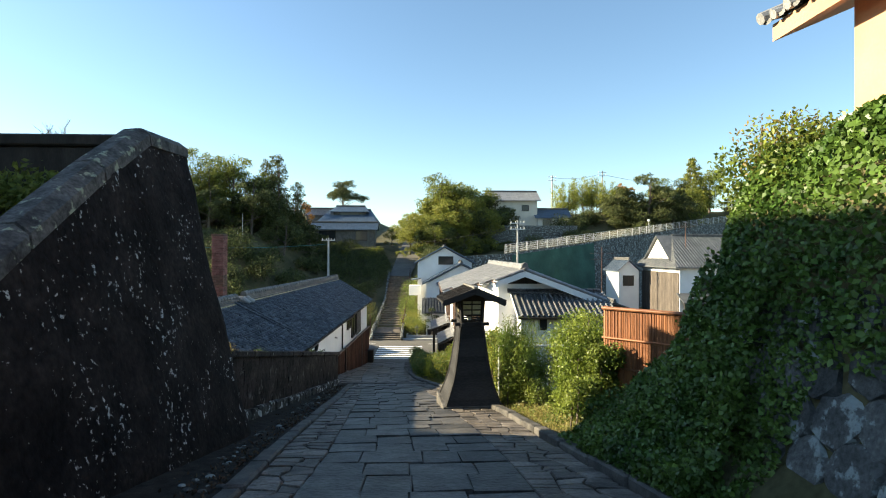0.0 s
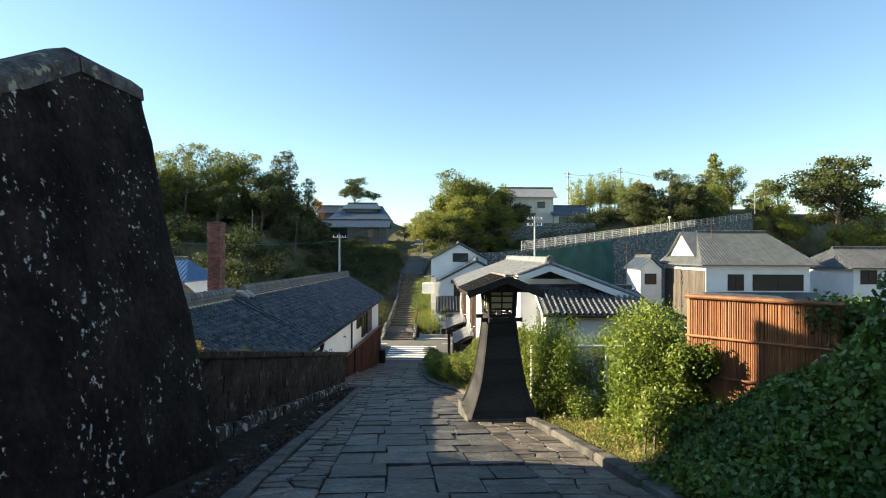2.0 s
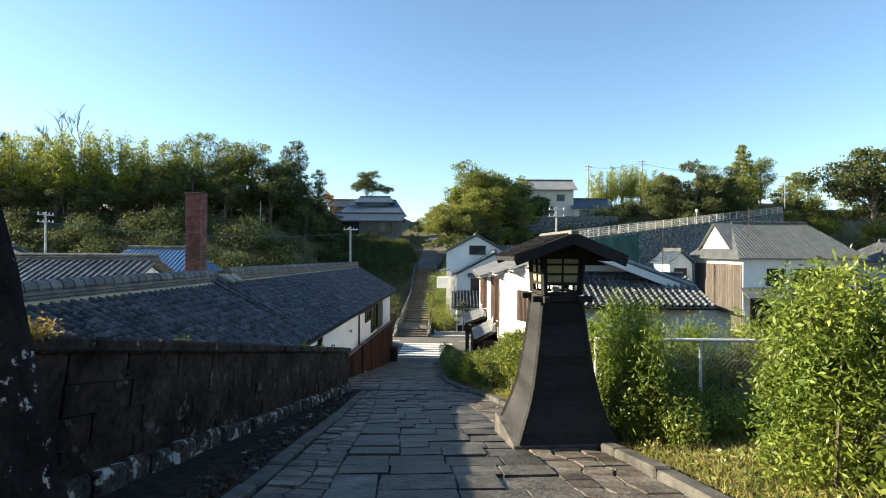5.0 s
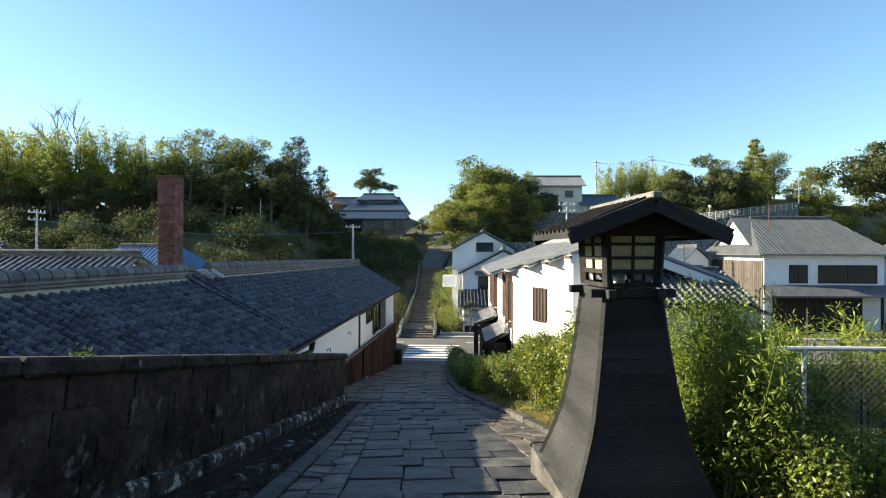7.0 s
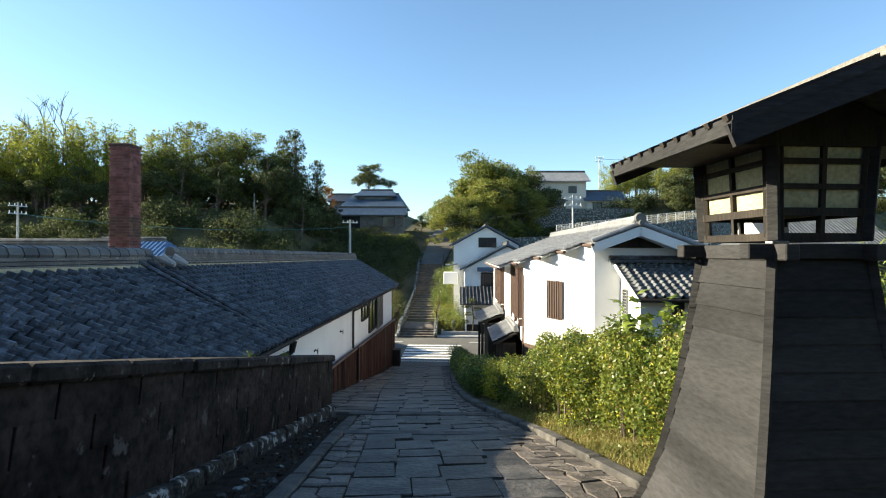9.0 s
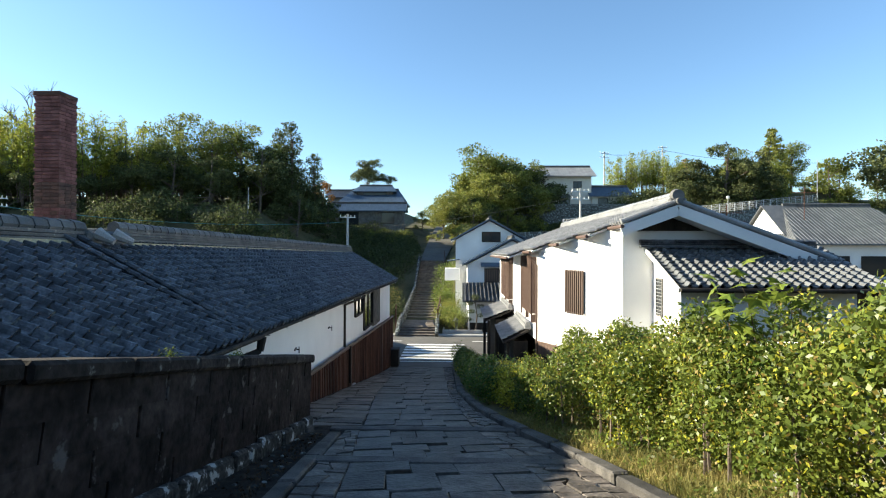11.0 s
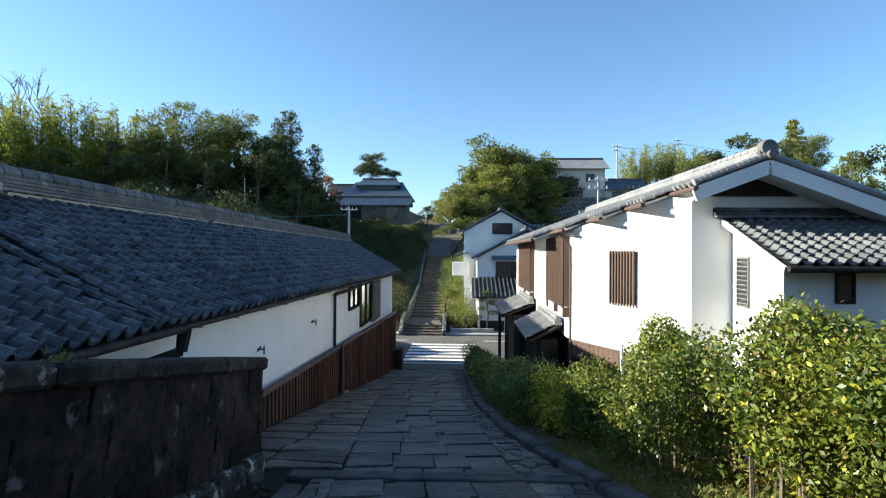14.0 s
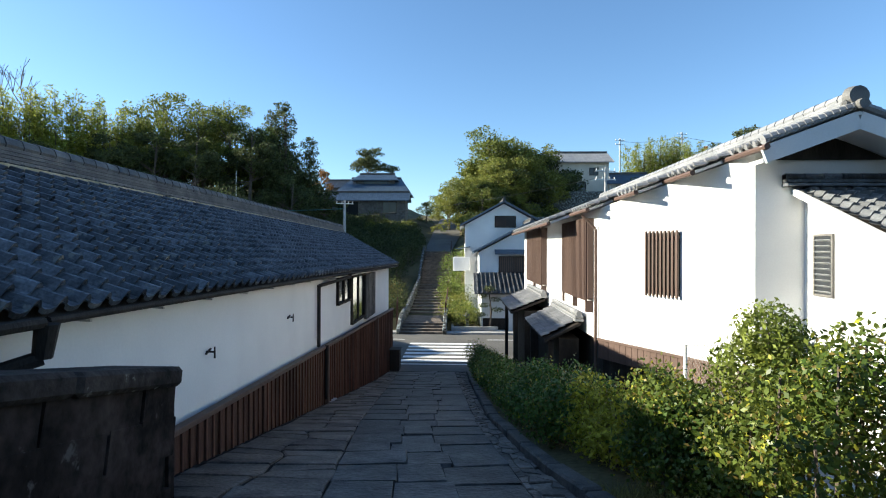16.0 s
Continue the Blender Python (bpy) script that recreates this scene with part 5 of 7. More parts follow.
# houses beyond
def plain_house(name, label, x0, x1, y0, y1, z0, z_eave, z_ridge, axis, wall, roof, over=0.6, windows=(), hip=0.0):
    """A house with a pitched, ribbed roof; windows are (face, from, to, low, high) on the south (y) or west (x) side."""
    h = thing(name, label, "house")
    part("wall", boxes(((x0, y0, z0), (x1, y1, z_eave))), wall, h)
    ax0, ax1, ay0, ay1 = x0 - over, x1 + over, y0 - over, y1 + over
    cx, cy = (x0 + x1) / 2, (y0 + y1) / 2
    drop = (z_ridge - z_eave) / ((ay1 - ay0) / 2 if axis == "x" else (ax1 - ax0) / 2) * over
    ze = z_eave - drop * 0.6
    if not hip:
        bm = bmesh.new()
        if axis == "x":
            prism(bm, [(x0, y0, z_eave), (x0, y1, z_eave), (x0, cy, z_ridge - 0.12)], (x1 - x0, 0, 0))
        else:
            prism(bm, [(x0, y0, z_eave), (x1, y0, z_eave), (cx, y0, z_ridge - 0.12)], (0, y1 - y0, 0))
        part("gable_wall", bm, wall, h)
    if axis == "x":
        r0, r1 = Vector((ax0 + hip, cy, z_ridge)), Vector((ax1 - hip, cy, z_ridge))
        slopes = [((ax0, ay0, ze), (ax1, ay0, ze), r1, r0), ((ax1, ay1, ze), (ax0, ay1, ze), r0, r1)]
        ends = [((ax0, ay1, ze), (ax0, ay0, ze), r0), ((ax1, ay0, ze), (ax1, ay1, ze), r1)]
    else:
        r0, r1 = Vector((cx, ay0 + hip, z_ridge)), Vector((cx, ay1 - hip, z_ridge))
        slopes = [((ax0, ay1, ze), (ax0, ay0, ze), r0, r1), ((ax1, ay0, ze), (ax1, ay1, ze), r1, r0)]
        ends = [((ax0, ay0, ze), (ax1, ay0, ze), r0), ((ax1, ay1, ze), (ax0, ay1, ze), r1)]
    for s in slopes + (ends if hip else []):
        bm = bmesh.new()
        prism(bm, s, (0, 0, 0.1))
        slope = part("roof_slope", bm, roof, h)
        a, b = Vector(s[0]), Vector(s[1])
        c, d = (Vector(s[3]), Vector(s[2])) if len(s) == 4 else (Vector(s[2]), Vector(s[2]))
        n = int((b - a).length / 0.34)
        bm = bmesh.new()
        e = (b - a).normalized()
        for k in range(n + 1):
            p = a.lerp(b, k / n)
            u = (p - a).length
            lo, hi = (c - a).dot(e), (d - a).dot(e)
            full = (b - a).length
            if u < lo:
                t = u / max(lo, 1e-6)
                q = a.lerp(c, t)
            elif u > hi:
                t = (full - u) / max(full - hi, 1e-6)
                q = b.lerp(d, t)
            else:
                q = c + e * (u - lo)
            if (q - p).length > 0.2:
                beam(bm, p + Vector((0, 0, 0.12)), q + Vector((0, 0, 0.12)), 0.12, 0.07)
        tagged(part("tile_ribs", bm, roof, slope), kind="stuff")
    bm = bmesh.new()
    ridge_run(bm, r0 + Vector((0, 0, 0.05)), r1 + Vector((0, 0, 0.05)), 0.3, 0.3, 2)
    part("ridge", bm, M_RIDGE, h)
    for face, a, b, lo, hi in windows:
        if face == "y":
            w = part("window", boxes(((a, y0 - 0.02, lo), (b, y0 + 0.02, hi))), M_GLASS, h)
            f = boxes(((a - 0.07, y0 - 0.06, lo - 0.07), (b + 0.07, y0 - 0.01, lo)), ((a - 0.07, y0 - 0.06, hi), (b + 0.07, y0 - 0.01, hi + 0.07)), ((a - 0.07, y0 - 0.05, lo), (a, y0 - 0.01, hi)), ((b, y0 - 0.05, lo), (b + 0.07, y0 - 0.01, hi)), (((a + b) / 2 - 0.03, y0 - 0.05, lo), ((a + b) / 2 + 0.03, y0 - 0.01, hi)))
        else:
            w = part("window", boxes(((x0 - 0.02, a, lo), (x0 + 0.02, b, hi))), M_GLASS, h)
            f = boxes(((x0 - 0.06, a - 0.07, lo - 0.07), (x0 - 0.01, b + 0.07, lo)), ((x0 - 0.06, a - 0.07, hi), (x0 - 0.01, b + 0.07, hi + 0.07)), ((x0 - 0.05, a - 0.07, lo), (x0 - 0.01, a, hi)), ((x0 - 0.05, b, lo), (x0 - 0.01, b + 0.07, hi)))
        part("window_frame", f, M_DARKWOOD, w)
    return h


# shop house by the stairs: tall gabled block behind, lower gabled block and tiled canopy in front
back = plain_house("gabled_house", "narrow white gabled house with a dark attic window", -1.3, 5.2, 66, 74, -7.5, 0.3, 2.2, "y", M_PLASTER, M_METALROOF, 0.45, (("y", 1.25, 2.9, 0.15, 1.0), ("x", 67, 67.6, -1.2, 0.0), ("x", 69, 69.6, -1.2, 0.0)))
front_block = plain_house("shop_house", "white shop house with brown lattice window and tiled canopy", -0.25, 7.6, 61.5, 66, -7.5, -1.95, 0.25, "y", M_PLASTER, M_METALROOF, 0.45, (("y", 1.3, 3.7, -3.6, -2.35),))
part("lattice", boxes(*[((1.3 + k * 0.16, 61.4, -3.6), (1.36 + k * 0.16, 61.45, -2.35)) for k in range(15)]), M_BROWNPAINT, front_block, "brown vertical lattice")
bm = bmesh.new()
prism(bm, [(0.9, 61.5, -1.85), (4.2, 61.5, -1.85), (4.2, 60.9, -2.15), (0.9, 60.9, -2.15)], (0, 0, 0.08))
part("window_hood", bm, M_METALROOF, front_block)
part("shopfront", boxes(((-0.2, 58.3, -7.5), (7.4, 61.5, -4.7))), M_PLASTER, front_block)
part("shop_opening", boxes(((2.0, 58.28, -7.4), (7.3, 58.31, -5.3)), ((-0.1, 58.28, -7.4), (1.7, 58.3, -6.6))), M_DARKWOOD, front_block)
part("shop_curtain", boxes(((2.05, 58.2, -6.1), (2.9, 58.24, -5.3))), M_RED, front_block, "crimson cloth shop curtain")
bm = bmesh.new()
prism(bm, [(-0.7, 57.8, -4.9), (7.8, 57.8, -4.9), (7.8, 61.5, -3.6), (-0.3, 61.5, -3.6)], (0, 0, 0.08))
part("canopy_roof", bm, M_TILE_J, front_block)
m = tile_frame((-0.7, 57.75, -4.86), (1, 0, 0), (0, 3.7, 1.3))
tagged(part("canopy_tiling", tile_field(m, 26, 14, lambda u, v: True, 0.32, 0.28), M_TILE_J, front_block, "rows of grey canopy tiles"), kind="stuff")
bal = part("balcony", boxes(((-2.3, 65.2, -3.55), (-0.9, 67.2, -2.4)), bevel=0.03), M_PLASTER, back, "white boxed balcony")
bm = bmesh.new()
prism(bm, [(-2.1, 64.8, -1.75), (-0.9, 64.8, -1.6), (-0.9, 67.6, -1.6), (-2.1, 67.6, -1.75)], (0, 0, 0.08))
part("balcony_hood", bm, M_METALROOF, bal)

# large house with a hipped roof
mh = plain_house("merchant_house", "white and dark timber house with a grey hipped tile roof", 28.4, 39.6, 61.5, 72.3, -7.5, 0.1, 3.5, "x", M_PLASTER, M_TILE_MID, 0.8, (("y", 30.8, 32.4, -2.75, -1.15), ("y", 33.5, 38.85, -2.75, -1.15)), 2.3)
for k in range(30):
    y = 61.6 + k * 0.355
    part("board", boxes(((28.3, y, -7.4), (28.38, y + 0.32, -0.7)), bevel=0.006), M_GREYBROWN, mh)
bm = bmesh.new()
prism(bm, [(28.2, 63.5, 0.75), (28.2, 70.3, 0.75), (28.2, 66.9, 3.4)], (1.6, 0, 0))
part("gable_panel", bm, M_PLASTER, mh, "white plastered gable panel")
for s in (-1, 1):
    bm = bmesh.new()
    prism(bm, [(27.9, 66.9, 3.62), (27.9, 66.9 + s * 3.8, 0.72), (31.0, 66.9 + s * 3.8, 0.72), (31.0, 66.9, 3.62)], (0, 0, 0.1))
    part("gable_roof", bm, M_TILE_MID, mh)
part("cornice", boxes(((28.0, 61.2, -0.25), (40.0, 61.48, 0.12)), ((28.0, 61.48, -0.25), (28.28, 72.6, 0.12)), bevel=0.04), M_PLASTER, mh)
bm = bmesh.new()
prism(bm, [(28.0, 59.6, -4.0), (40.4, 59.6, -4.0), (40.4, 61.45, -3.1), (28.0, 61.45, -3.1)], (0, 0, 0.12))
part("pent_roof", bm, M_TILE_MID, mh)
part("shop_opening", boxes(((29, 61.4, -7.4), (37.5, 61.47, -4.2))), M_DARKWOOD, mh)
for x in (28.3, 31.5, 34.8, 38.2, 40.0):
    part("post", boxes(((x - 0.09, 59.8, -7.5), (x + 0.09, 59.98, -3.95))), M_DARKWOOD, mh)
plain_house("side_store", "small white gabled storehouse", 24.4, 27.0, 70, 75, -7.5, -0.7, 0.6, "y", M_PLASTER, M_METALROOF, 0.3, (("y", 25.0, 26.3, -2.6, -1.4),))
plain_house("white_block", "white rendered house with a shallow grey roof", 45.5, 60, 63, 72, -7.5, -0.3, 1.7, "x", M_PLASTER, M_TILE_J, 0.7, (("y", 46.3, 48.0, -2.1, -0.7), ("y", 49.3, 51.0, -2.1, -0.7), ("y", 53.0, 54.8, -2.1, -0.7), ("y", 46.5, 48.0, -5, -3.6), ("y", 49.3, 51.0, -5, -3.6)), 1.5)

# hill house, old residence and the roofs behind the storehouse
plain_house("hill_house", "cream two-storey house on the hilltop", 11.4, 20.0, 101, 108, 5.0, 11.2, 13.0, "x", M_CREAM, M_TILE_NEW, 0.6, (("y", 12.3, 14.3, 6.4, 8.0), ("y", 17.2, 18.4, 9.3, 10.3), ("y", 15.2, 16.6, 6.2, 8.2), ("x", 103, 104.5, 9, 10.4)))
plain_house("hill_house_wing", "low cream wing with a blue-grey roof", 20.0, 25.8, 100.5, 106, 5.0, 8.0, 9.6, "x", M_CREAM, M_METALROOF, 0.5, (("y", 21.0, 22.4, 6.2, 7.6),))
plain_house("old_residence", "old dark timber residence with a blue-grey tiled roof", -20.4, -10.8, 106, 114, 2.0, 7.5, 9.8, "x", M_GREYWOOD, M_SLATE, 0.9, (("y", -13.4, -11.6, 4.2, 6.2), ("y", -18.6, -15.5, 3.5, 6.0)), 1.6)
old = plain_house("old_residence_porch", "tiled porch range of the old residence", -21.5, -10.2, 103.6, 106, 2.0, 5.9, 7.0, "x", M_GREYWOOD, M_SLATE, 0.6, (("y", -13.6, -11.6, 3.8, 5.5), ("y", -20.5, -17.5, 3.2, 5.5)))
plain_house("old_residence_upper", "upper tiled tier of the old residence", -18.6, -12.4, 108, 112, 7.6, 9.5, 10.5, "x", M_GREYWOOD, M_SLATE, 0.7, (("y", -17.5, -13.5, 8.6, 9.3),), 0.9)
plain_house("far_roof", "distant grey tiled roof on the hill", -26, -19, 118, 124, 4, 9.4, 10.9, "x", M_GREYWOOD, M_TILE_J, 0.5, ())
plain_house("neighbour_house", "white house with a ribbed tile roof behind the storehouse", -31, -15.8, 30.5, 36, -7.5, -1.6, -0.25, "x", M_PLASTER, M_TILE_J, 0.5, (("y", -20, -18.5, -3.2, -2.0),))
plain_house("blue_roof_house", "white house with a blue metal roof", -29, -22, 49, 55, -7.5, -1.35, 0.3, "x", M_PLASTER, surface("blue_metal_roof", (0.05, 0.12, 0.24), (0.07, 0.15, 0.29), 2, 0.5, 0.05, 40), 0.5, (("y", -26, -24.6, -3.2, -1.9),), 1.5)
plain_house("west_house", "low house with a blue-grey roof by the wood", -60, -44, 56, 62, -7.5, -0.6, 0.6, "x", M_CREAM, M_METALROOF, 0.5, ())


# retaining wall with green netting, fence above it
def retaining():
    r = thing("wall_retaining", "tall grey retaining wall draped with green netting", "wall", kind="structure")
    line = [(2.5, 66.0), (10, 70.3), (25, 81.5), (40, 92.7), (60, 107)]
    def top(x):
        return 1.0 + 0.13 * max(0.0, x - 7)
    for (xa, ya), (xb, yb) in zip(line, line[1:]):
        bm = bmesh.new()
        prism(bm, [(xa, ya, -7.6), (xb, yb, -7.6), (xb, yb + 1.2, top(xb)), (xa, ya + 1.2, top(xa))], (0, 0.5, 0))
        part("panel", bm, M_STONE, r)
    bm = bmesh.new()
    verts = []
    n = 30
    for i in range(n + 1):
        x = 11 + 14.0 * i / n
        y = 70.3 + (x - 10) * 0.747
        for k in range(9):
            u = k / 8
            verts.append((x, y - 0.15 + 1.2 * u + 0.12 * noise.noise((x, u * 3, 1)), -7.4 + (top(x) + 7.1) * u))
    faces = [(i * 9 + k, (i + 1) * 9 + k, (i + 1) * 9 + k + 1, i * 9 + k + 1) for i in range(n) for k in range(8)]
    part("netting", (verts, [], faces), M_NET, r, "dark green slope netting")
    f = thing("hillside_fence", "pale mesh guard fence along the hillside lane", "fence")
    for (xa, ya), (xb, yb) in zip(line[1:], line[2:]):
        n = int(math.hypot(xb - xa, yb - ya) / 2)
        for k in range(n):
            x, y = xa + (xb - xa) * k / n, ya + (yb - ya) * k / n + 1.4
            bm = bmesh.new()
            rod(bm, (x, y, top(x) - 0.3), (x, y, top(x) + 1.25), 0.05, 0.05, 6)
            part("post", bm, M_STEEL, f)
        bm = bmesh.new()
        for z in (0.15, 0.42, 0.69, 0.96, 1.22):
            rod(bm, (xa, ya + 1.4, top(xa) + z), (xb, yb + 1.4, top(xb) + z), 0.022, 0.022, 5)
        m = int(math.hypot(xb - xa, yb - ya) / 0.25)
        for k in range(m):
            x, y = xa + (xb - xa) * k / m, ya + (yb - ya) * k / m + 1.4
            rod(bm, (x, y, top(x) + 0.1), (x, y, top(x) + 1.25), 0.012, 0.012, 4)
        part("mesh_panel", bm, M_STEEL, f)
    tagged(link("wall_hill", boxes(((5.5, 95.5, 1.0), (26, 96.3, 6.3)), bevel=0.05), M_STONE), "dark fitted-stone terrace wall on the hill", "wall", kind="structure")


retaining()

# poles and cables
utility_pole("grey concrete utility pole by the shop houses", (11.2, 69.0, -7.4), 13.0, 2, 10)
utility_pole("grey concrete utility pole below the old residence", (-14.4, 79.5, land(-14.4, 79.5)), 3.6 - land(-14.4, 79.5), 1, 20, 0.2)
utility_pole("tall utility pole on the hill", (27.3, 121, 8), 10.7, 2, 15, 0.2)
utility_pole("tall utility pole on the hill", (38.5, 121, 8), 11.8, 2, 10, 0.2)
utility_pole("utility pole beside the bamboo wood", (-43.5, 63, land(-43.5, 63)), 4.3 - land(-43.5, 63), 2, 80)
utility_pole("slim steel pole below the wood", (-27.5, 82, land(-27.5, 82)), 7.2 - land(-27.5, 82), 0, 0, 0.07)
utility_pole("slim steel pole below the wood", (-28.3, 82.3, land(-28.3, 82)), 4.6 - land(-28.3, 82), 0, 0, 0.06)
utility_pole("slim pole on the far hill", (66, 118, 8), 8.5, 0, 0, 0.09)
cable((-43.5, 63, 3.2), (-14.4, 79.5, 2.7), 0.9, 0.03, M_BLUECABLE, "blue-sleeved overhead power cable")
cable((-43.5, 63, 4.2), (-90, 60, 5.0), 0.8, 0.02, M_WIRE, "thin black overhead wire")
cable((27.3, 121, 18.2), (38.5, 121, 19.2), 0.6, 0.03, M_WIRE, "thin black overhead wire")
cable((38.5, 121, 19), (66, 118, 16), 0.9, 0.03, M_WIRE, "thin black overhead wire")
cable((-14.4, 79.5, 1.8), (11.2, 69, 4.8), 0.5, 0.015, M_WIRE, "thin black overhead wire")


def antenna(at, h):
    a = thing("tv_antenna", "rusty television antenna mast with crossed aerials", "antenna", at=at)
    bm = bmesh.new()
    rod(bm, (0, 0, -1), (0, 0, h), 0.035, 0.03, 6)
    part("mast", bm, M_BROWNWOOD, a)
    for z in (h - 0.5, h - 1.0):
        bm = bmesh.new()
        rod(bm, (-1.0, 0, z), (1.0, 0, z), 0.015, 0.015, 5)
        for k in range(9):
            x = -0.95 + k * 0.24
            rod(bm, (x, -0.25, z), (x, 0.25, z), 0.008, 0.008, 4)
        part("aerial", bm, M_BROWNWOOD, a)


antenna((14.6, 46, -4.0), 6.0)
antenna((30.5, 64.5, 3.0), 2.2)
lamp = thing("street_lamp", "slim street lamp on the hillside lane", "street lamp", at=(38.4, 95, 4.7))
bm = bmesh.new()
rod(bm, (0, 0, -1), (0, 0, 2.4), 0.05, 0.04, 8)
part("post", bm, M_STEEL, lamp)
part("lantern", boxes(((-0.18, -0.18, 2.4), (0.18, 0.18, 2.75)), bevel=0.05), M_WHITEPIPE, lamp)
plain_house("low_store", "low store with a dark tiled roof in the yard", 10.5, 16.5, 40, 47, -7.5, -3.4, -2.2, "y", M_CREAM, M_TILE_J, 0.5, ())


# trees of the hills
def plant(proto, x, y, scale, turn, sink=0.0, z=None):
    base = land(x, y) - sink if z is None else z
    c = copy_thing(proto, pose(x, y, base, 0, 0, turn) @ Matrix.Scale(scale, 4))
    return c


broad = tree("broadleaf_tree", "tall green broadleaf tree on the hillside", 13, 4.6, M_LEAF_TREE, 11, "broad", 9500, 0.27)
broad.matrix_world = pose(-39.5, 89, land(-39.5, 89))
broad2 = tree("broadleaf_tree", "spreading green broadleaf tree on the hillside", 12, 4.2, M_LEAF_TREE, 23, "broad", 9500, 0.26, 0.2)
broad2.matrix_world = pose(-31.5, 89, land(-31.5, 89))
dark = tree("evergreen_tree", "dense dark evergreen tree on the slope", 9, 4.4, M_LEAF_DARK, 31, "broad", 8000, 0.28, 0.08)
dark.matrix_world = pose(-27.5, 86, land(-27.5, 86))
cedar = tree("cedar_tree", "tall pointed dark cedar tree", 13, 3.2, M_LEAF_DARK, 37, "cone", 9000, 0.25, 0.1)
cedar.matrix_world = pose(-24.6, 90, land(-24.6, 90))
bamboo = tree("bamboo_grove", "tall feathery yellow-green bamboo grove", 11, 3.2, M_LEAF_BAMBOO, 41, "bamboo", 7500, 0.42)
bamboo.matrix_world = pose(-49, 84, land(-49, 84))
pine = tree("pine_tree", "old pine with flat layered foliage", 8, 3.8, M_LEAF_DARK, 43, "pine", 9000, 0.2)
pine.matrix_world = pose(-19.4, 124, 6.6) @ Matrix.Scale(1.28, 4)
yellow = tree("yellow_tree", "yellow-green autumn tree on the slope", 9, 4.0, M_LEAF_YEL, 47, "broad", 9000, 0.21, 0.12)
yellow.matrix_world = pose(0.4, 97, land(0.4, 97) - 0.5)
ginkgo = tree("ginkgo_tree", "yellow-green pointed ginkgo tree", 11, 4.2, M_LEAF_YEL, 53, "cone", 5500, 0.36, 0.2)
ginkgo.matrix_world = pose(55, 113, land(55, 113))
rust = tree("autumn_tree", "small rust-coloured autumn tree", 5, 2.6, M_LEAF_RUST, 59, "broad", 3000, 0.25, 0.2)
rust.matrix_world = pose(-24.5, 108, land(-24.5, 108))

for x, y, s, a in ((-36, 92, 0.95, 80), (-45, 92, 0.9, 200), (-34.5, 87, 0.75, 140), (3.5, 96, 0.72, 70), (44, 104, 0.66, 10), (72, 118, 1.0, 50), (90, 116, 1.1, 120), (64, 112, 0.85, 250)):
    plant(broad, x, y, s, a)
for x, y, s, a in ((-28, 92, 0.85, 30), (-42, 87, 0.7, 120), (2.6, 97, 1.15, 200), (5.5, 99, 0.95, 60), (36, 106, 0.58, 60), (80, 112, 0.9, 300), (60, 116, 0.8, 20)):
    plant(broad2, x, y, s, a)
for x, y, s, a in ((-33, 83, 0.8, 20), (-38, 83, 0.85, 100), (-43, 83, 0.8, 170), (-49, 80, 0.75, 220), (-55, 80, 0.8, 20), (-22, 84, 0.75, 50), (-20, 92, 0.7, 110), (-61, 80, 0.8, 190), (4.5, 93, 1.05, 80), (7.5, 97, 1.15, 150), (11.4, 99, 1.1, 15), (8.8, 99.5, 1.25, 77), (1.5, 90, 0.8, 20), (40, 100, 1.15, 30), (35.5, 101, 0.9, 200), (46, 102, 1.0, 260), (52, 104, 0.7, 90), (58, 108, 0.7, 10), (66, 108, 0.75, 70), (74, 108, 0.8, 150), (84, 106, 0.85, 230)):
    plant(dark, x, y, s, a, 0.6)
for k in range(15):
    plant(dark, -76 + 3.6 * k, 93.5 + 1.5 * (k % 2), 0.78 + 0.06 * (k % 3), 47 * k, 0.8)
for k in range(26):
    plant(dark, -78 + 2.2 * k, 97 + 2 * (k % 2), 0.5 + 0.05 * (k % 3), 67 * k, 1.0)
for x, y, s, a in ((-21.8, 92, 0.8, 60), (-27.5, 94, 0.9, 140), (-69, 88, 0.9, 10)):
    plant(cedar, x, y, s, a)
for x, y, s, a in ((-53, 82, 1.0, 40), (-57.5, 84, 0.95, 100), (-62, 82, 1.0, 170), (-67, 84, 1.05, 230), (-46, 86, 0.95, 300), (-72, 83, 0.95, 60), (28.5, 112, 0.7, 0), (32, 113, 0.75, 70), (92, 110, 0.8, 130), (35, 111, 0.68, 200)):
    plant(bamboo, x, y, s, a)
plant(pine, 81, 116, 2.2, 70)
plant(pine, 88, 122, 1.5, 190)
for x, y, s, a in ((-4.3, 130, 0.75, 50), (-6.4, 134, 0.6, 0), (0.6, 108, 0.9, 120), (1.2, 89, 0.75, 90), (2.5, 92, 1.0, 10), (1.0, 104, 0.8, 200), (4.0, 94.5, 1.05, 120), (7.2, 95, 1.05, 220), (10.3, 95.2, 0.8, 20), (-0.2, 93, 0.7, 60), (2.2, 99, 1.1, 300), (-7.5, 112, 0.4, 30), (6, 91, 0.5, 160), (95, 104, 0.8, 20), (-64, 92, 0.6, 0), (-3.4, 101, 0.75, 250), (-1.6, 98, 0.85, 140), (9.3, 96.5, 1.15, 310), (6.2, 98, 1.3, 85)):
    plant(yellow, x, y, s, a)
for x, y, s, a in ((10.2, 98, 0.9, 40), (61, 110, 1.3, 70), (70, 112, 1.2, 20), (42, 118, 1.2, 100)):
    plant(rust, x, y, s, a)


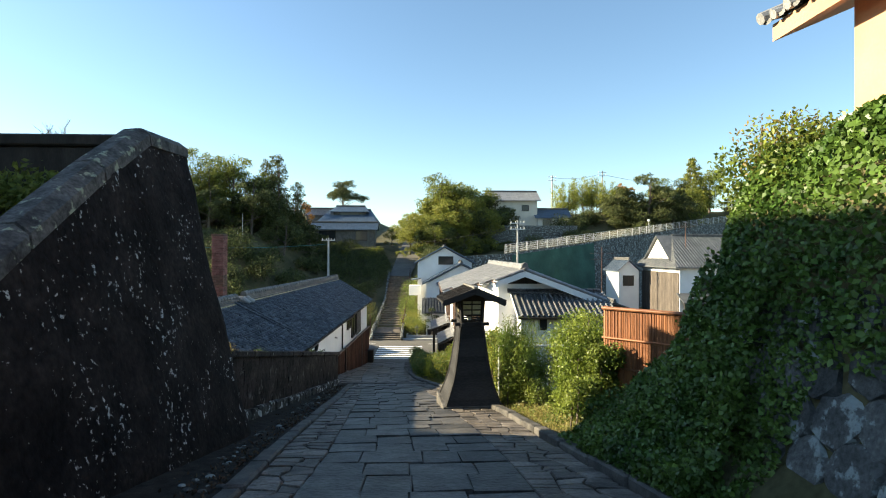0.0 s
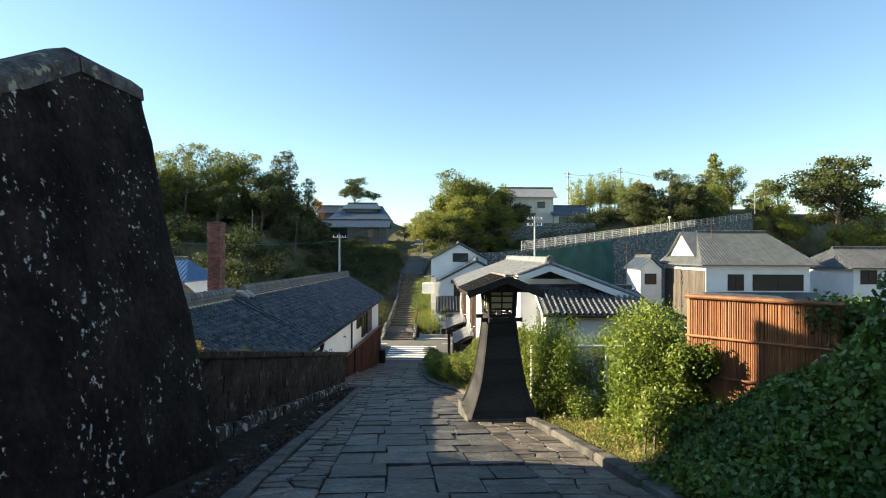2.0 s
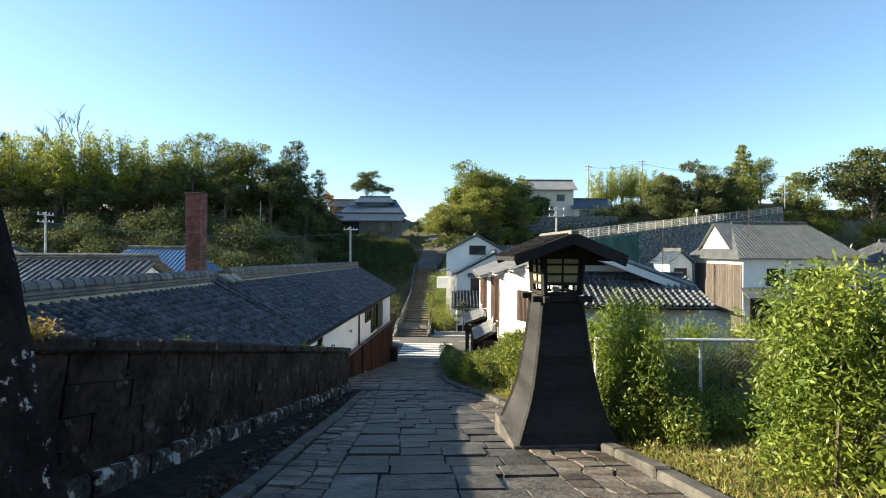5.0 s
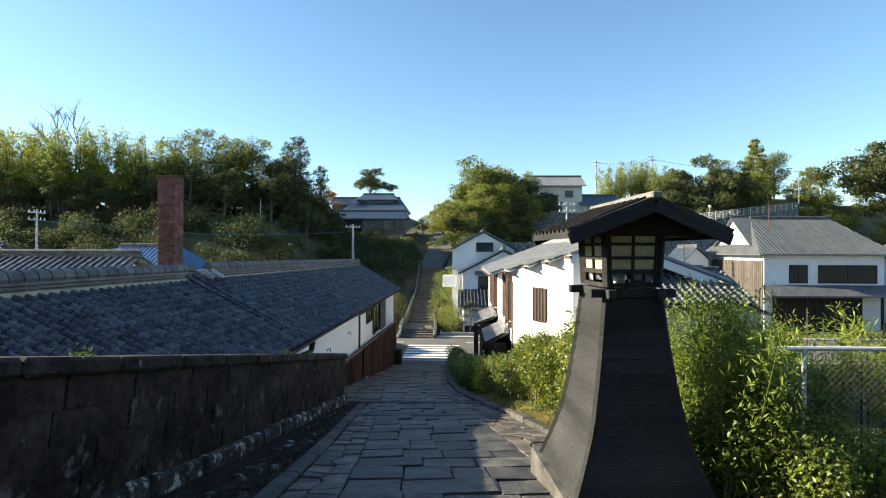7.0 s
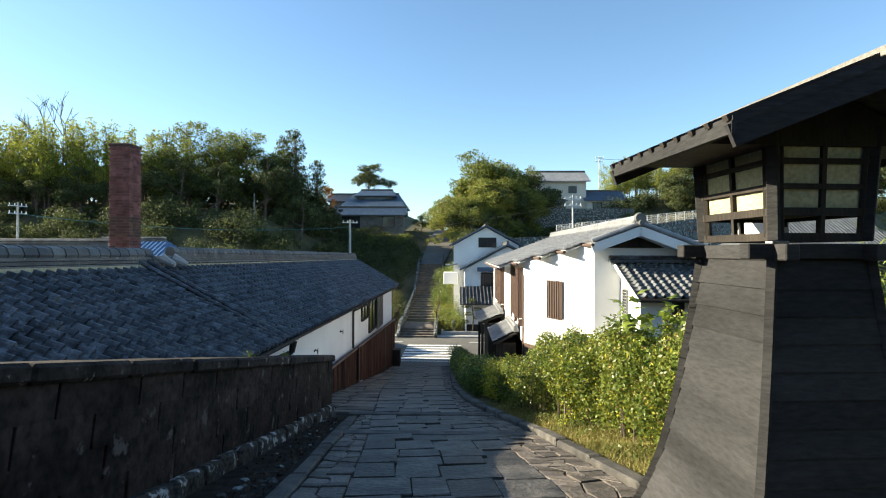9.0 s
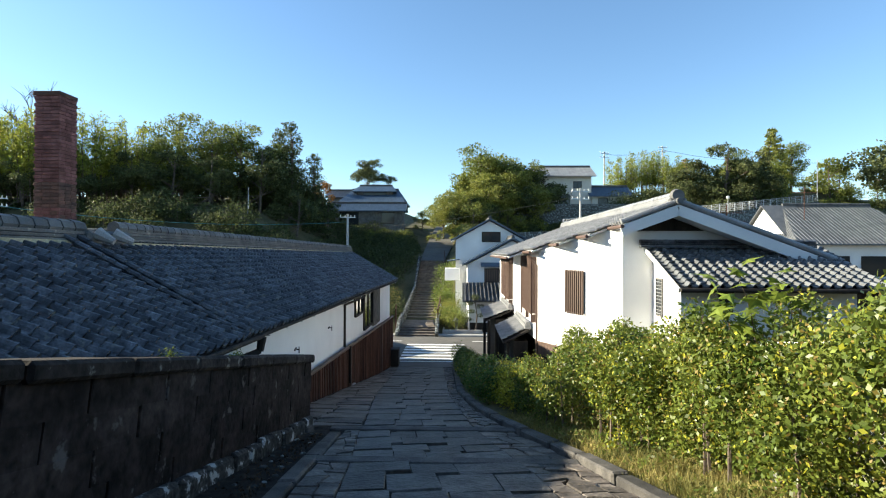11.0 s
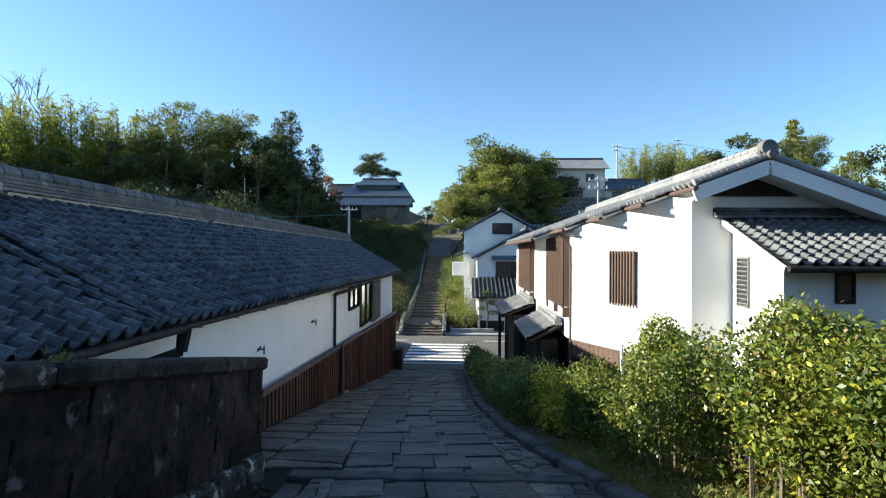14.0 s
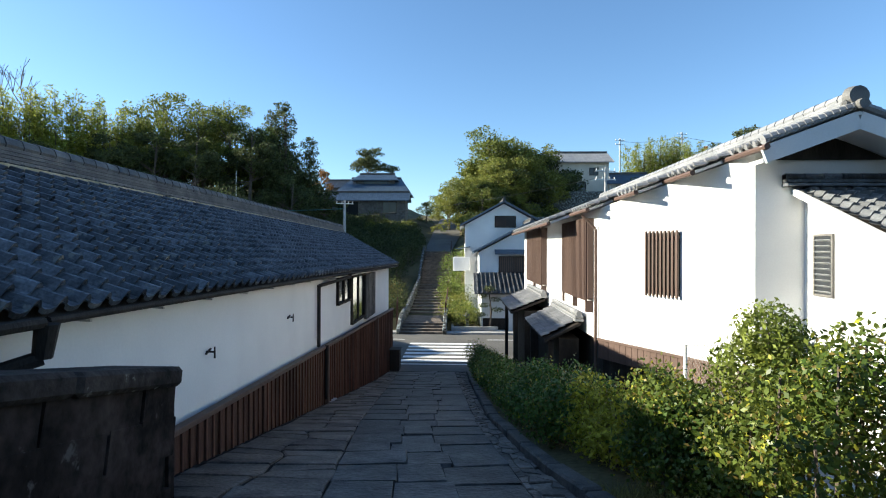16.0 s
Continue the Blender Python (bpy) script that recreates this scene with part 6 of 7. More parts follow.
rnd_far = np.random.default_rng(7)
scrub = tree("evergreen_scrub", "low dark evergreen tree in the undergrowth", 9, 4.4, M_LEAF_DARK, 131, "broad", 3600, 0.48, 0.03)
scrub.matrix_world = pose(-70, 79, land(-70, 79) - 0.8) @ Matrix.Scale(0.5, 4)
scrub2 = tree("hillside_scrub", "olive-green broadleaf scrub on the hillside", 11, 4.2, M_LEAF_TREE, 133, "broad", 3200, 0.48, 0.08)
scrub2.matrix_world = pose(52, 108, land(52, 108) - 0.8) @ Matrix.Scale(0.7, 4)
scrub3 = tree("autumn_scrub", "russet-brown autumn scrub on the hillside", 8, 4.0, M_LEAF_RUST, 135, "broad", 2200, 0.42, 0.12)
scrub3.matrix_world = pose(57, 104, land(57, 104) - 0.8) @ Matrix.Scale(0.7, 4)
# undergrowth at the foot of the wood and the wooded slope to the east
for k in range(34):
    plant(scrub, -72 + k * 1.65 + rnd_far.uniform(-0.6, 0.6), rnd_far.uniform(75, 81), rnd_far.uniform(0.42, 0.62), rnd_far.uniform(0, 360), 0.8)
for k in range(26):
    x = 48 + k * 2.4 + rnd_far.uniform(-1, 1)
    plant((scrub, scrub2, scrub3, scrub2)[k % 4], x, rnd_far.uniform(100, 112), rnd_far.uniform(0.6, 0.9), rnd_far.uniform(0, 360), 0.8)
for k in range(22):
    x = 52 + k * 3.0 + rnd_far.uniform(-1, 1)
    plant((scrub2, scrub, scrub2)[k % 3], x, rnd_far.uniform(118, 135), rnd_far.uniform(0.75, 1.15), rnd_far.uniform(0, 360), 0.8)
for k in range(30):
    plant((scrub, scrub2, scrub3)[k % 3], 50 + k * 1.9 + rnd_far.uniform(-1, 1), rnd_far.uniform(90, 101), rnd_far.uniform(0.5, 0.75), rnd_far.uniform(0, 360), 0.8)
for k in range(14):
    plant((scrub, scrub2)[k % 2], -9 - rnd_far.uniform(0, 16), rnd_far.uniform(118, 150), rnd_far.uniform(0.35, 0.55), rnd_far.uniform(0, 360), 0.8)


# a leafless tree over the bamboo
def bare_tree(at, height):
    ob = thing("bare_tree", "leafless grey tree standing above the bamboo", "tree", at=at)
    rnd = random.Random(4)
    bm = bmesh.new()
    def grow(p, d, l, r, depth):
        q = p + d * l
        rod(bm, p, q, r, r * 0.65, 5)
        if depth:
            for _ in range(3):
                grow(q, (d + Vector((rnd.uniform(-0.8, 0.8), rnd.uniform(-0.8, 0.8), rnd.uniform(-0.1, 0.5)))).normalized(), l * rnd.uniform(0.55, 0.8), r * 0.6, depth - 1)
    grow(Vector((0, 0, -0.5)), Vector((0, 0, 1)), height * 0.42, 0.22, 4)
    part("trunk", bm, M_BARK, ob)


bare_tree((-57.5, 88, land(-57.5, 88)), 14)
bare_tree((10.8, 99, land(10.8, 99)), 7)

# shrubs on the banks by the stairs and below the wood
def shrub_patch(x0, x1, y0, y1, count, size, material, label, seed, leaf_size=0.16, n=900):
    rnd = np.random.default_rng(seed)
    for k in range(count):
        x, y = rnd.uniform(x0, x1), rnd.uniform(y0, y1)
        s = size * rnd.uniform(0.7, 1.3)
        z = land(x, y)
        blobs = [(x + rnd.uniform(-s, s) * 0.5, y + rnd.uniform(-s, s) * 0.5, z + s * rnd.uniform(0.3, 0.7), s * 0.6, s * 0.6, s * 0.5) for _ in range(4)]
        bush("shrub", label, "shrub", blobs, n, leaf_size, material, seed * 100 + k, group="shrubs on the bank")


shrub_patch(-66, -12, 60, 78, 70, 2.4, M_LEAF_DARK, "dark green shrub on the wooded bank", 3, 0.26, 1100)
shrub_patch(-44, -14, 61, 77, 38, 2.7, M_LEAF_DARK, "dark green shrub on the wooded bank", 17, 0.24, 1300)
shrub_patch(-14, -6.9, 60, 84, 34, 1.7, M_LEAF_DARK, "dark green shrub beside the stairway", 5, 0.15)
shrub_patch(-11, -7.2, 62, 68, 4, 1.3, M_LEAF_YEL, "yellow-green shrub beside the stairway", 6, 0.13)
shrub_patch(-2.2, -1.1, 58.5, 72, 12, 1.7, M_LEAF_HEDGE, "green shrub beside the stairway", 7, 0.13)
shrub_patch(-0.6, 2.5, 78, 90, 10, 1.7, M_LEAF_DARK, "dark green shrub above the stairway", 8, 0.2)
shrub_patch(-10, -7.2, 84, 100, 10, 1.5, M_LEAF_DARK, "dark green shrub beside the upper lane", 9, 0.18)
shrub_patch(-24, -8, 84, 103, 44, 1.9, M_LEAF_DARK, "dark green shrub on the slope below the residence", 10, 0.22, 1000)
shrub_patch(-15, -8, 96, 103, 8, 1.4, M_LEAF_TREE, "green garden shrub below the residence", 11, 0.18, 900)
shrub_patch(24, 52, 98, 109, 30, 2.7, M_LEAF_DARK, "dark scrub under the hilltop trees", 14, 0.28, 1300)
shrub_patch(-9.6, -7.8, 66, 70, 3, 1.5, M_LEAF_GOLD, "tan and yellow autumn shrub beside the stairway", 15, 0.12, 1500)
shrub_patch(-2.2, -1.2, 57.8, 66, 10, 1.3, M_LEAF_YEL, "yellow-green shrub beside the stairway", 16, 0.11)
shrub_patch(8, 30, 92, 95, 12, 1.4, M_LEAF_DARK, "dark shrub under the terrace wall", 12, 0.2)
shrub_patch(48, 100, 92, 106, 26, 2.6, M_LEAF_DARK, "dark scrub on the far hillside", 13, 0.3, 1200)


# cloud-pruned pine at the foot of the stairs
def topiary():
    t = thing("topiary_pine", "cloud-pruned garden pine by the street", "tree", at=(0.35, 57.9, -7.45))
    bm = bmesh.new()
    rod(bm, (0, 0, -0.2), (0.12, 0, 1.4), 0.08, 0.06)
    rod(bm, (0.12, 0, 1.4), (-0.05, 0, 2.8), 0.06, 0.03)
    part("trunk", bm, M_BARK, t)
    blobs = [(0, 0, 2.95, 0.4, 0.4, 0.22), (-0.5, 0, 2.45, 0.4, 0.35, 0.18), (0.45, 0.1, 2.2, 0.42, 0.35, 0.18), (-0.4, 0, 1.8, 0.42, 0.35, 0.18), (0.55, 0, 1.5, 0.45, 0.35, 0.18), (-0.6, 0, 1.15, 0.4, 0.35, 0.16)]
    rnd = np.random.default_rng(3)
    pts, nor = blob_points(blobs, 1800, rnd)
    part("crown", leaf_mesh(pts, nor, 0.1, rnd, 0.35), M_LEAF_DARK, t)
    planter = thing("garden_bed", "low stone edging of the street garden", "garden bed")
    part("edging", boxes(((-2.3, 57.5, -7.45), (0.9, 57.7, -7.1)), ((-2.3, 57.7, -7.45), (-2.15, 59, -7.1)), bevel=0.02), M_CONC, planter)
    lan = thing("stone_lantern", "small grey stone garden lantern", "lantern", at=(-1.2, 58.4, -7.45))
    bm = bmesh.new()
    rod(bm, (0, 0, 0), (0, 0, 0.7), 0.14, 0.1)
    box(bm, (-0.17, -0.17, 0.7), (0.17, 0.17, 1.0), 0.02)
    rod(bm, (0, 0, 1.0), (0, 0, 1.25), 0.34, 0.05, 6)
    part("body", bm, M_STONE, lan)


topiary()


# hedge along the lane, in separate shrubs
def hedge():
    rnd = np.random.default_rng(77)
    offset = [(15, 1.15), (17, 1.2), (20, 1.3), (22, 1.25), (24, 1.15), (26.6, 1.15), (28, 0.9), (32, 0.75), (45, 0.6)]
    high = [(15, 1.5), (17, 1.95), (21, 1.95), (23, 1.75), (25, 1.3), (26, 1.12), (27, 1.1), (29, 1.15), (34, 1.0), (45, 1.3)]
    y = 15.6
    k = 0
    while y < 44.8:
        step = 1.3 if y < 30 else 2.0
        blobs = []
        for _ in range(9):
            yy = y + rnd.uniform(0, step)
            xx = lerp(KERB_R, yy) + lerp(offset, yy) + rnd.uniform(-0.35, 0.45)
            top = road_z(yy) + lerp(high, yy) * rnd.uniform(0.75, 1.2)
            r = rnd.uniform(0.22, 0.5)
            low = road_z(yy) + (0.65 if yy < 24 else 0.4)
            zc = rnd.uniform(low, max(low + 0.05, top - r * 0.8))
            blobs.append((xx, yy, zc, r, r * 1.1, r))
        for yy in (y + 0.3 * step, y + 0.75 * step):
            xx = lerp(KERB_R, yy) + lerp(offset, yy)
            blobs.append((xx, yy, road_z(yy) + lerp(high, yy) - rnd.uniform(0.3, 0.75), rnd.uniform(0.35, 0.55), rnd.uniform(0.35, 0.6), rnd.uniform(0.3, 0.42)))
            blobs.append((xx + (0.25 if yy < 24 else -0.1), yy, road_z(yy) + 0.4, 0.45, 0.5, 0.36))
        if 22.0 < y < 24.2:
            blobs = blobs[:8] + blobs[-1:]
        yel = 25.2 < y < 27.0
        # past y 27 the hedge's shade is put in by the darker ivy leaf
        shaded_part = y > 27
        mat = M_LEAF_YHEDGE if yel else (M_LEAF_IVY if shaded_part else M_LEAF_HEDGE)
        label = "bright yellow-green clipped hedge shrub by the kerb" if yel else "glossy green hedge shrub by the kerb"
        n = 5600 if 22.0 < y < 24.2 else 15000 if y < 25 else (7500 if y < 30 else 4500)
        bush("hedge_shrub", label, "hedge", blobs, n, 0.056 if y < 25 else 0.062, mat, 900 + k, 0.6, 6, "hedge along the lane", 0.0, (("yellowing_leaves", M_LEAF_YHEDGE, 0.09 if y < 25 else 0.04, 0.05), ("dry_leaves", M_LEAF_GOLD, 0.16, 0.04)))
        y += step
        k += 1
    # taller shrub standing out of the hedge
    b = [(1.35 + rnd.uniform(-0.3, 0.3), 25.0 + rnd.uniform(-0.4, 0.4), -3.9 + i * 0.2, 0.42 - 0.02 * i, 0.45 - 0.02 * i, 0.32) for i in range(7)]
    bush("tall_shrub", "taller dark-leaved shrub rising from the hedge", "shrub", b, 15000, 0.055, M_LEAF_HEDGE, 71, 0.5)
    b = [(1.7 + rnd.uniform(-0.25, 0.3), 23.2 + rnd.uniform(-1.3, 1.2), road_z(23.2) + rnd.uniform(0.25, 1.35), 0.34, 0.42, 0.3) for _ in range(16)]
    bush("tangled_vine", "tangle of half-dry brown vines over the chain-link fence", "vine", b, 5200, 0.05, M_LEAF_GOLD, 74, 0.35, 8, "", 0.3, (("green_leaves", M_LEAF_HEDGE, 0.6, 0.055), ("withered_leaves", M_LEAF_DRY, 0.7, 0.05)))
    b = [(1.7 + rnd.uniform(-0.5, 0.5), 21.5 + rnd.uniform(-0.8, 0.8), -3.95 + i * 0.12, 0.36, 0.36, 0.3) for i in range(14)]
    bush("tall_shrub", "loose yellowing shrub rising from the hedge", "shrub", b, 8000, 0.06, M_LEAF_HEDGE, 72, 0.5, 6, "", 0.0, (("yellowing_leaves", M_LEAF_YHEDGE, 0.3, 0.055),))


hedge()


def fig_branches():
    """Loose arching branches with large lobed leaves over the hedge."""
    rnd = np.random.default_rng(73)
    ob = thing("fig_shrub", "sparse branches with large bright green lobed leaves over the hedge", "shrub")
    bm = bmesh.new()
    leaves = []
    for _ in range(7):
        foot = Vector((2.3 + rnd.uniform(-0.2, 0.3), 19.8 + rnd.uniform(-0.5, 0.6), -3.3))
        tip = Vector((1.95 + rnd.uniform(-0.45, 0.5), 19.5 + rnd.uniform(-0.7, 0.9), -1.35 + rnd.uniform(-0.35, 0.3)))
        knee = foot.lerp(tip, 0.6) + Vector((0.25, 0, 0.3))
        last = foot
        for k in range(1, 9):
            u = k / 8
            p = foot * (1 - u) ** 2 + knee * (2 * u * (1 - u)) + tip * u * u
            rod(bm, last, p, 0.014 * (1.1 - u) + 0.003, 0.014 * (1 - u) + 0.003, 5)
            last = p
            if k > 5:
                leaves += [p + Vector(rnd.normal(size=3) * 0.08) for _ in range(4)]
    tagged(part("branch", bm, M_BARK, ob), kind="stuff")
    verts, faces = [], []
    for p in leaves:
        size = rnd.uniform(0.09, 0.16)
        m = Matrix.Translation(p) @ pose(0, 0, 0, rnd.uniform(-50, 30), rnd.uniform(-35, 35), rnd.uniform(0, 360))
        base = len(verts)
        verts.append(tuple(m @ Vector((0, 0, 0.012))))
        for k in range(10):
            a = math.radians(-150 + k * 33.3)
            r = size * (1.0 if k % 2 else 0.5) * (1.15 if k == 5 else 1.0)
            verts.append(tuple(m @ Vector((r * math.sin(a), r * math.cos(a), -0.15 * r))))
        faces += [(base, base + k, base + k + 1) for k in range(1, 10)]
    part("foliage", (verts, [], faces), M_LEAF_YOUNG, ob, "large lobed leaves")


fig_branches()


# bamboo and shrubs by the lantern
def bamboo_bush(x, y, top, spread, n, seed, culms=16):
    rnd = np.random.default_rng(seed)
    ob = thing("bamboo_clump", "young bamboo clump with feathery light green leaves", "bamboo", group="bamboo by the lantern")
    bm = bmesh.new()
    pts = []
    for _ in range(culms):
        bx, by = x + rnd.normal() * spread * 0.4, y + rnd.normal() * spread * 0.4
        base = land(bx, by) - 0.1
        tip = Vector((bx + rnd.normal() * 0.25, by + rnd.normal() * 0.25, base + (top - base) * rnd.uniform(0.7, 1.04)))
        foot = Vector((bx, by, base))
        rod(bm, foot, tip, 0.012, 0.004, 5)
        for _ in range(n // culms):
            u = 1 - rnd.random() ** 1.4 * 0.85
            c = foot.lerp(tip, u)
            w = 0.34 * (1.15 - 0.6 * u)
            pts.append((c.x + rnd.normal() * w * 0.55, c.y + rnd.normal() * w * 0.55, c.z + rnd.normal() * 0.1))
    tagged(part("culm", bm, M_LEAF_YOUNG, ob), kind="stuff")
    pts = np.array(pts)
    nor = rnd.normal(size=pts.shape)
    part("foliage", leaf_mesh(pts, nor, 0.085, rnd, 0.16, 0.6), M_LEAF_YOUNG, ob)


bamboo_bush(2.35, 14.9, -0.35, 0.42, 9500, 5, 26)
bamboo_bush(2.7, 16.1, -0.75, 0.6, 6500, 6, 20)
bamboo_bush(2.2, 14.1, -0.55, 0.3, 7000, 7, 20)
bamboo_bush(3.9, 16.3, -0.9, 0.5, 4200, 8, 16)
bamboo_bush(4.7, 16.5, -0.8, 0.5, 4200, 9, 16)
bamboo_bush(5.7, 16.4, -1.0, 0.5, 3600, 10, 14)
rnd0 = np.random.default_rng(15)
b = [(3.0 + 0.26 * i + rnd0.uniform(-0.15, 0.15), 16.1 + rnd0.uniform(-0.25, 0.35), -1.75 + rnd0.uniform(-0.5, 0.55), 0.3, 0.3, 0.42) for i in range(14)]
bush("reed_clump", "tall light green reeds growing behind the chain-link fence", "reeds", b, 11000, 0.13, M_LEAF_YOUNG, 87, 0.12, 10)
b = [(3.6 + rnd0.uniform(-0.5, 0.7), 14.3 + rnd0.uniform(-0.4, 0.5), -2.15 + rnd0.uniform(-0.2, 0.25), 0.3, 0.3, 0.22) for _ in range(9)]
bush("fence_shrub", "leafy yellow-green shrub at the foot of the chain-link fence", "shrub", b, 5200, 0.06, M_LEAF_YOUNG, 85, 0.5)
b = [(2.95 + rnd0.uniform(-0.2, 0.25), 14.9 + rnd0.uniform(-0.3, 0.3), -1.75 + rnd0.uniform(-0.4, 0.4), 0.22, 0.22, 0.2) for _ in range(7)]
bush("fence_shrub", "sparse yellowing shrub beside the chain-link fence", "shrub", b, 2200, 0.055, M_LEAF_HEDGE, 86, 0.55)
b = [(3.25 + rnd0.uniform(-0.5, 0.5), 11.3 + rnd0.uniform(-0.5, 0.5), -0.9 + rnd0.uniform(-0.9, 0.9), 0.42, 0.42, 0.38) for _ in range(24)]
bush("round_shrub", "rounded bright green shrub on the bank", "shrub", b, 15000, 0.07, M_LEAF_YOUNG, 81, 0.34, mixed=(("darker_leaves", M_LEAF_HEDGE, 0.5, 0.06),))
b = [(2.35 + rnd0.uniform(-0.35, 0.35), 13.9 + rnd0.uniform(-0.6, 0.7), -1.8 + rnd0.uniform(-0.4, 0.45), 0.34, 0.36, 0.32) for _ in range(14)]
bush("round_shrub", "leafy green shrub beside the lantern tower", "shrub", b, 12000, 0.05, M_LEAF_HEDGE, 82, 0.45)
b = [(3.0 + rnd0.uniform(-0.18, 0.2), 9.36 + rnd0.uniform(-0.1, 0.12), -0.68 + rnd0.uniform(-0.55, 0.5), 0.19, 0.14, 0.22) for _ in range(16)]
bush("round_shrub", "ivy-tangled shrub against the bamboo screen", "shrub", b, 8000, 0.05, M_LEAF_HEDGE, 83, 0.6)


# bamboo screen fence
def screen():
    f = thing("bamboo_screen", "reddish dried-bamboo screen fence with split-pole rails", "fence", at=(3.11, 9.58, -0.92), turn=-45)
    me = bpy.data.meshes.new("cane")
    bm = bmesh.new()
    rod(bm, (0, 0, 0), (0, 0, 1.47), 0.0135, 0.0125, 6)
    bm.to_mesh(me)
    bm.free()
    me.materials.append(M_BAMBOO)
    part("backing", boxes(((0, 0.012, 0.02), (1.62, 0.02, 1.45))), M_BAMBOO, f)
    for k in range(62):
        piece("cane", me, f, pose(k * 0.0262, random.uniform(-0.004, 0.004), random.uniform(-0.01, 0.01), 0, random.uniform(-0.3, 0.3), random.uniform(0, 360)))
    for z, r in ((1.46, 0.028), (0.95, 0.018), (0.45, 0.018)):
        bm = bmesh.new()
        for y in (-0.035, 0.035):
            rod(bm, (-0.05, y, z), (1.66, y, z), r, r * 0.9, 8)
        part("rail", bm, M_BAMBOO, f)
    for x in (-0.03, 0.8, 1.6):
        bm = bmesh.new()
        rod(bm, (x, 0.07, -0.6), (x, 0.07, 1.49), 0.045, 0.04, 8)
        part("post", bm, M_BAMBOO, f)


screen()
b = [(2.8 + rnd0.uniform(-0.3, 0.25), 9.45 + rnd0.uniform(-0.2, 0.2), -1.1 + rnd0.uniform(-0.3, 0.3), 0.24, 0.24, 0.22) for _ in range(10)]
bush("leafy_shrub", "bright leafy shrub in front of the bamboo screen", "shrub", b, 4200, 0.06, M_LEAF_HEDGE, 84, 0.6)


# ivy over the bank and its stone wall
def ivy():
    rnd = np.random.default_rng(19)
    n = 90000
    y = rnd.uniform(-1, 8.7, n)
    d = np.where(rnd.random(n) < 0.65, rnd.uniform(0.42, 1.65, n), rnd.uniform(0.12, 4.2, n))
    pts = np.empty((n, 3))
    keep = np.ones(n, bool)
    for i in range(n):
        x = lerp(KERB_R, y[i]) + d[i]
        z = land(x, y[i])
        hump = 0.10 + 0.22 * (0.5 + noise.noise((x * 1.3, y[i] * 1.3, z * 1.3))) + 0.2 * smooth(1.5, 3.0, d[i])
        pts[i] = (x - 0.25 * hump, y[i], z + hump * rnd.random() ** 0.5)
        if y[i] < 4.65 - 0.5 * (z - road_z(y[i])) + 0.5 * noise.noise((x * 2.1, y[i] * 1.8, 4)) and z < road_z(y[i]) + 1.25 + 0.4 * noise.noise((y[i] * 2.0, 1, 4)):
            keep[i] = False
    pts = pts[keep]
    foot = []
    for _ in range(14000):
        yy, dd = rnd.uniform(4.9, 7.6), rnd.uniform(0.25, 1.1)
        xx = lerp(KERB_R, yy) + dd
        foot.append((xx - 0.2, yy, land(xx, yy) + 0.1 + 0.3 * rnd.random()))
    pts = np.concatenate([pts, np.array(foot)])
    nor = np.tile((-0.8, -0.2, 0.5), (len(pts), 1))
    ob = tagged(link("ivy", leaf_mesh(pts, nor, 0.062, rnd, 0.75), M_LEAF_IVY), "dense green ivy covering the bank", "ivy", kind="stuff")
    # lighter hedge leaf here puts the sun on the bank top into the colour
    b = [(4.1 + rnd.uniform(-0.4, 0.8), 5.7 + rnd.uniform(-1.2, 0.7), 2.2 + rnd.uniform(-0.4, 0.5), 0.4, 0.4, 0.32) for _ in range(16)]
    bush("bank_shrub", "overhanging shrub, leaf colour set light green for the sunlit bank top", "shrub", b, 12000, 0.06, M_LEAF_HEDGE, 91, 0.5)
    b = [(3.75 + rnd.uniform(-0.3, 0.3), 5.75 + rnd.uniform(-0.3, 0.2), 2.6 + rnd.uniform(-0.2, 0.3), 0.3, 0.3, 0.18) for _ in range(6)]
    bush("rusty_shrub", "sparse rust-tinted shrub at the bank top", "shrub", b, 900, 0.05, M_LEAF_GOLD, 92, 0.4)


ivy()


# fitted field stones showing at the foot of the bank
def bank_stones():
    w = thing("wall_bank", "dry field-stone wall with pale lichen under the ivy", "wall", kind="structure")
    shapes = []
    for s in range(4):
        rnd = random.Random(s)
        bm = bmesh.new()
        bmesh.ops.create_icosphere(bm, subdivisions=2, radius=0.5)
        for v in bm.verts:
            v.co *= 1 + 0.35 * noise.noise(v.co * 2.2 + Vector((s * 5, 0, 0)))
            v.co.z = max(-0.12, min(0.1, v.co.z * 0.7))
        me = bpy.data.meshes.new("stone")
        bm.to_mesh(me)
        bm.free()
        me.materials.append(M_STONE)
        shapes.append(me)
    rnd = random.Random(8)
    for j in range(17):
        for i in range(5):
            y, rise = -1.4 + j * 0.42 + rnd.uniform(-0.05, 0.05) + 0.2 * (i % 2), 0.1 + i * 0.38 + rnd.uniform(-0.05, 0.05)
            d = 0.3
            while land(lerp(KERB_R, y) + d, y) < road_z(y) + rise and d < 3:
                d += 0.02
            x = lerp(KERB_R, y) + d
            e = 0.05
            nrm = Vector((-(land(x + e, y) - land(x - e, y)) / (2 * e), 0, 1)).normalized()
            m = Matrix.Translation((x, y, land(x, y) + 0.02)) @ nrm.to_track_quat("Z", "Y").to_matrix().to_4x4() @ pose(0, 0, 0, 0, 0, rnd.uniform(0, 360))
            s = rnd.uniform(0.43, 0.52)
            piece("stone", rnd.choice(shapes), w, m @ Matrix.Scale(s, 4))


bank_stones()


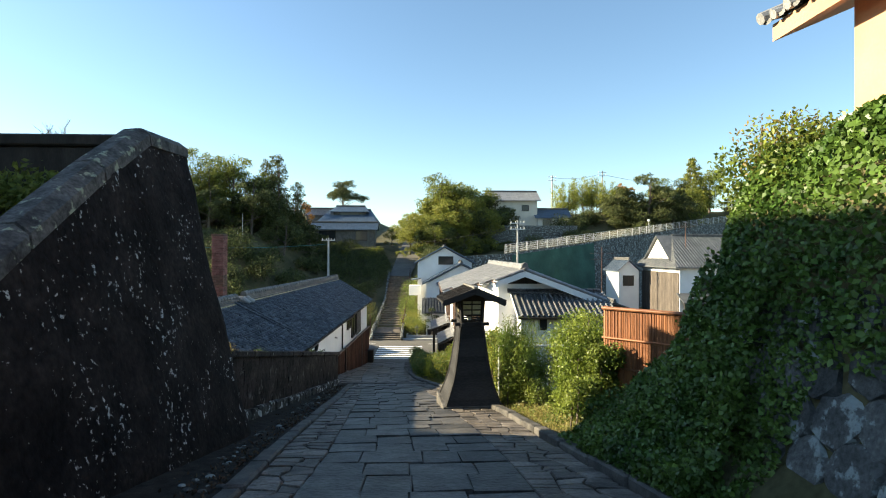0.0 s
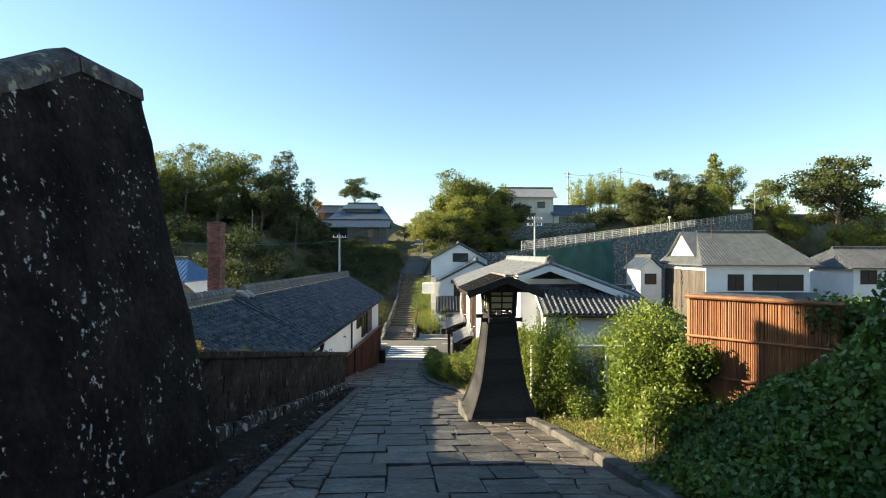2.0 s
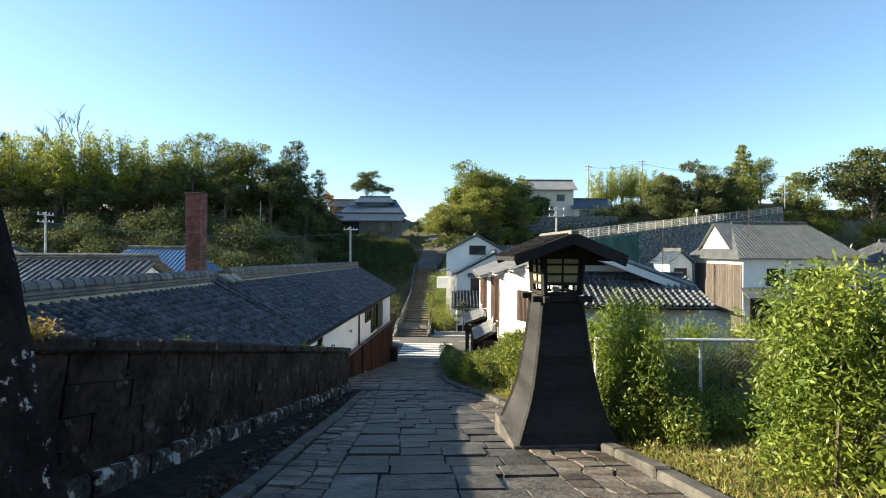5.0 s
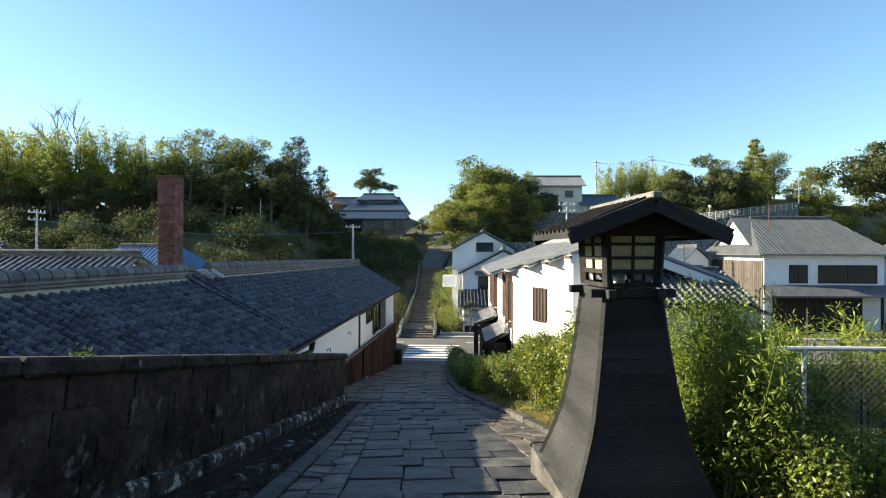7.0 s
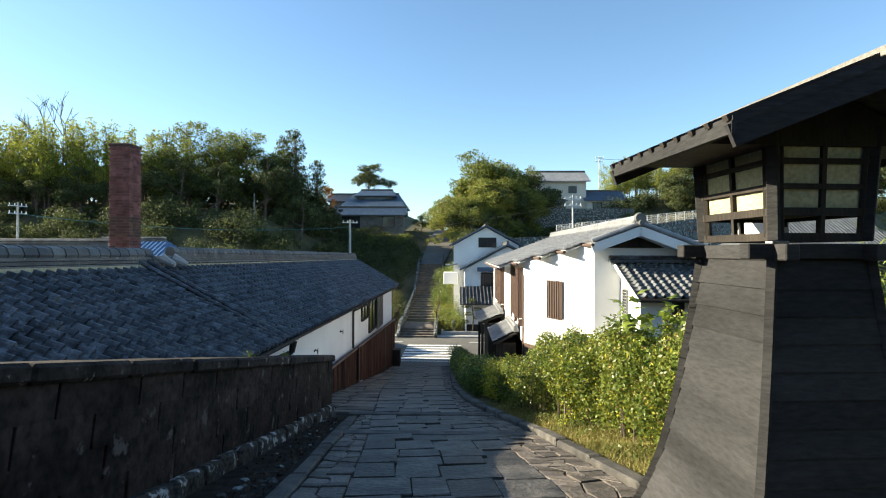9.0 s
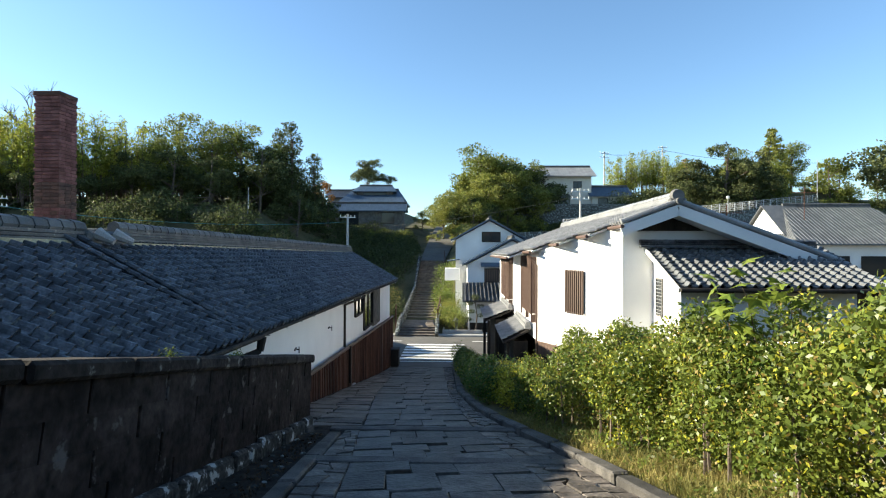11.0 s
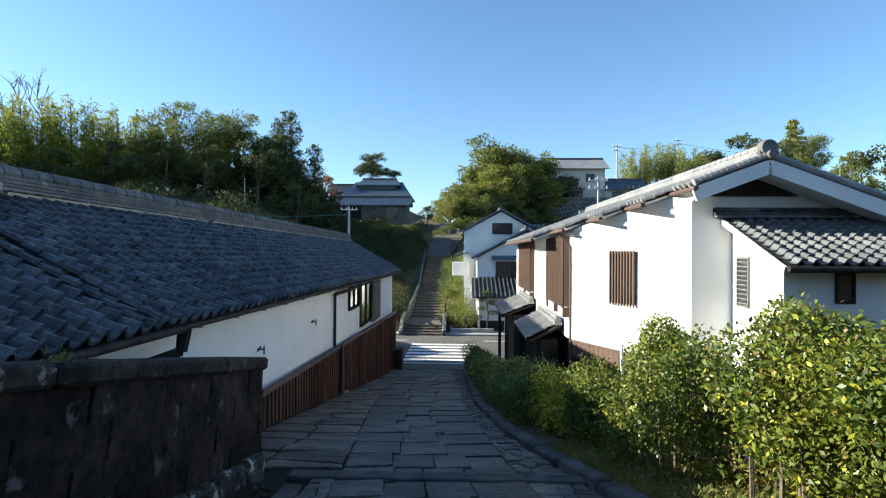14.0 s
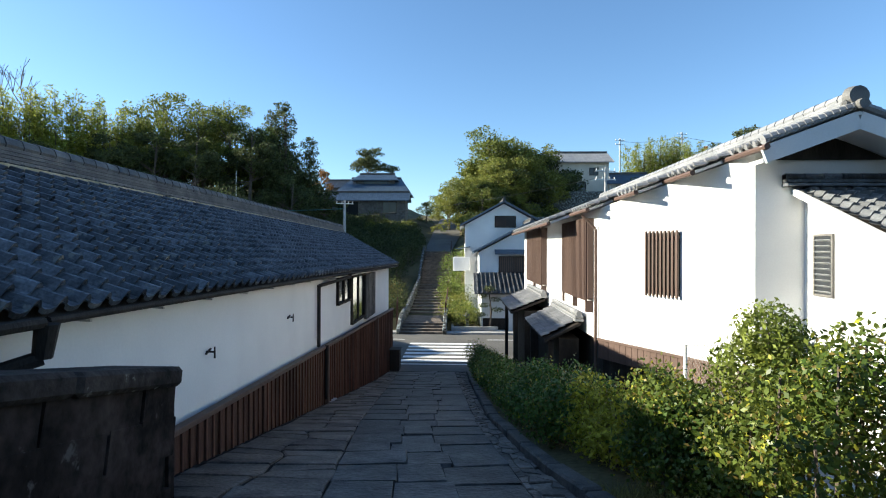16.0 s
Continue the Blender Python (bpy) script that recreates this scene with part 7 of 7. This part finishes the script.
# grass along the kerb
def grass():
    rnd = np.random.default_rng(29)
    verts, faces = [], []
    for i in range(38000):
        y = rnd.uniform(7.6, 25.5)
        d = 0.18 + rnd.random() ** 0.8 * (3.2 if 9.5 < y < 15.3 else 1.5)
        x = lerp(KERB_R, y) + d
        if 0.2 < x < 1.9 and 13.5 < y < 15.4:
            continue
        z = land(x, y) - 0.02
        h, a = rnd.uniform(0.07, 0.24), rnd.uniform(0, 6.28)
        w = 0.006
        k = len(verts)
        lean = rnd.normal(size=2) * h * 0.45
        verts += [(x - w * math.cos(a), y - w * math.sin(a), z), (x + w * math.cos(a), y + w * math.sin(a), z), (x + lean[0], y + lean[1], z + h)]
        faces.append((k, k + 1, k + 2))
    tagged(link("grass", (verts, [], faces), M_GRASS), "dry yellow-green grass along the kerb", "grass", kind="stuff")


grass()


# chain-link fence with a white top pipe
def chain_fence(a, b, height, label):
    f = thing("chain_link_fence", label, "fence")
    a, b = Vector(a), Vector(b)
    bm = bmesh.new()
    rod(bm, a + Vector((0, 0, height)), b + Vector((0, 0, height)), 0.03, 0.03, 8)
    part("top_rail", bm, M_WHITEPIPE, f, "white top pipe")
    n = max(1, int((b - a).length / 1.8))
    for k in range(n + 1):
        p = a.lerp(b, k / n)
        bm = bmesh.new()
        rod(bm, p - Vector((0, 0, 0.6)), p + Vector((0, 0, height)), 0.028, 0.028, 8)
        part("post", bm, M_WHITEPIPE, f)
    d = b - a
    l = d.length
    e = d / l
    bm = bmesh.new()
    s = 0.09
    for k in range(int((l + height) / s)):
        u = k * s
        for sign in (1, -1):
            lo_u, hi_u = (u - height, u) if sign == 1 else (u, u - height)
            lo_z, hi_z = 0.0, height
            if min(lo_u, hi_u) < 0:
                c = -min(lo_u, hi_u)
                if sign == 1:
                    lo_u, lo_z = 0, c
                else:
                    hi_u, hi_z = 0, height - c
            if max(lo_u, hi_u) > l:
                c = max(lo_u, hi_u) - l
                if sign == 1:
                    hi_u, hi_z = l, hi_z - c
                else:
                    lo_u, lo_z = l, lo_z + c
            if hi_z - lo_z > 0.02:
                rod(bm, a + e * lo_u + Vector((0, 0, lo_z)), a + e * hi_u + Vector((0, 0, hi_z)), 0.0022, 0.0022, 3)
    part("mesh", bm, M_MESH, f, "dull galvanised diamond mesh")


chain_fence((2.0, 15.55, -2.2), (7.4, 15.55, -2.2), 1.07, "chain-link fence with a white top pipe on the bank")
chain_fence((2.25, 17.0, road_z(17.0) + 0.42), (1.5, 27.4, road_z(27.4) + 0.42), 1.14, "chain-link fence with a white top pipe behind the hedge")
b = [(-8.8 + 0.5 * i, 8.6 + 0.3 * (i % 2), 2.3 + 0.1 * (i % 3), 0.5, 0.45, 0.35) for i in range(7)]
bush("bed_plant", "leafy green plants in the terrace bed", "plant", b, 3500, 0.11, M_LEAF_TREE, 95, 0.5)


# plants rooted on the lane wall
def tuft(name, label, x, y, z, spread, n, size, material, seed):
    rnd = np.random.default_rng(seed)
    pts = np.array((x, y, z)) + rnd.normal(size=(n, 3)) * np.array((spread, spread, spread * 0.7))
    pts[:, 2] = np.maximum(pts[:, 2], z - 0.02)
    up = np.tile((0.0, 0.0, 1.0), (n, 1))
    tagged(link(name, leaf_mesh(pts, up, size, rnd, 0.35), material), label, "plant")


tuft("dry_tuft", "dry brown plant growing at the head of the lane wall", -3.75, 10.2, road_z(10.2) + 1.47, 0.09, 420, 0.05, M_LEAF_GOLD, 96)
for y, seed in ((13.1, 97), (18.9, 98), (20.6, 99)):
    tuft("wall_weed", "small green weed rooted on the wall capping", -4.0, y, road_z(y) + 1.37 * wall_lift(y) + 0.08, 0.05, 150, 0.035, M_LEAF_HEDGE, seed)


# ochre house over the bank
def ochre_house():
    h = thing("ochre_house", "ochre plastered house with a silver tiled eave above the bank", "house")
    part("wall", boxes(((4.86, -8, 3.0), (11, 6.15, 4.75))), M_OCHRE, h)
    part("plinth", boxes(((4.74, -8, 2.3), (11, 6.3, 3.1)), bevel=0.04), M_CONC, h, "grey concrete plinth")
    bm = bmesh.new()
    prism(bm, [(4.45, -8.5, 4.25), (4.45, 7.0, 4.25), (7.9, 7.0, 5.75), (7.9, -8.5, 5.75)], (0, 0, 0.22))
    part("eave_soffit", bm, M_OCHRE, h)
    m = tile_frame((4.36, 7.05, 4.46), (0, -1, 0), (3.45, 0, 1.5))
    tagged(part("roof_tiling", tile_field(m, 57, 15, lambda u, v: True), M_TILE_NEW, h, "rows of silver-grey pantiles"), kind="stuff")
    bm = bmesh.new()
    round_caps(bm, (4.38, 7.0, 4.53), (4.38, -8.5, 4.53), TILE_W, 0.06, (-0.06, 0, -0.02))
    rod(bm, (4.3, 7.02, 4.55), (7.9, 7.02, 6.12), 0.08, 0.08, 8)
    tagged(part("eave_tiles", bm, M_TILE_NEW, h), kind="stuff")
    tagged(link("wall_terrace", boxes(((4.3, -8, 0.5), (4.8, 6.35, 2.82)), bevel=0.04), M_CONC), "grey concrete terrace wall above the ivy", "wall", kind="structure")


ochre_house()


# ivy mound in front of the screen
rnd1 = np.random.default_rng(61)
b = [(2.9 + 0.16 * i + rnd1.uniform(-0.2, 0.2), 8.75 - 0.06 * i + rnd1.uniform(-0.3, 0.3), land(2.9 + 0.16 * i, 8.75) + rnd1.uniform(-0.1, 0.1), 0.34, 0.34, 0.25) for i in range(5)]
bush("ivy_mound", "dark green ivy mound at the foot of the screen", "ivy", b, 3500, 0.062, M_LEAF_IVY, 62, 0.75)
b = [(4.55 + rnd1.uniform(-0.3, 0.4), 8.85 + rnd1.uniform(-0.25, 0.2), 0.1 + rnd1.uniform(-0.6, 0.35), 0.28, 0.28, 0.25) for i in range(11)]
bush("dark_shrub", "leafy shrub leaning over the screen", "shrub", b, 6500, 0.07, M_LEAF_IVY, 63, 0.6)


# low weeds covering the bank between kerb and shrubs
def weeds():
    rnd = np.random.default_rng(88)
    n = 46000
    y = rnd.uniform(7.8, 25, n)
    d = rnd.uniform(0.45, 3.2, n) ** 1.0
    pts = np.empty((n, 3))
    for i in range(n):
        x = lerp(KERB_R, y[i]) + d[i]
        hump = 0.08 + 0.3 * max(0.0, 0.3 + noise.noise((x * 1.1, y[i] * 1.1, 2))) * min(1.0, d[i])
        pts[i] = (x, y[i], land(x, y[i]) + hump * rnd.random())
    keep = ~((pts[:, 0] > 0.15) & (pts[:, 0] < 1.9) & (pts[:, 1] > 13.5) & (pts[:, 1] < 15.4))
    pts = pts[keep]
    split = rnd.random(len(pts)) < 0.45
    up = np.tile((-0.3, -0.2, 0.9), (len(pts), 1))
    tagged(link("weeds", leaf_mesh(pts[split], up[split], 0.06, rnd, 0.45), M_LEAF_HEDGE), "low green weeds on the bank", "weeds", kind="stuff")
    tagged(link("dry_weeds", leaf_mesh(pts[~split], up[~split], 0.09, rnd, 0.16), M_GRASS), "dry yellow weeds on the bank", "weeds", kind="stuff")


weeds()


# wooden railing at the foot of the opposite stairs
def stair_railing():
    r = thing("garden_railing", "weathered wooden railing beside the stairway", "railing")
    for k in range(5):
        x, y = -6.1 - 0.12 * k, 58.0 + k * 1.1
        part("post", beam(bmesh.new(), (x, y, land(x, y) - 0.2), (x, y, -5.5), 0.1, 0.1), M_BROWNWOOD, r)
    for z in (-5.6, -6.0):
        part("rail", beam(bmesh.new(), (-6.1, 58.0, z), (-6.58, 62.4, z), 0.07, 0.1), M_BROWNWOOD, r)


stair_railing()


# flagstones of the lane: large slabs down the middle, irregular stones at the sides
def lane_paving():
    shapes = []
    for s in range(6):
        rnd = random.Random(s)
        bm = boxes(((-0.5, -0.5, -0.08), (0.5, 0.5, 0.0)), bevel=0.011)
        for v in bm.verts:
            v.co.x += 0.02 * rnd.uniform(-1, 1)
            v.co.y += 0.02 * rnd.uniform(-1, 1)
        me = bpy.data.meshes.new("flagstone")
        bm.to_mesh(me)
        bm.free()
        me.materials.append(M_FLAG)
        shapes.append(me)
    rnd = random.Random(5)
    def mid(y):
        return lerp([(-6, 0.3), (8, -0.2), (16, -0.85), (20, -1.3), (23, -1.75), (30, -2.45), (45, -3.2)], y)
    def half(y):
        return lerp([(-6, 1.25), (8, 1.25), (16, 1.2), (24, 1.05), (45, 1.3)], y)
    y = -4.0
    while y < 44.6:
        l = rnd.uniform(0.5, 0.82) if y < 24 else rnd.uniform(0.6, 0.95)
        yc = y + l / 2
        lean = -math.degrees(math.atan2(mid(yc + 0.5) - mid(yc - 0.5), 1))
        pitch = math.degrees(math.atan2(road_z(yc + 0.3) - road_z(yc - 0.3), 0.6))
        count = rnd.choice((3, 4, 4)) if y < 24 else 3
        cuts = [0.0] + [(k + rnd.uniform(-0.22, 0.22)) / count for k in range(1, count)] + [1.0]
        for u0, u1 in zip(cuts, cuts[1:]):
            w = 2 * half(yc) * (u1 - u0)
            x = mid(yc) - half(yc) + half(yc) * (u0 + u1)
            m = pose(x, yc + rnd.uniform(-0.02, 0.02), road_z(yc) + rnd.uniform(-0.009, 0.012), pitch + rnd.uniform(-1.0, 1.0), rnd.uniform(-1.1, 1.1), lean + rnd.uniform(-1.0, 1.0))
            piece("flagstone", rnd.choice(shapes), road_bed, m @ Matrix.Diagonal((w - 0.012, l - rnd.uniform(0.01, 0.03), 1, 1)))
        y += l
    # irregular stones
    verts, faces = [], []
    def field(x_lo, x_hi, y0, y1, cell):
        ny = int((y1 - y0) / cell)
        grid = {}
        for j in range(ny + 1):
            y = y0 + j * cell
            a, b = x_lo(y), x_hi(y)
            nx = max(1, round((x_hi((y0 + y1) / 2) - x_lo((y0 + y1) / 2)) / (cell * 1.15)))
            for i in range(nx + 1):
                jx = 0 if i in (0, nx) else rnd.uniform(-0.33, 0.33) * cell
                grid[i, j] = (a + (b - a) * i / nx + jx, y + rnd.uniform(-0.36, 0.36) * cell)
        for j in range(ny):
            for i in range(nx):
                q = [Vector((*grid[p], 0)) for p in ((i, j), (i + 1, j), (i + 1, j + 1), (i, j + 1))]
                if rnd.random() < 0.25:
                    q.insert(2, (q[1] + q[2]) / 2 + Vector((rnd.uniform(-0.06, 0.06), 0, 0)))
                c = sum(q, Vector()) / len(q)
                lift, base = rnd.uniform(-0.012, 0.014), len(verts)
                tx, ty = rnd.uniform(-0.03, 0.03), rnd.uniform(-0.03, 0.03)
                k = len(q)
                for shrink, dz in ((0.96, -0.06), (0.95, -0.012), (0.88, 0.0)):
                    for p in q:
                        r = c + (p - c) * shrink
                        verts.append((r.x, r.y, road_z(r.y) + lift + dz + tx * (r.x - c.x) + ty * (r.y - c.y)))
                for ring in (0, 1):
                    for i2 in range(k):
                        a, b = base + ring * k + i2, base + ring * k + (i2 + 1) % k
                        faces.append((a, b, b + k, a + k))
                faces.append(tuple(base + 2 * k + i2 for i2 in range(k)))
    field(lambda y: lerp(KERB_L, y) + 0.02, lambda y: mid(y) - half(y) + 0.0, -4, 23.4, 0.24)
    field(lambda y: -4.9, lambda y: mid(y) - half(y) + 0.0, 23.8, 44.5, 0.4)
    field(lambda y: mid(y) + half(y) + 0.0, lambda y: lerp(KERB_R, y) - 0.01, -4, 44.5, 0.24)
    ob = part("side_paving", (verts, [], faces), M_FLAG_J, road_bed, "irregular fitted paving stones")
    tagged(ob, kind="stuff")


lane_paving()


# leaf litter and small stones lying in the gutter
def litter():
    rnd = np.random.default_rng(44)
    pts = []
    for _ in range(2600):
        y = rnd.uniform(-3, 23)
        x = lerp(KERB_L, y) - 0.3 - abs(rnd.normal()) * 0.25
        pts.append((x, y, road_z(y) - 0.025 + 0.012 * rnd.random()))
    pts = np.array(pts)
    up = np.tile((0.0, 0.0, 1.0), (len(pts), 1))
    tagged(link("leaf_litter", leaf_mesh(pts, up, 0.05, rnd, 0.55), M_LEAF_DRY), "dry brown leaf litter in the gutter", "leaf litter", kind="stuff")
    bm = bmesh.new()
    for _ in range(160):
        y = rnd.uniform(-3, 23)
        x = lerp(KERB_L, y) - 0.3 - rnd.random() * 0.5
        r = rnd.uniform(0.02, 0.06)
        bmesh.ops.create_icosphere(bm, subdivisions=1, radius=r, matrix=Matrix.Translation((x, y, road_z(y) - 0.03)) @ Matrix.Diagonal((1.2, 0.9, 0.6, 1)))
    tagged(link("gutter_pebbles", bm, M_STONE), "small grey stones lying in the gutter", "pebbles", kind="stuff")


litter()
